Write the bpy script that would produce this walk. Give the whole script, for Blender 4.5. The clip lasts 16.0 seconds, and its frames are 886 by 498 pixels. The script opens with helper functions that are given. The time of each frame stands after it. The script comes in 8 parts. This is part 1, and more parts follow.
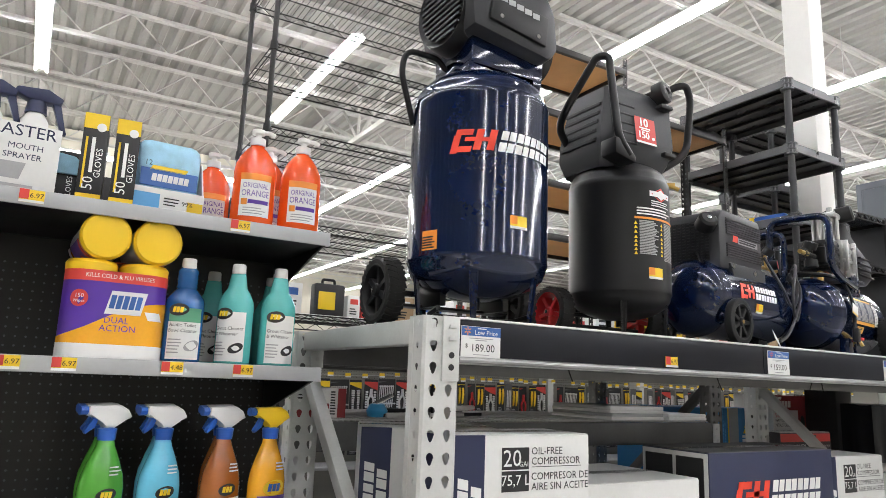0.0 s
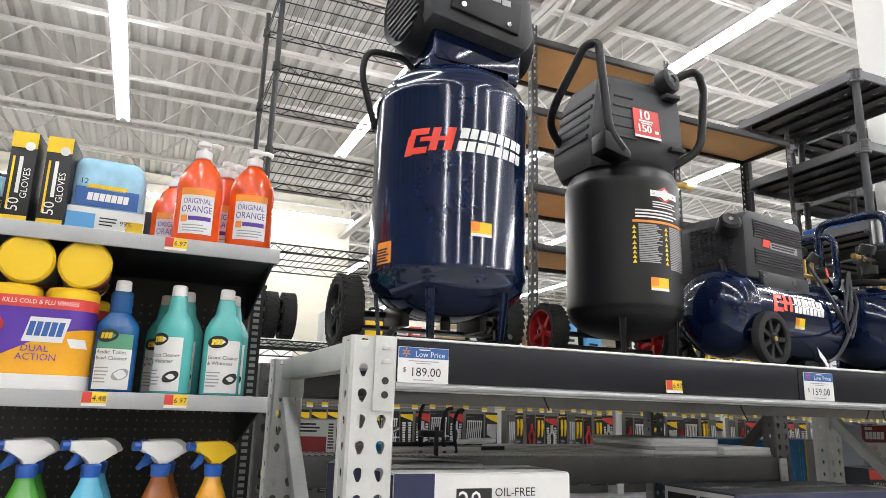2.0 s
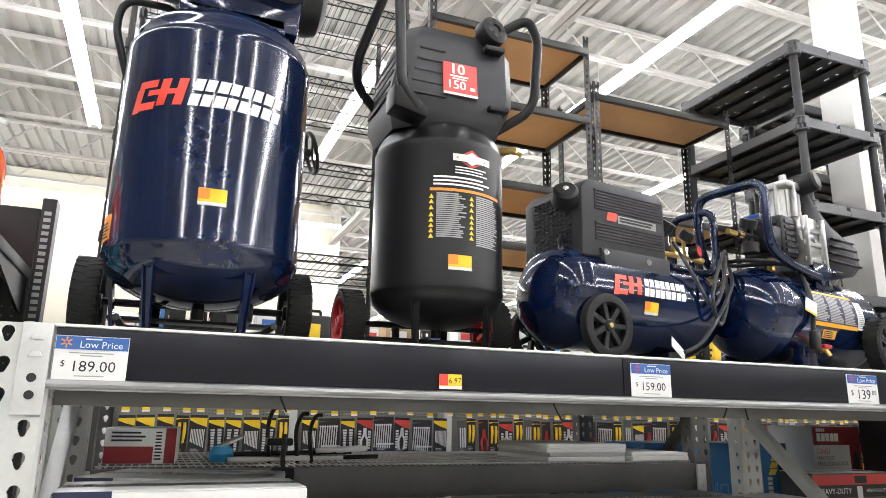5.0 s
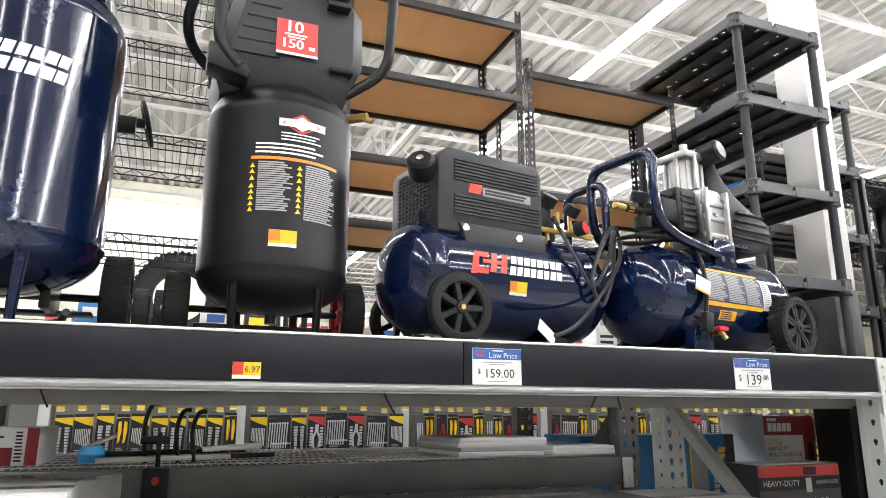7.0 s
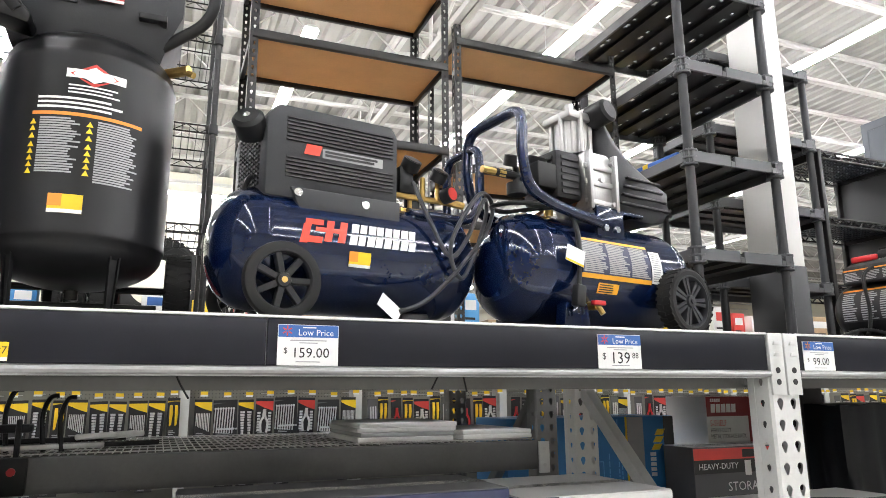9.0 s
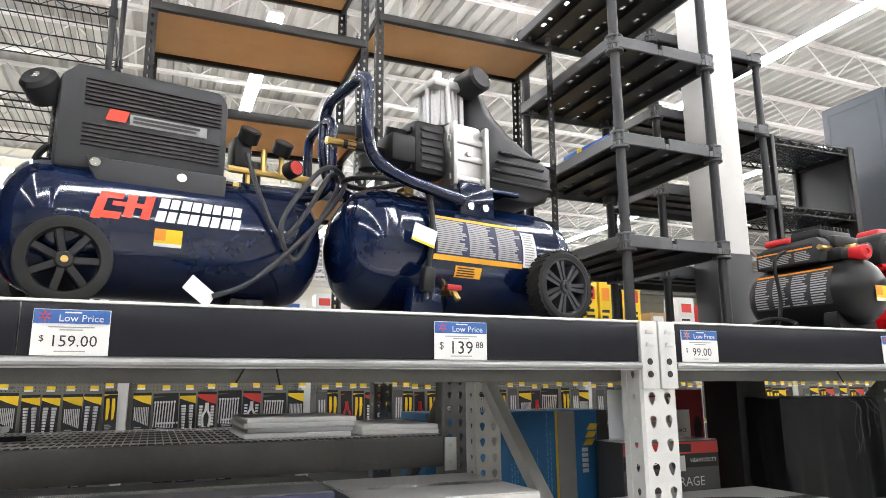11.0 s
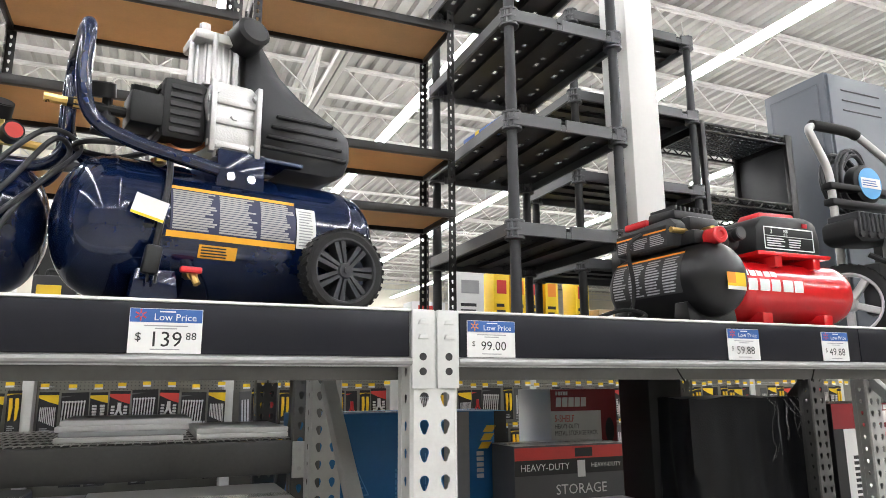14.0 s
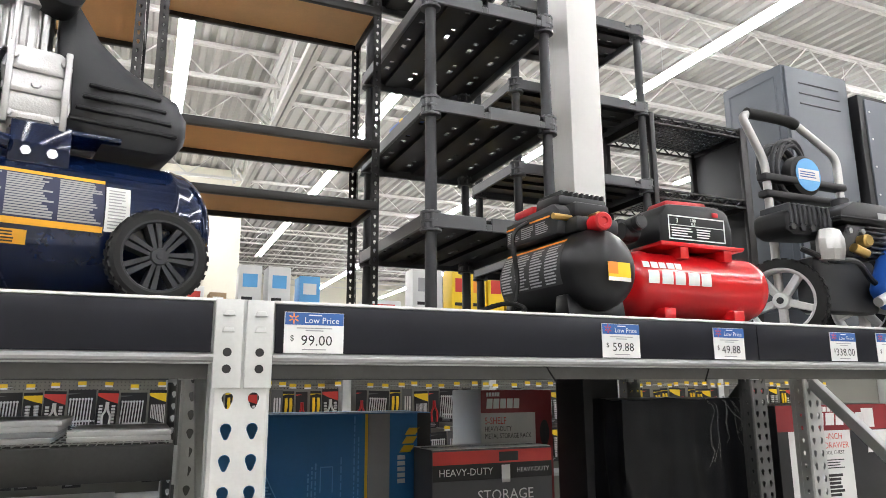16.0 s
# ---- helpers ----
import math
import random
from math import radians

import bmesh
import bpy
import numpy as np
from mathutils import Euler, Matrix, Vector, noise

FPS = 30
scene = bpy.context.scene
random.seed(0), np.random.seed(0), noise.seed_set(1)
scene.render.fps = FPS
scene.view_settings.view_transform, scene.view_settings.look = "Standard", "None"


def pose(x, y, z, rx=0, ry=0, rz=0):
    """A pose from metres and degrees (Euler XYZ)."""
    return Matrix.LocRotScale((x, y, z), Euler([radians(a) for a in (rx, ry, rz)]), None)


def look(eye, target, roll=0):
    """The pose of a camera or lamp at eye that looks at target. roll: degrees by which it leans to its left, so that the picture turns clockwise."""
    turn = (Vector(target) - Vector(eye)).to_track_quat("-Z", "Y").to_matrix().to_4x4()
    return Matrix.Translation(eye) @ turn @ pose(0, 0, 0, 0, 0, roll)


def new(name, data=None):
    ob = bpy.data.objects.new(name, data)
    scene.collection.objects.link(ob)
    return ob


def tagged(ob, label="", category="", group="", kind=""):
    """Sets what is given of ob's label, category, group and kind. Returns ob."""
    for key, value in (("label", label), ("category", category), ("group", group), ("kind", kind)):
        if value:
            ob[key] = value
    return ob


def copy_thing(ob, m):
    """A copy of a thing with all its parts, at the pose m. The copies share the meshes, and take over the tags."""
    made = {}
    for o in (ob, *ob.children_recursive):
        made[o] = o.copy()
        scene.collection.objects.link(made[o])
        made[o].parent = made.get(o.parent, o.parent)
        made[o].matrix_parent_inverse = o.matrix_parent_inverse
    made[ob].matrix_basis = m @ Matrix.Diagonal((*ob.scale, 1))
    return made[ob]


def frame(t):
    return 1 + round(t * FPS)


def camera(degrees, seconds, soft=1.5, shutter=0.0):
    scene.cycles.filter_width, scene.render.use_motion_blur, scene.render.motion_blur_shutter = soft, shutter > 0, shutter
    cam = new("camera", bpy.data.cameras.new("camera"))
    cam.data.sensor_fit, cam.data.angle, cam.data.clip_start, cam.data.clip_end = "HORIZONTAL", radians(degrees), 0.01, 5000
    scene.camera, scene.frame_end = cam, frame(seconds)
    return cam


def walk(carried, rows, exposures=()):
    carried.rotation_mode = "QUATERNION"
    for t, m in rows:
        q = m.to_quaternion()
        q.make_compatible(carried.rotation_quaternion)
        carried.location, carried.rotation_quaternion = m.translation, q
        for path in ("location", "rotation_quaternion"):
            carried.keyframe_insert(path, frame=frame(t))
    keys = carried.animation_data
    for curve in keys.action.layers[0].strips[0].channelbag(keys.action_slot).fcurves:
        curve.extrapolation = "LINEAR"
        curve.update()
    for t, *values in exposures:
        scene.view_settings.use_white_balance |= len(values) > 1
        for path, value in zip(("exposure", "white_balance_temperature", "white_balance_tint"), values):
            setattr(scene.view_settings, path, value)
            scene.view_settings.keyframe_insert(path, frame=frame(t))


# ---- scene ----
cam = camera(65.5, 16.0, 0.8)
PATH = [
    (0, (0.06, -0.082, 1.453), (1.058, 1.61, 1.831), 2.1),
    (0.5, (0.144, -0.067, 1.452), (1.123, 1.639, 1.813), 1.9),
    (1, (0.245, -0.071, 1.451), (1.187, 1.653, 1.827), 1.5),
    (1.5, (0.345, -0.06, 1.458), (1.143, 1.719, 1.905), 1.7),
    (2, (0.454, -0.05, 1.459), (1.216, 1.742, 1.915), 1.7),
    (2.5, (0.577, -0.044, 1.462), (1.327, 1.75, 1.927), 1.6),
    (3, (0.686, -0.041, 1.464), (1.431, 1.755, 1.931), 1.5),
    (3.5, (0.802, -0.04, 1.465), (1.537, 1.758, 1.941), 1.3),
    (4, (0.916, -0.031, 1.464), (1.647, 1.769, 1.94), 1.2),
    (6.3, (1.371, -0.002, 1.459), (2.091, 1.803, 1.93), 0.4),
    (6.5, (1.421, 0.001, 1.46), (2.144, 1.807, 1.925), 0.3),
    (7, (1.516, 0.003, 1.458), (2.241, 1.809, 1.921), 0.1),
    (7.5, (1.617, 0.008, 1.458), (2.346, 1.814, 1.915), -0.1),
    (8, (1.713, 0.014, 1.457), (2.445, 1.822, 1.9), -0.2),
    (8.5, (1.814, 0.02, 1.458), (2.549, 1.83, 1.885), -0.3),
    (9, (1.909, 0.019, 1.458), (2.645, 1.831, 1.875), -0.4),
    (9.5, (2.014, 0.019, 1.458), (2.754, 1.832, 1.863), -0.4),
    (12, (2.467, 0.042, 1.456), (3.22, 1.852, 1.853), -0.4),
    (12.5, (2.56, 0.043, 1.455), (3.315, 1.852, 1.852), -0.4),
    (13, (2.648, 0.048, 1.455), (3.406, 1.856, 1.851), -0.4),
    (13.5, (2.745, 0.051, 1.455), (3.505, 1.858, 1.851), -0.4),
    (14, (2.833, 0.055, 1.455), (3.595, 1.861, 1.85), -0.4),
    (14.5, (2.931, 0.063, 1.455), (3.697, 1.868, 1.85), -0.4),
    (15, (3.015, 0.06, 1.451), (3.782, 1.863, 1.848), -0.3),
    (15.5, (3.105, 0.066, 1.453), (3.876, 1.868, 1.849), -0.3),
    (16, (3.186, 0.072, 1.451), (3.962, 1.872, 1.849), -0.3),
]
walk(cam, [(t, look(eye, target, roll)) for t, eye, target, roll in PATH],
     exposures=[(0, -0.24), (1.2, -0.2), (3, 0.02), (4, 0.1), (6.5, 0.2), (9, 0.22), (12, 0.14), (14, 0.03), (16, -0.05)])

# ---- world, lamps ----
world = bpy.data.worlds.new("world")
scene.world = world
world.use_nodes = True
world.node_tree.nodes["Background"].inputs[0].default_value = (0.9, 0.95, 1.0, 1)
world.node_tree.nodes["Background"].inputs[1].default_value = 0.05
LAMP = 72.0
scene.view_settings.exposure = 0.0


# ---- materials ----
def mat(name, col, rough=0.5, metal=0.0, var=0.12, scale=9.0, bump=0.0, coat=0.0, emit=0.0, rvar=0.12, spec=0.5):
    m = bpy.data.materials.new(name)
    m.use_nodes = True
    t = m.node_tree
    b = t.nodes["Principled BSDF"]
    co = t.nodes.new("ShaderNodeTexCoord")
    n1 = t.nodes.new("ShaderNodeTexNoise")
    n2 = t.nodes.new("ShaderNodeTexNoise")
    n1.inputs["Scale"].default_value, n1.inputs["Detail"].default_value = scale, 6
    n2.inputs["Scale"].default_value, n2.inputs["Detail"].default_value = scale * 17, 3
    t.links.new(co.outputs["Object"], n1.inputs["Vector"])
    t.links.new(co.outputs["Object"], n2.inputs["Vector"])
    add = t.nodes.new("ShaderNodeMath")
    add.operation = "MULTIPLY_ADD"
    t.links.new(n2.outputs["Fac"], add.inputs[0])
    add.inputs[1].default_value = 0.35
    t.links.new(n1.outputs["Fac"], add.inputs[2])
    ramp = t.nodes.new("ShaderNodeMapRange")
    ramp.inputs["From Min"].default_value, ramp.inputs["From Max"].default_value = 0.35, 1.0
    ramp.inputs["To Min"].default_value, ramp.inputs["To Max"].default_value = 1 - var, 1 + var
    t.links.new(add.outputs[0], ramp.inputs["Value"])
    mul = t.nodes.new("ShaderNodeVectorMath")
    mul.operation = "SCALE"
    mul.inputs[0].default_value = col
    t.links.new(ramp.outputs[0], mul.inputs["Scale"])
    t.links.new(mul.outputs[0], b.inputs["Base Color"])
    rr = t.nodes.new("ShaderNodeMapRange")
    rr.inputs["From Min"].default_value, rr.inputs["From Max"].default_value = 0.35, 1.0
    rr.inputs["To Min"].default_value, rr.inputs["To Max"].default_value = max(0.02, rough * (1 - rvar)), min(1, rough * (1 + rvar))
    t.links.new(add.outputs[0], rr.inputs["Value"])
    t.links.new(rr.outputs[0], b.inputs["Roughness"])
    b.inputs["Metallic"].default_value = metal
    b.inputs["Specular IOR Level"].default_value = spec
    b.inputs["Coat Weight"].default_value = coat
    b.inputs["Coat Roughness"].default_value = 0.04
    if bump:
        bp = t.nodes.new("ShaderNodeBump")
        bp.inputs["Strength"].default_value, bp.inputs["Distance"].default_value = bump, 0.002
        t.links.new(n2.outputs["Fac"], bp.inputs["Height"])
        t.links.new(bp.outputs[0], b.inputs["Normal"])
    if emit:
        b.inputs["Emission Color"].default_value = (*col, 1)
        b.inputs["Emission Strength"].default_value = emit
    return m


def clear(name, col, rough=0.08):
    m = bpy.data.materials.new(name)
    m.use_nodes = True
    b = m.node_tree.nodes["Principled BSDF"]
    b.inputs["Base Color"].default_value = (*col, 1)
    b.inputs["Roughness"].default_value = rough
    b.inputs["Transmission Weight"].default_value = 0.9
    b.inputs["IOR"].default_value = 1.2
    return m


NAVY = mat("navy_gloss_paint", (0.0025, 0.009, 0.038), 0.11, 0.0, 0.15, 5, 0.012, 0.4, spec=0.4)
BLACKSATIN = mat("black_satin_paint", (0.008, 0.008, 0.009), 0.33, 0, 0.15, 8, 0.04, spec=0.28)
BLACKPL = mat("black_plastic", (0.011, 0.0115, 0.0125), 0.42, 0, 0.15, 12, 0.1, spec=0.3)
GREYPL = mat("charcoal_plastic", (0.034, 0.0355, 0.039), 0.45, 0, 0.1, 12, 0.12, spec=0.3)
RUBBER = mat("rubber", (0.013, 0.013, 0.013), 0.7, 0, 0.25, 20, 0.3, spec=0.3)
REDPL = mat("red_plastic", (0.5, 0.015, 0.02), 0.35, 0, 0.1, 10)
REDGLOSS = mat("red_gloss_paint", (0.62, 0.01, 0.014), 0.2, 0, 0.08, 6, 0.02, 0.5)
LOGORED = mat("logo_red", (0.75, 0.05, 0.02), 0.4, 0, 0.05)
WHITE = mat("white_print", (0.8, 0.8, 0.79), 0.5, 0, 0.05)
GREYPR = mat("grey_print", (0.35, 0.35, 0.36), 0.5, 0, 0.1)
INK = mat("black_ink", (0.015, 0.015, 0.017), 0.5, 0, 0.05)
BLUEPR = mat("blue_print", (0.03, 0.11, 0.36), 0.4, 0, 0.06)
SKYPR = mat("sky_blue_print", (0.12, 0.4, 0.75), 0.4, 0, 0.06)
YELLOW = mat("yellow_print", (0.85, 0.58, 0.02), 0.42, 0, 0.06)
ORANGEPR = mat("orange_print", (0.85, 0.28, 0.03), 0.42, 0, 0.06)
AMBERPR = mat("amber_print", (0.82, 0.4, 0.025), 0.42, 0, 0.06)
REDPR = mat("red_print", (0.62, 0.05, 0.04), 0.42, 0, 0.06)
GREENPR = mat("green_print", (0.1, 0.33, 0.2), 0.42, 0, 0.06)
PURPLE = mat("purple_print", (0.09, 0.03, 0.32), 0.35, 0, 0.06)
NAVYPR = mat("navy_print", (0.014, 0.02, 0.065), 0.45, 0, 0.1)
KRAFT = mat("kraft_card", (0.42, 0.29, 0.17), 0.8, 0, 0.12, 10, 0.1)
CARDW = mat("white_carton", (0.72, 0.72, 0.71), 0.6, 0, 0.07, 6, 0.05)
GREYBOX = mat("grey_carton", (0.1, 0.1, 0.105), 0.6, 0, 0.1, 6, 0.05)
BLUEBOX = mat("blue_carton", (0.025, 0.19, 0.48), 0.45, 0, 0.12, 4, 0.05)
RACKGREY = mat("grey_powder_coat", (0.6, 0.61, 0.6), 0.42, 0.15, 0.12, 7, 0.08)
# the rack grey again, darkened to stand for shade on rear and inner steel
RACKSHADE = mat("shaded_grey_steel", (0.125, 0.125, 0.123), 0.48, 0.35, 0.2, 5, 0.08)
ZINC = mat("zinc_steel", (0.55, 0.55, 0.55), 0.35, 0.85, 0.15, 9, 0.05)
LIPSTEEL = mat("worn_lip_steel", (0.3, 0.3, 0.3), 0.4, 0.6, 0.2, 9, 0.05)
CHROME = mat("chrome", (0.75, 0.75, 0.76), 0.14, 1.0, 0.06, 9)
ALU = mat("cast_aluminium", (0.48, 0.48, 0.475), 0.36, 0.9, 0.14, 14, 0.25)
BRASS = mat("brass", (0.62, 0.42, 0.14), 0.3, 0.9, 0.12, 14)
COPPER = mat("copper", (0.55, 0.22, 0.1), 0.3, 0.9, 0.12, 14)
STRIPBLK = mat("black_strip_plastic", (0.009, 0.0095, 0.0145), 0.32, 0, 0.12, 6, 0.02, 0, 0, 0.35, 0.22)
def streaked(m, lo, hi):
    """long scuffs along x that vary the gloss"""
    t = m.node_tree
    mp = t.nodes.new("ShaderNodeMapping")
    mp.inputs["Scale"].default_value = (0.6, 1.0, 45.0)
    nz = t.nodes.new("ShaderNodeTexNoise")
    nz.inputs["Scale"].default_value, nz.inputs["Detail"].default_value = 2.2, 5
    rr = t.nodes.new("ShaderNodeMapRange")
    rr.inputs["From Min"].default_value, rr.inputs["From Max"].default_value = 0.4, 0.68
    rr.inputs["To Min"].default_value, rr.inputs["To Max"].default_value = lo, hi
    co = t.nodes.new("ShaderNodeTexCoord")
    t.links.new(co.outputs["Object"], mp.inputs["Vector"])
    t.links.new(mp.outputs[0], nz.inputs["Vector"])
    t.links.new(nz.outputs["Fac"], rr.inputs["Value"])
    t.links.new(rr.outputs[0], t.nodes["Principled BSDF"].inputs["Roughness"])


streaked(STRIPBLK, 0.29, 0.36)
LIPGREY = mat("shelf_lip_grey", (0.4, 0.41, 0.42), 0.4, 0.1, 0.08, 7)
SHELFBLK = mat("black_shelf_enamel", (0.012, 0.012, 0.013), 0.45, 0, 0.15, 7, 0.05)
WOODBRD = mat("particle_board", (0.6, 0.39, 0.2), 0.75, 0, 0.12, 6, 0.15)
WIREBLK = mat("black_wire_enamel", (0.018, 0.017, 0.017), 0.35, 0.4, 0.15, 9)
COLWHITE = mat("white_column_paint", (0.86, 0.86, 0.845), 0.55, 0, 0.04, 3, 0.05)
COLGREY = mat("dark_grey_wrap", (0.032, 0.033, 0.036), 0.5, 0, 0.1, 3, 0.05)
LOCKER = mat("grey_locker_steel", (0.1, 0.112, 0.13), 0.42, 0.1, 0.07, 3, 0.05)
DECKW = mat("white_roof_deck", (0.39, 0.38, 0.357), 0.65, 0, 0.08, 1.5)
STEELW = mat("white_truss_paint", (0.58, 0.57, 0.545), 0.55, 0, 0.08, 2)
WALLC = mat("cream_wall_paint", (0.66, 0.63, 0.53), 0.7, 0, 0.05, 0.8)
FLOORM = mat("polished_concrete", (0.5, 0.485, 0.455), 0.25, 0, 0.15, 1.5, 0.02)
# ivory board, its colour taken down for the dimness behind the racks
PEGW = mat("dimmed_ivory_pegboard", (0.2, 0.197, 0.175), 0.6, 0, 0.06, 3)
BRIGHTST = mat("bright_tool_steel", (0.7, 0.7, 0.71), 0.3, 0.55, 0.15, 30)
TUBE = mat("lamp_tube", (0.985, 0.98, 1.0), 0.5, 0, 0.0, 3, 0, 0, LAMP)
ORANGEJ = mat("orange_plastic", (0.82, 0.09, 0.008), 0.22, 0, 0.06, 8, 0, 0.3)
TEALJ = mat("teal_plastic", (0.1, 0.47, 0.45), 0.25, 0, 0.08, 8, 0, 0.3)
BLUEJ = mat("blue_plastic", (0.01, 0.09, 0.27), 0.25, 0, 0.08, 8, 0, 0.3)
GREENJ = mat("green_liquid", (0.08, 0.34, 0.04), 0.15, 0, 0.12, 8, 0, 0.4)
LBLUEJ = mat("light_blue_liquid", (0.15, 0.55, 0.78), 0.15, 0, 0.12, 8, 0, 0.4)
BROWNJ = mat("amber_liquid", (0.33, 0.1, 0.02), 0.15, 0, 0.12, 8, 0, 0.4)
AMBERJ = mat("yellow_liquid", (0.85, 0.4, 0.02), 0.15, 0, 0.12, 8, 0, 0.4)
WHITEPL = mat("white_plastic", (0.8, 0.8, 0.79), 0.35, 0, 0.04, 9)
BLUEPL = mat("blue_trigger_plastic", (0.02, 0.1, 0.42), 0.35, 0, 0.06, 9)
LIDYEL = mat("yellow_lid_plastic", (0.87, 0.56, 0.02), 0.35, 0, 0.04, 9)
CLOTH = mat("light_blue_cloth", (0.36, 0.62, 0.8), 0.9, 0, 0.2, 30, 0.4)
PVC = mat("grey_pvc_bag", (0.01, 0.011, 0.0145), 0.33, 0, 0.3, 8, 0.4, spec=0.25)
WRAP = clear("clear_wrap", (0.95, 0.96, 0.97))


# ---- builders ----
def part(name, bm, material, parent, label="", smooth=35):
    me = bpy.data.meshes.new(name)
    bmesh.ops.recalc_face_normals(bm, faces=bm.faces)
    bm.to_mesh(me)
    bm.free()
    me.materials.append(material)
    if smooth:
        me.shade_smooth()
        me.set_sharp_from_angle(angle=radians(smooth))
    ob = new(name, me)
    ob.parent = parent
    if label:
        ob["label"] = label
    return ob


def pieces(name, bm, material, parent, label=""):
    """one part for each separate piece of the bmesh"""
    left = set(bm.verts)
    while left:
        seed = left.pop()
        isle, todo = {seed}, [seed]
        while todo:
            for ed in todo.pop().link_edges:
                for v in ed.verts:
                    if v not in isle:
                        isle.add(v)
                        todo.append(v)
        left -= isle
        one = B()
        to = {v: one.verts.new(v.co) for v in sorted(isle, key=lambda v: v.index)}
        for f in bm.faces:
            if f.verts[0] in isle:
                one.faces.new([to[v] for v in f.verts])
        part(name, one, material, parent, label)
    bm.free()


def thing(name, m, label, category, group="", kind=""):
    e = new(name)
    e.empty_display_size = 0.1
    e.matrix_basis = m
    return tagged(e, label, category, group, kind)


def B():
    return bmesh.new()


def box(bm, x0, x1, y0, y1, z0, z1, bev=0.0, seg=2, m=None):
    r = bmesh.ops.create_cube(bm, size=1.0)
    vs = r["verts"]
    for v in vs:
        v.co = Vector(((x0 + x1) / 2 + v.co.x * (x1 - x0), (y0 + y1) / 2 + v.co.y * (y1 - y0), (z0 + z1) / 2 + v.co.z * (z1 - z0)))
    if bev:
        es = list({e for v in vs for e in v.link_edges})
        q = bmesh.ops.bevel(bm, geom=es, offset=bev, segments=seg, profile=0.5, affect="EDGES")
        vs = list({v for f in q["faces"] for v in f.verts} | {v for v in vs if v.is_valid})
    if m is not None:
        bmesh.ops.transform(bm, matrix=m, verts=vs)
    return bm


def ring_basis(d):
    d = Vector(d).normalized()
    a = Vector((0, 0, 1)) if abs(d.z) < 0.9 else Vector((1, 0, 0))
    u = d.cross(a).normalized()
    return u, d.cross(u).normalized()


def loft(bm, rings, cap=True):
    rows = [[bm.verts.new(p) for p in ring] for ring in rings]
    n = len(rows[0])
    for a, b in zip(rows, rows[1:]):
        for i in range(n):
            bm.faces.new((a[i], a[(i + 1) % n], b[(i + 1) % n], b[i]))
    if cap:
        bm.faces.new(rows[0])
        bm.faces.new(rows[-1])
    return bm


def cyl(bm, p0, p1, r, seg=14, r2=None):
    p0, p1 = Vector(p0), Vector(p1)
    u, w = ring_basis(p1 - p0)
    r2 = r if r2 is None else r2
    an = [2 * math.pi * i / seg for i in range(seg)]
    return loft(bm, [[p + (u * math.cos(a) + w * math.sin(a)) * q for a in an] for p, q in ((p0, r), (p1, r2))])


def smooth_path(pts, n=6):
    pts = [Vector(p) for p in pts]
    out = []
    for i in range(len(pts) - 1):
        a, b = pts[max(i - 1, 0)], pts[i]
        c, d = pts[i + 1], pts[min(i + 2, len(pts) - 1)]
        for k in range(n):
            s = k / n
            out.append(0.5 * (2 * b + (c - a) * s + (2 * a - 5 * b + 4 * c - d) * s * s + (3 * b - a - 3 * c + d) * s ** 3))
    return out + [pts[-1]]


def round_path(pts, r, n=5):
    pts = [Vector(p) for p in pts]
    out = [pts[0]]
    for a, b, c in zip(pts, pts[1:], pts[2:]):
        u, w = (a - b), (c - b)
        k = min(r, u.length * 0.48, w.length * 0.48)
        p, q = b + u.normalized() * k, b + w.normalized() * k
        for i in range(n + 1):
            s = i / n
            out.append((1 - s) ** 2 * p + 2 * s * (1 - s) * b + s * s * q)
    return out + [pts[-1]]


def tube(bm, pts, r, seg=10):
    pts = [Vector(p) for p in pts]
    rings, u = [], None
    for i, p in enumerate(pts):
        d = (pts[min(i + 1, len(pts) - 1)] - pts[max(i - 1, 0)]).normalized()
        u = ring_basis(d)[0] if u is None else (u - d * u.dot(d)).normalized()
        w = d.cross(u)
        rings.append([p + (u * math.cos(2 * math.pi * k / seg) + w * math.sin(2 * math.pi * k / seg)) * r for k in range(seg)])
    return loft(bm, rings)


def lathe(bm, prof, m=None, seg=40, sy=1.0):
    """prof: (radius, height) pairs from one end to the other, round local z."""
    m = m or Matrix()
    rings = []
    for r, z in prof:
        rings.append([m @ Vector((r * math.cos(2 * math.pi * k / seg), sy * r * math.sin(2 * math.pi * k / seg), z)) for k in range(seg)])
    return loft(bm, rings)


def dome(r, h, z0, up, n=9, rmin=0.004):
    """half of an ellipse as a profile, from the rim at z0 to the pole."""
    return [(max(rmin, r * math.cos(a)), z0 + up * h * math.sin(a)) for a in (math.pi / 2 * k / n for k in range(n + 1))]


def prism(bm, poly, y0, y1, plane="xz", bev=0.0):
    """poly: points in a plane, pulled out from y0 to y1 along the third axis."""
    def at(p, q):
        return {"xz": (p[0], q, p[1]), "yz": (q, p[0], p[1]), "xy": (p[0], p[1], q)}[plane]
    a = [bm.verts.new(at(p, y0)) for p in poly]
    b = [bm.verts.new(at(p, y1)) for p in poly]
    n = len(poly)
    fs = [bm.faces.new(a), bm.faces.new(b[::-1])] + [bm.faces.new((a[i], b[i], b[(i + 1) % n], a[(i + 1) % n])) for i in range(n)]
    if bev:
        bmesh.ops.bevel(bm, geom=list({e for f in fs for e in f.edges}), offset=bev, segments=2, profile=0.5, affect="EDGES")
    return bm


def flat(y=0.0):
    return lambda u, v: (u, y, v)


def upright_wrap(r):
    return lambda u, v: (r * math.sin(u / r), -r * math.cos(u / r), v)


def lying_wrap(r, zc):
    return lambda u, v: (u, -r * math.cos(v / r), zc + r * math.sin(v / r))


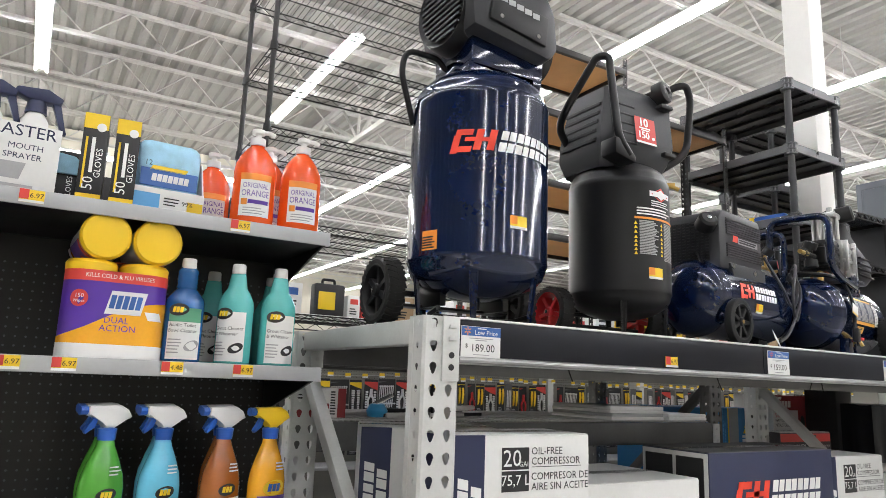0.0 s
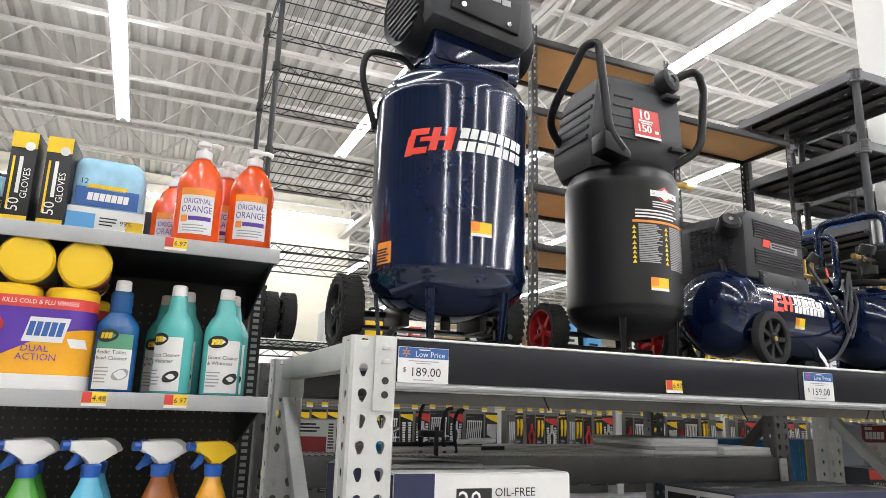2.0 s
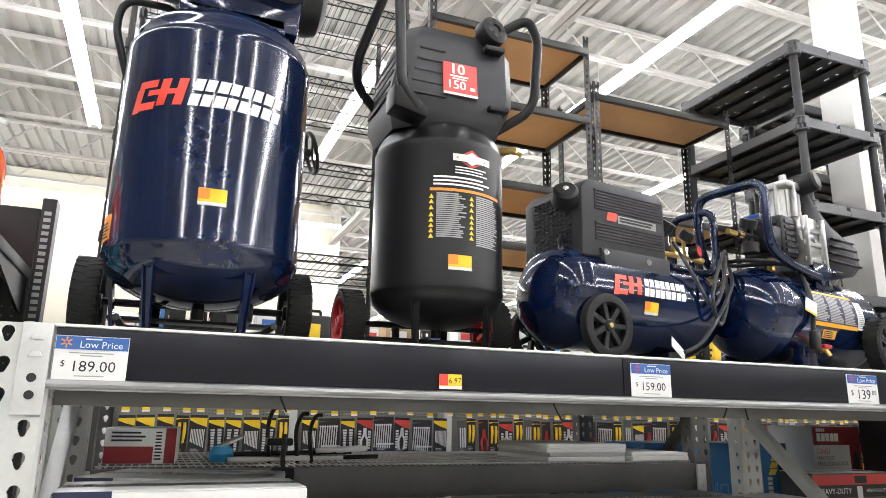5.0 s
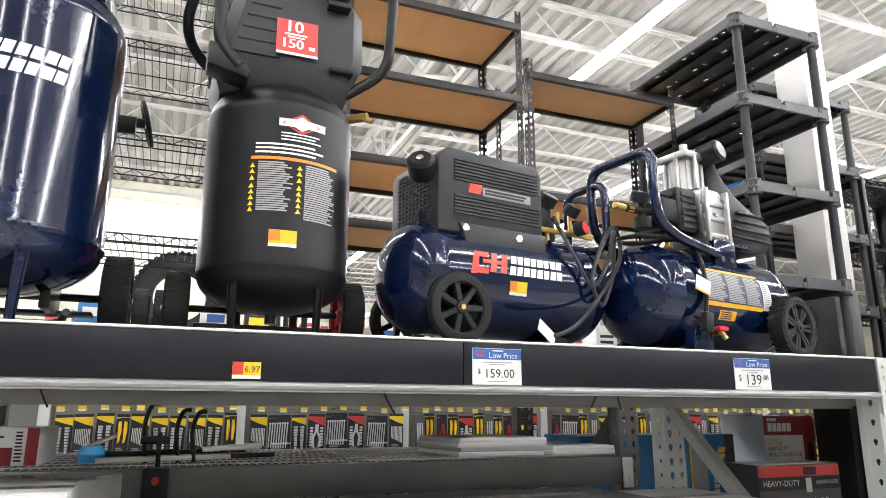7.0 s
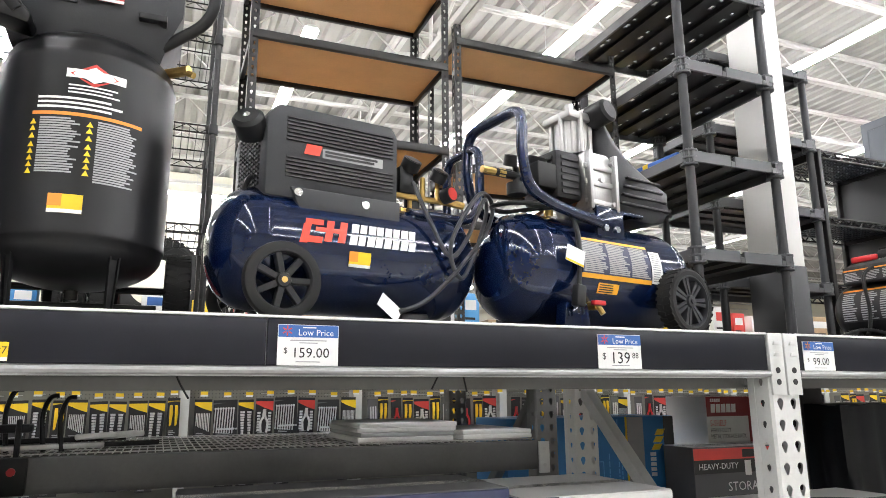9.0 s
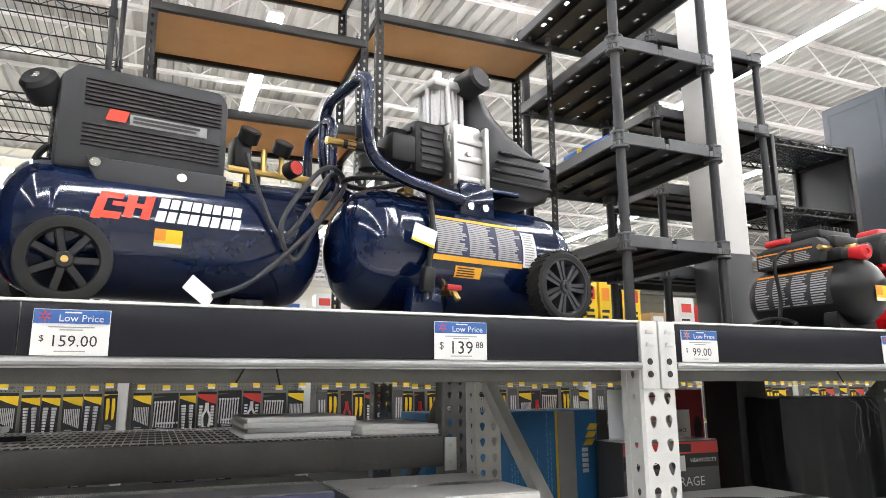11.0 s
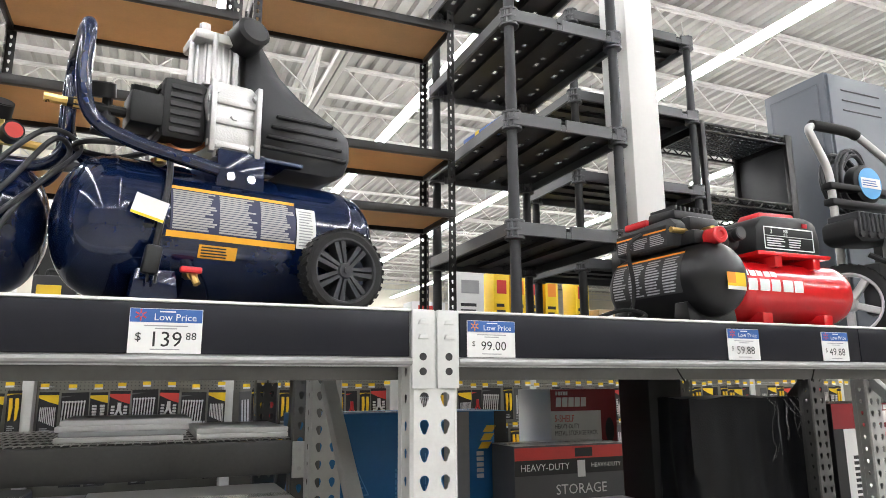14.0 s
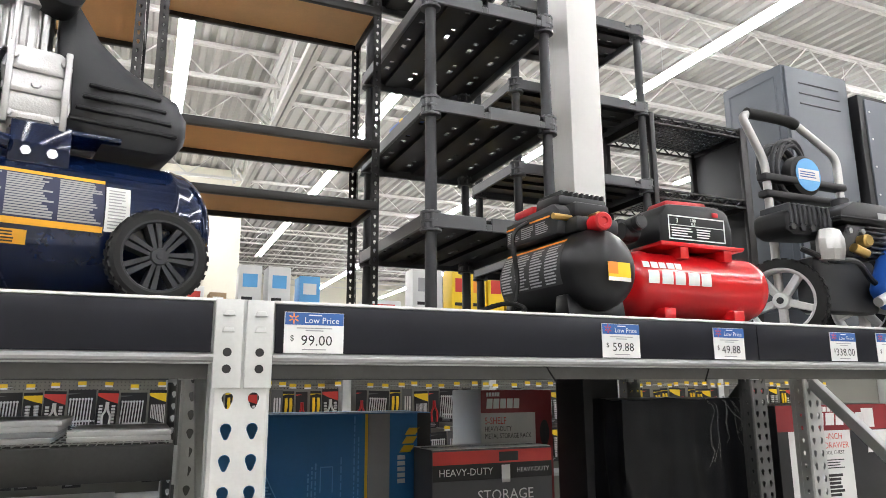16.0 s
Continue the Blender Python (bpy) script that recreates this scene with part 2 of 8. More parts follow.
def decal(bm, fn, u0, u1, v0, v1, nu=1, nv=1, lean=0.0):
    """a printed patch on the surface fn(u, v)."""
    g = [[bm.verts.new(fn(u0 + (u1 - u0) * i / nu + lean * j / nv, v0 + (v1 - v0) * j / nv)) for i in range(nu + 1)] for j in range(nv + 1)]
    for j in range(nv):
        for i in range(nu):
            bm.faces.new((g[j][i], g[j][i + 1], g[j + 1][i + 1], g[j + 1][i]))
    return bm


LETTERS = {}


def text(bm, fn, body, u, v, size, align="CENTER", turn=0, squeeze=1.0):
    if body not in LETTERS:
        cu = bpy.data.curves.new("letters", "FONT")
        cu.body, cu.align_x, cu.align_y, cu.resolution_u = body, "CENTER", "CENTER", 2
        tmp = new("letters", cu)
        me = bpy.data.meshes.new_from_object(tmp)
        LETTERS[body] = ([v.co.copy() for v in me.vertices], [tuple(p.vertices) for p in me.polygons])
        bpy.data.objects.remove(tmp)
        bpy.data.meshes.remove(me)
        bpy.data.curves.remove(cu)
    vs, fs = LETTERS[body]
    xs = [p.x for p in vs]
    off = {"CENTER": 0, "LEFT": -min(xs), "RIGHT": -max(xs)}[align]
    c, s = math.cos(radians(turn)), math.sin(radians(turn))
    made = []
    for p in vs:
        a, b = (p.x + off) * size * squeeze, p.y * size
        made.append(bm.verts.new(fn(u + a * c - b * s, v + a * s + b * c)))
    for q in fs:
        try:
            bm.faces.new([made[i] for i in q])
        except ValueError:
            pass
    return bm


def bars(bm, fn, u0, u1, v0, v1, rows, rng, fill=0.6, nu=2, nv=1):
    """unreadable small print as plain bars."""
    h = (v1 - v0) / rows
    for i in range(rows):
        w = (u1 - u0) * rng.uniform(0.7, 1.0)
        decal(bm, fn, u0, u0 + w, v1 - (i + 1) * h + h * (1 - fill) / 2, v1 - i * h - h * (1 - fill) / 2, nu, nv)
    return bm


rng = random.Random(7)

# ---- the hall ----
def slab(name, label, material, *dims, bev=0.0):
    ob = part(name, box(B(), *dims, bev), material, None, "", 0)
    return tagged(ob, label, "wall" if "wall" in name else name, kind="structure")


X0, X1, Y0, Y1, DECK = -16.0, 34.0, -14.0, 34.0, 6.95
slab("floor", "polished grey concrete shop floor", FLOORM, X0, X1, Y0, Y1, -0.15, 0.0)
slab("wall_west", "plain cream painted wall", WALLC, X0 - 0.2, X0, Y0, Y1, 0, DECK + 0.4)
slab("wall_east", "plain cream painted wall", WALLC, X1, X1 + 0.2, Y0, Y1, 0, DECK + 0.4)
slab("wall_south", "plain cream painted wall", WALLC, X0, X1, Y0 - 0.2, Y0, 0, DECK + 0.4)
slab("wall_north", "plain cream painted far wall", WALLC, X0, X1, Y1, Y1 + 0.2, 0, DECK + 0.4)
slab("wall_inner", "cream painted inner wall behind the tyre aisle", WALLC, X0, 5.2, 17.6, 17.9, 0, DECK - 0.02)

# corrugated roof deck, ribs along y
bm = B()
prof, x = [], X0
while x < X1:
    prof += [(x, 0), (x + 0.09, 0), (x + 0.12, 0.07), (x + 0.21, 0.07)]
    x += 0.24
lo = [bm.verts.new((a, Y0, DECK + b)) for a, b in prof]
hi = [bm.verts.new((a, Y1, DECK + b)) for a, b in prof]
for i in range(len(prof) - 1):
    bm.faces.new((lo[i], lo[i + 1], hi[i + 1], hi[i]))
tagged(part("ceiling", bm, DECKW, None, "", 0), "white corrugated steel roof deck", "ceiling", kind="structure")
slab("roof", "flat roof above the deck", DECKW, X0 - 0.2, X1 + 0.2, Y0 - 0.2, Y1 + 0.2, DECK + 0.09, DECK + 0.3)


def joist(length, depth=0.55, panel=1.2):
    e = thing("roof_joist", Matrix(), "white open-web steel roof joist under the deck", "joist", "roof joists")
    for name, z in (("bottom_chord", 0), ("top_chord", depth)):
        bm = B()
        for s in (-0.03, 0.03):
            box(bm, 0, length, s - 0.022, s + 0.022, z - 0.024, z + 0.024)
        part(name, bm, STEELW, e, "", 0)
    bm = B()
    for i in range(int(length / panel)):
        a = i * panel
        cyl(bm, (a, 0, depth), (a + panel / 2, 0, 0), 0.013, 5)
        cyl(bm, (a + panel / 2, 0, 0), (a + panel, 0, depth), 0.013, 5)
    tagged(part("web_rod", bm, STEELW, e, "", 0), kind="stuff")
    return e


first = joist(X1 - X0)
first.matrix_basis = pose(X0, 3.6, DECK - 0.6)
for k in range(1, 17):
    copy_thing(first, pose(X0, 3.6 + 1.83 * k, DECK - 0.6))
for k in range(1, 9):
    copy_thing(first, pose(X0, 3.6 - 1.83 * k, DECK - 0.6))


def girder():
    """deep truss along y, with large angles"""
    bm = B()
    L, d = Y1 - Y0, 0.95
    for z in (0, d):
        for s in (-0.05, 0.05):
            box(bm, s - 0.04, s + 0.04, 0, L, z - 0.045, z + 0.045)
    n = int(L / 3.66)
    for i in range(n + 1):
        a = i * 3.66
        cyl(bm, (0, a, 0), (0, a + 1.83, d), 0.04, 6)
        cyl(bm, (0, a + 1.83, d), (0, a + 3.66, 0), 0.04, 6)
        cyl(bm, (0, a, 0), (0, a, d), 0.03, 6)
        cyl(bm, (0, a + 0.0, 0), (0, a + 0.9, d), 0.025, 6)
    return bm


g = part("roof_girder", girder(), STEELW, None, "", 0)
tagged(g, "white painted deep steel roof girder", "girder", "roof girders")
g.matrix_basis = pose(4.98, Y0, DECK - 1.03)
copy_thing(g, pose(4.98 + 12.2, Y0, DECK - 1.03))
copy_thing(g, pose(4.98 - 12.2, Y0, DECK - 1.03))


# lamp rows: long twin-tube strips hung under the joists
def lamp_row(length):
    e = thing("strip_light", Matrix(), "white fluorescent strip light hung in a long row", "ceiling light", "strip lights")
    bm = B()
    prism(bm, [(-0.05, 0.075), (0.05, 0.075), (0.083, 0.042), (0.083, 0.038), (-0.083, 0.038), (-0.083, 0.042)], 0, length)
    part("housing", bm, WHITEPL, e, "white enamelled reflector housing", 0)
    bm = B()
    for s in (-0.075, 0.075):
        cyl(bm, (s, 0.02, 0.018), (s, length - 0.02, 0.018), 0.019, 8)
    part("tube", bm, TUBE, e, "glowing white tubes")
    for k in range(int(length / 2.4) + 1):
        bm = B()
        cyl(bm, (0, 0.1 + k * 2.4, 0.07), (0, 0.1 + k * 2.4, DECK - 5.9), 0.006, 5)
        part("hanger", bm, ZINC, e)
    return e


row = lamp_row(11.6)
row.matrix_basis = pose(-0.31, 0.3, 6.0)
for x in (6.55, 10.05, 14.1):
    copy_thing(row, pose(x, 0.3, 6.0))
short = lamp_row(3.9)
short.matrix_basis = pose(3.38, 8.0, 6.0)
for x in (-4.0, -0.31, 3.36, 6.6, 10.1, 14.1):
    copy_thing(row, pose(x, -11.45, 6.0))
for x in (6.6, 10.4, 14.1, 17.7):
    copy_thing(row, pose(x, 12.7, 6.0))
copy_thing(row, pose(17.7, 0.3, 6.0))
copy_thing(row, pose(-4.0, 0.3, 6.0))
copy_thing(row, pose(4.9, 16.3, 6.0, 0, 0, 90))
for x in (10.4, 14.1):
    copy_thing(row, pose(x, 22.0, 6.0))

# column
col = thing("column", pose(5.158, 2.912, 0), "square white column with a dark grey wrapped lower part", "column", kind="structure")
part("upper_casing", box(B(), -0.093, 0.093, -0.112, 0.112, 2.16, DECK - 0.02, 0.006), COLWHITE, col)
part("lower_casing", box(B(), -0.099, 0.099, -0.118, 0.118, 0, 2.16, 0.006), COLGREY, col, "dark grey wrap")


# ---- racks ----
def keyhole_cell(bm, u0, u1, v0, v1, fn, r=0.0095, n=16):
    """a piece of plate with one teardrop hole through it"""
    cu, cv = (u0 + u1) / 2, (v0 + v1) / 2 + 0.011
    outer, inner = [], []
    for k in range(n):
        a = 2 * math.pi * (k + 0.5) / n
        c, s = math.cos(a), math.sin(a)
        q = 1 / max(abs(c) / ((u1 - u0) / 2), abs(s) / ((v1 - v0) / 2))
        outer.append(bm.verts.new(fn((u0 + u1) / 2 + c * q, (v0 + v1) / 2 + s * q)))
        if s > -0.3:
            inner.append(bm.verts.new(fn(cu + c * r, cv + s * r)))
        else:
            inner.append(bm.verts.new(fn(cu + c * r * 0.62, cv - r * 0.75 + s * r * 1.15)))
    for k in range(n):
        j = (k + 1) % n
        bm.faces.new((outer[k], outer[j], inner[j], inner[k]))
    # corners between the cell's rectangle and its ring
    for su in (-1, 1):
        for sv in (-1, 1):
            pu, pv = (u1 if su > 0 else u0), (v1 if sv > 0 else v0)
            a = math.degrees(math.atan2(sv * (v1 - v0), su * (u1 - u0))) % 360
            k = int((a / 360 * n) - 0.5) % n
            c = bm.verts.new(fn(pu, pv))
            bm.faces.new((outer[k], c, outer[(k + 1) % n]))


def upright(parent, x0, x1, y0, y1, z1, rows_from, mat_=RACKGREY, cols=2):
    bm = B()
    pitch, z = 0.0508, z1
    w = (x1 - x0 - 0.012) / cols
    while z - pitch > rows_from:
        for c in range(cols):
            keyhole_cell(bm, x0 + 0.006 + c * w, x0 + 0.006 + (c + 1) * w, z - pitch, z, lambda u, v: (u, y0, v))
        for k, xx in ((0, x0), (1, x1)):
            keyhole_cell(bm, y0 + 0.006, y0 + 0.05, z - pitch, z, lambda u, v, q=xx: (q, u, v), 0.006, 12)
        z -= pitch
    # folded edges, flanges and the plain lower length
    for xa, xb in ((x0, x0 + 0.006), (x1 - 0.006, x1)):
        prism(bm, [(xa, y0 + 0.006 if xa == x0 else y0), (xa if xa != x0 else xb, y0), (xb, y0 + (0.006 if xb == x1 else 0))], z, z1, "xy")
    for xx in (x0, x1):
        box(bm, xx - 0.001, xx + 0.001, y0 + 0.05, y1, z, z1)
    box(bm, x0, x1, y0, y0 + 0.003, 0, z)
    box(bm, x0 - 0.001, x0 + 0.001, y0 + 0.003, y1, 0, z)
    box(bm, x1 - 0.001, x1 + 0.001, y0 + 0.003, y1, 0, z)
    bmesh.ops.remove_doubles(bm, verts=bm.verts, dist=0.00005)
    return part("upright", bm, mat_, parent, "steel upright punched with teardrop holes", 0)


TOP = 1.606
YF, YR, YB, YBR = 1.31, 2.19, 2.47, 3.36
POSTS = (0.838, 3.294, 5.75)


def upright_frame(x0, ya, yb, back):
    e = thing("storage_rack", Matrix(), "light grey steel storage rack end frame with diagonal brace", "rack frame", "storage rack frames")
    # rear frames get the copy with shade put into its colour
    m = RACKSHADE if back else RACKGREY
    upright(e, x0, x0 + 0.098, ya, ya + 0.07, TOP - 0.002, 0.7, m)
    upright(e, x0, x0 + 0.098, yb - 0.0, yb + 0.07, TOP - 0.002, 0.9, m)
    xm = x0 + 0.05
    part("top_strut", box(B(), xm - 0.025, xm + 0.025, ya + 0.07, yb, TOP - 0.066, TOP - 0.004, 0.004), m, e)
    part("strut", box(B(), xm - 0.02, xm + 0.02, ya + 0.07, yb, 0.33, 0.37, 0.003), m, e)
    pa, pb = ((ya + 0.07, 0.72), (yb, 1.47)) if not back else ((ya + 0.07, 1.47), (yb, 0.72))
    bm = B()
    d = Vector((0, pb[0] - pa[0], pb[1] - pa[1]))
    box(bm, -0.02, 0.02, 0, d.length, -0.022, 0.022, 0.004, m=pose(xm, pa[0], pa[1], math.degrees(math.atan2(d.z, d.y))))
    part("diagonal_brace", bm, m, e)
    for yy in (ya, yb):
        part("foot_plate", box(B(), x0 - 0.02, x0 + 0.118, yy - 0.02, yy + 0.09, 0, 0.006), m, e)
    return e


for x in POSTS:
    upright_frame(x, YF, YR, False)
    upright_frame(x, YB, YBR, True)


def front_beam(xa, xb, left_plate, right_plate):
    """grey beam with a black price strip and a folded lip"""
    e = thing("crossbeam", Matrix(), "grey steel rack beam with a glossy black price strip", "rack beam", "rack beams")
    bm = B()
    prism(bm, [(YF + 0.004, TOP - 0.002), (YF + 0.05, TOP - 0.002), (YF + 0.05, TOP - 0.11), (YF + 0.004, TOP - 0.11)], xa, xb, "yz", 0.002)
    part("beam", bm, RACKGREY, e)
    xs = [xa + 0.003, xa + (xb - xa) * 0.488, xb - 0.003]
    for a, b in zip(xs, xs[1:]):
        part("price_strip", box(B(), a + 0.001, b - 0.001, YF - 0.003, YF + 0.003, TOP - 0.092, TOP - 0.006, 0.0012), STRIPBLK, e, "scuffed glossy black plastic strip")
    part("top_edge", box(B(), xa, xb, YF - 0.005, YF + 0.02, TOP - 0.005, TOP, 0.001), WHITEPL, e)
    bm = B()
    tube(bm, [(xa, YF - 0.003, TOP - 0.101), (xb, YF - 0.003, TOP - 0.101)], 0.008, 10)
    part("lip", bm, LIPSTEEL, e, "bright folded steel lip")
    part("inner_rail", box(B(), xa, xb, YF + 0.085, YF + 0.1, TOP - 0.135, TOP - 0.03), RACKSHADE, e)
    for on, x in ((left_plate, xa), (right_plate, xb)):
        if not on:
            continue
        s = 1 if x == xa else -1
        p = part("end_plate", box(B(), min(x, x - s * 0.046), max(x, x - s * 0.046), YF - 0.008, YF - 0.001, TOP - 0.152, TOP - 0.001, 0.0015), RACKGREY, e)
        xc = x - s * 0.022
        for z in (TOP - 0.03, TOP - 0.058):
            part("hook_tab", prism(B(), [(xc - 0.011, z), (xc + 0.011, z), (xc + 0.007, z + 0.009), (xc - 0.007, z + 0.009)], YF - 0.013, YF - 0.008, "xz", 0.001), RACKGREY, p)
        for z in (TOP - 0.092, TOP - 0.12):
            bm = B()
            cyl(bm, (xc, YF - 0.0092, z), (xc, YF - 0.008, z), 0.0075, 12)
            part("rivet_hole", bm, INK, p, "dark round hole")
    return e


front_beam(0.932, 3.294, True, True)
front_beam(3.392, 5.75, True, True)


def plain_beam(xa, xb, y, z0, z1, m=RACKSHADE):
    e = thing("crossbeam", Matrix(), "grey steel rack beam, darkened for shade", "rack beam", "rear rack beams")
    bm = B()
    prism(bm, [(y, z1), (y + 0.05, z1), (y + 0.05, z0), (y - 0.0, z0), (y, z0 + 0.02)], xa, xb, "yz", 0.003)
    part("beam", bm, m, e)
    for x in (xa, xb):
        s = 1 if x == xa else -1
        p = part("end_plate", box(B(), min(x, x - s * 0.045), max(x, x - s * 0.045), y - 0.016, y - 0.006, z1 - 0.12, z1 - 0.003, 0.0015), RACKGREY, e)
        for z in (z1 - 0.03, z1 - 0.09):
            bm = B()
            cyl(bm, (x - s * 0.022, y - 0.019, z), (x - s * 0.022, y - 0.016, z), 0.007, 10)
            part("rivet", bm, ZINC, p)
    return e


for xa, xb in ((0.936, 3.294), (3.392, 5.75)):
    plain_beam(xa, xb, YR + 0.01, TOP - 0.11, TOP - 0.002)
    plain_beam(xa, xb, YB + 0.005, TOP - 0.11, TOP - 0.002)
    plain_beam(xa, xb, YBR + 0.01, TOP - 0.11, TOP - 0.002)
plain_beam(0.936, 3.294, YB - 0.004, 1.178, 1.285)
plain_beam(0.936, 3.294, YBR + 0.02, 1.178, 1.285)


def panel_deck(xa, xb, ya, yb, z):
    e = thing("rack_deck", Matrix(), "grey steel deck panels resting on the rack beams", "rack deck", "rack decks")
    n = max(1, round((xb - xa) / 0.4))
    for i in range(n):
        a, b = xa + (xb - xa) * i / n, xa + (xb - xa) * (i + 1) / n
        part("deck_panel", box(B(), a + 0.002, b - 0.002, ya, yb, z - 0.02, z, 0.002), RACKSHADE, e)
    return e


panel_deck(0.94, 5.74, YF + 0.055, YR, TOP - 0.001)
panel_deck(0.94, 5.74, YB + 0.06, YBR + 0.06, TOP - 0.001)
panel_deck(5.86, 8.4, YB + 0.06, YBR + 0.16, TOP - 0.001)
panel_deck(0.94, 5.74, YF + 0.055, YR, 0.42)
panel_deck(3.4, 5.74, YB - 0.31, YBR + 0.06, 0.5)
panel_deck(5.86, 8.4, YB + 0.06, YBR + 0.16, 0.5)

# wire deck on the middle level of the rear rack
e = thing("wire_deck", Matrix(), "galvanised wire mesh deck on the middle rack level", "wire deck")
bm = B()
y = YB + 0.06
for i in range(95):
    x = 0.95 + i * 0.0247
    box(bm, x - 0.0016, x + 0.0016, YB + 0.0, YBR + 0.03, 1.288, 1.291)
tagged(part("cross_wire", bm, ZINC, e, "", 0), kind="stuff")
bm = B()
for i in range(7):
    y = YB + 0.02 + i * 0.14
    box(bm, 0.945, 3.29, y - 0.002, y + 0.002, 1.2915, 1.295)
tagged(part("long_wire", bm, ZINC, e, "", 0), kind="stuff")

# ---- compressors ----
def wheel(parent, c, r, w, rim_mat, spokes=6, ax="x", hub=ZINC, twin=False, tread=True, k_=0.78):
    """a small wheel: treaded tyre, dished spoked rim and hub cap; ax: the axle's direction."""
    rot = {"x": pose(0, 0, 0, 0, 90, 0), "y": pose(0, 0, 0, 90, 0, 0)}[ax] if isinstance(ax, str) else ax
    m = Matrix.Translation(c) @ rot
    bm = B()
    prof = [(r * k_, -w / 2), (r * 0.9, -w / 2), (r * 0.98, -w * 0.4), (r, -w * 0.25), (r, w * 0.25), (r * 0.98, w * 0.4), (r * 0.9, w / 2), (r * k_, w / 2), (r * k_, -w / 2)]
    rings = [[m @ Vector((a * math.cos(2 * math.pi * k / 40), a * math.sin(2 * math.pi * k / 40), z)) for k in range(40)] for a, z in prof]
    loft(bm, rings, False)
    tyre = part("wheel", bm, RUBBER, parent, "black rubber tyre", 30)
    if tread:
        bm = B()
        n = 30
        for k in range(n):
            for s in (-1, 1):
                a = 360 * (k + (0.5 if s > 0 else 0)) / n
                q = m @ pose(0, 0, 0, 0, 0, a)
                box(bm, r * 0.97, r * 1.01, -r * 0.06, r * 0.06, min(s * w * 0.03, s * w * 0.46), max(s * w * 0.03, s * w * 0.46), m=q @ pose(0, 0, 0, s * 14, 0, 0))
        tagged(part("tread", bm, RUBBER, tyre, "", 0), kind="stuff")
    bm = B()
    rings = [[m @ Vector((a * math.cos(2 * math.pi * k / 32), a * math.sin(2 * math.pi * k / 32), z)) for k in range(32)] for a, z in ((r * (k_ + 0.02), -w * 0.48), (r * (k_ - 0.04), -w * 0.48), (r * (k_ - 0.08), -w * 0.3), (r * (k_ - 0.08), w * 0.3), (r * (k_ - 0.04), w * 0.48), (r * (k_ + 0.02), w * 0.48))]
    loft(bm, rings, False)
    for k in range(spokes):
        q = m @ pose(0, 0, 0, 0, 0, 360 * k / spokes)
        if twin:
            for sd in (-1, 1):
                ring = lambda z: [q @ Vector((a, sd * b, z)) for a, b in ((r * 0.1, r * 0.012), (r * 0.1, r * 0.08), (r * (k_ - 0.04), r * 0.15), (r * (k_ - 0.04), r * 0.028))]
                loft(bm, [ring(-w * 0.36), ring(w * 0.36)])
        else:
            box(bm, r * 0.1, r * (k_ - 0.04), -r * 0.085, r * 0.085, -w * 0.3, w * 0.3, r * 0.02, 1, m=q)
    lathe(bm, [(0.002, -w * 0.5), (r * 0.17, -w * 0.48), (r * 0.2, -w * 0.3), (r * 0.2, w * 0.3), (r * 0.17, w * 0.48), (0.002, w * 0.5)], m, 20)
    part("rim", bm, rim_mat, tyre, "", 30)
    bm = B()
    lathe(bm, [(0.001, -w * 0.58), (r * 0.08, -w * 0.56), (r * 0.08, w * 0.56), (0.001, w * 0.58)], m, 12)
    part("axle_cap", bm, hub, tyre)
    return tyre


def slant_word(bm, fn, u, v, h, letters, lean=0.12, gap=0.18, squeeze=0.78, nv=4):
    """a brand word as plain leaning blocks, one a letter."""
    w = h * squeeze
    for k in range(letters):
        a = u + k * w
        decal(bm, fn, a, a + w * (1 - gap), v, v + h, 2, nv, lean * h)
    return bm


def stroke_word(bm, fn, u, v, h, count, pitch, lean=0.22):
    """a brand word as tight plain leaning blocks of slightly unlike widths"""
    for k in range(count):
        a = u + k * pitch
        wide = (0.84, 0.8, 0.88, 0.78)[(k * 3 + count) % 4]
        decal(bm, fn, a, a + wide * pitch, v, v + h, 2, 3, lean * h)
    return bm


def brand_mark(e, fn, u, v, h, nv=3):
    """red monogram made of plain leaning strokes, and two white word blocks beside it"""
    bm = B()
    k = 0.22 * h
    decal(bm, fn, u + 0.18 * h, u + 1.0 * h, v + 0.72 * h, v + h, 4, 1, k * 0.3)
    decal(bm, fn, u - 0.1 * h, u + 0.25 * h, v - 0.15 * h, v + 0.72 * h, 2, nv, k)
    decal(bm, fn, u + 0.18 * h, u + 0.9 * h, v - 0.1 * h, v + 0.18 * h, 3, 1, k * 0.3)
    decal(bm, fn, u + 1.0 * h, u + 1.34 * h, v, v + h, 2, nv, k)
    decal(bm, fn, u + 1.62 * h, u + 1.96 * h, v, v + h, 2, nv, k)
    decal(bm, fn, u + 0.62 * h, u + 1.75 * h, v + 0.42 * h, v + 0.62 * h, 5, 1, k * 0.2)
    part("red_emblem", bm, LOGORED, e, "red leaning emblem")
    bm = B()
    stroke_word(bm, fn, u + 2.3 * h, v + 0.55 * h, 0.45 * h, 8, 0.41 * h)
    stroke_word(bm, fn, u + 2.16 * h, v - 0.02 * h, 0.45 * h, 8, 0.42 * h)
    part("white_lettering", bm, WHITE, e, "white block lettering")


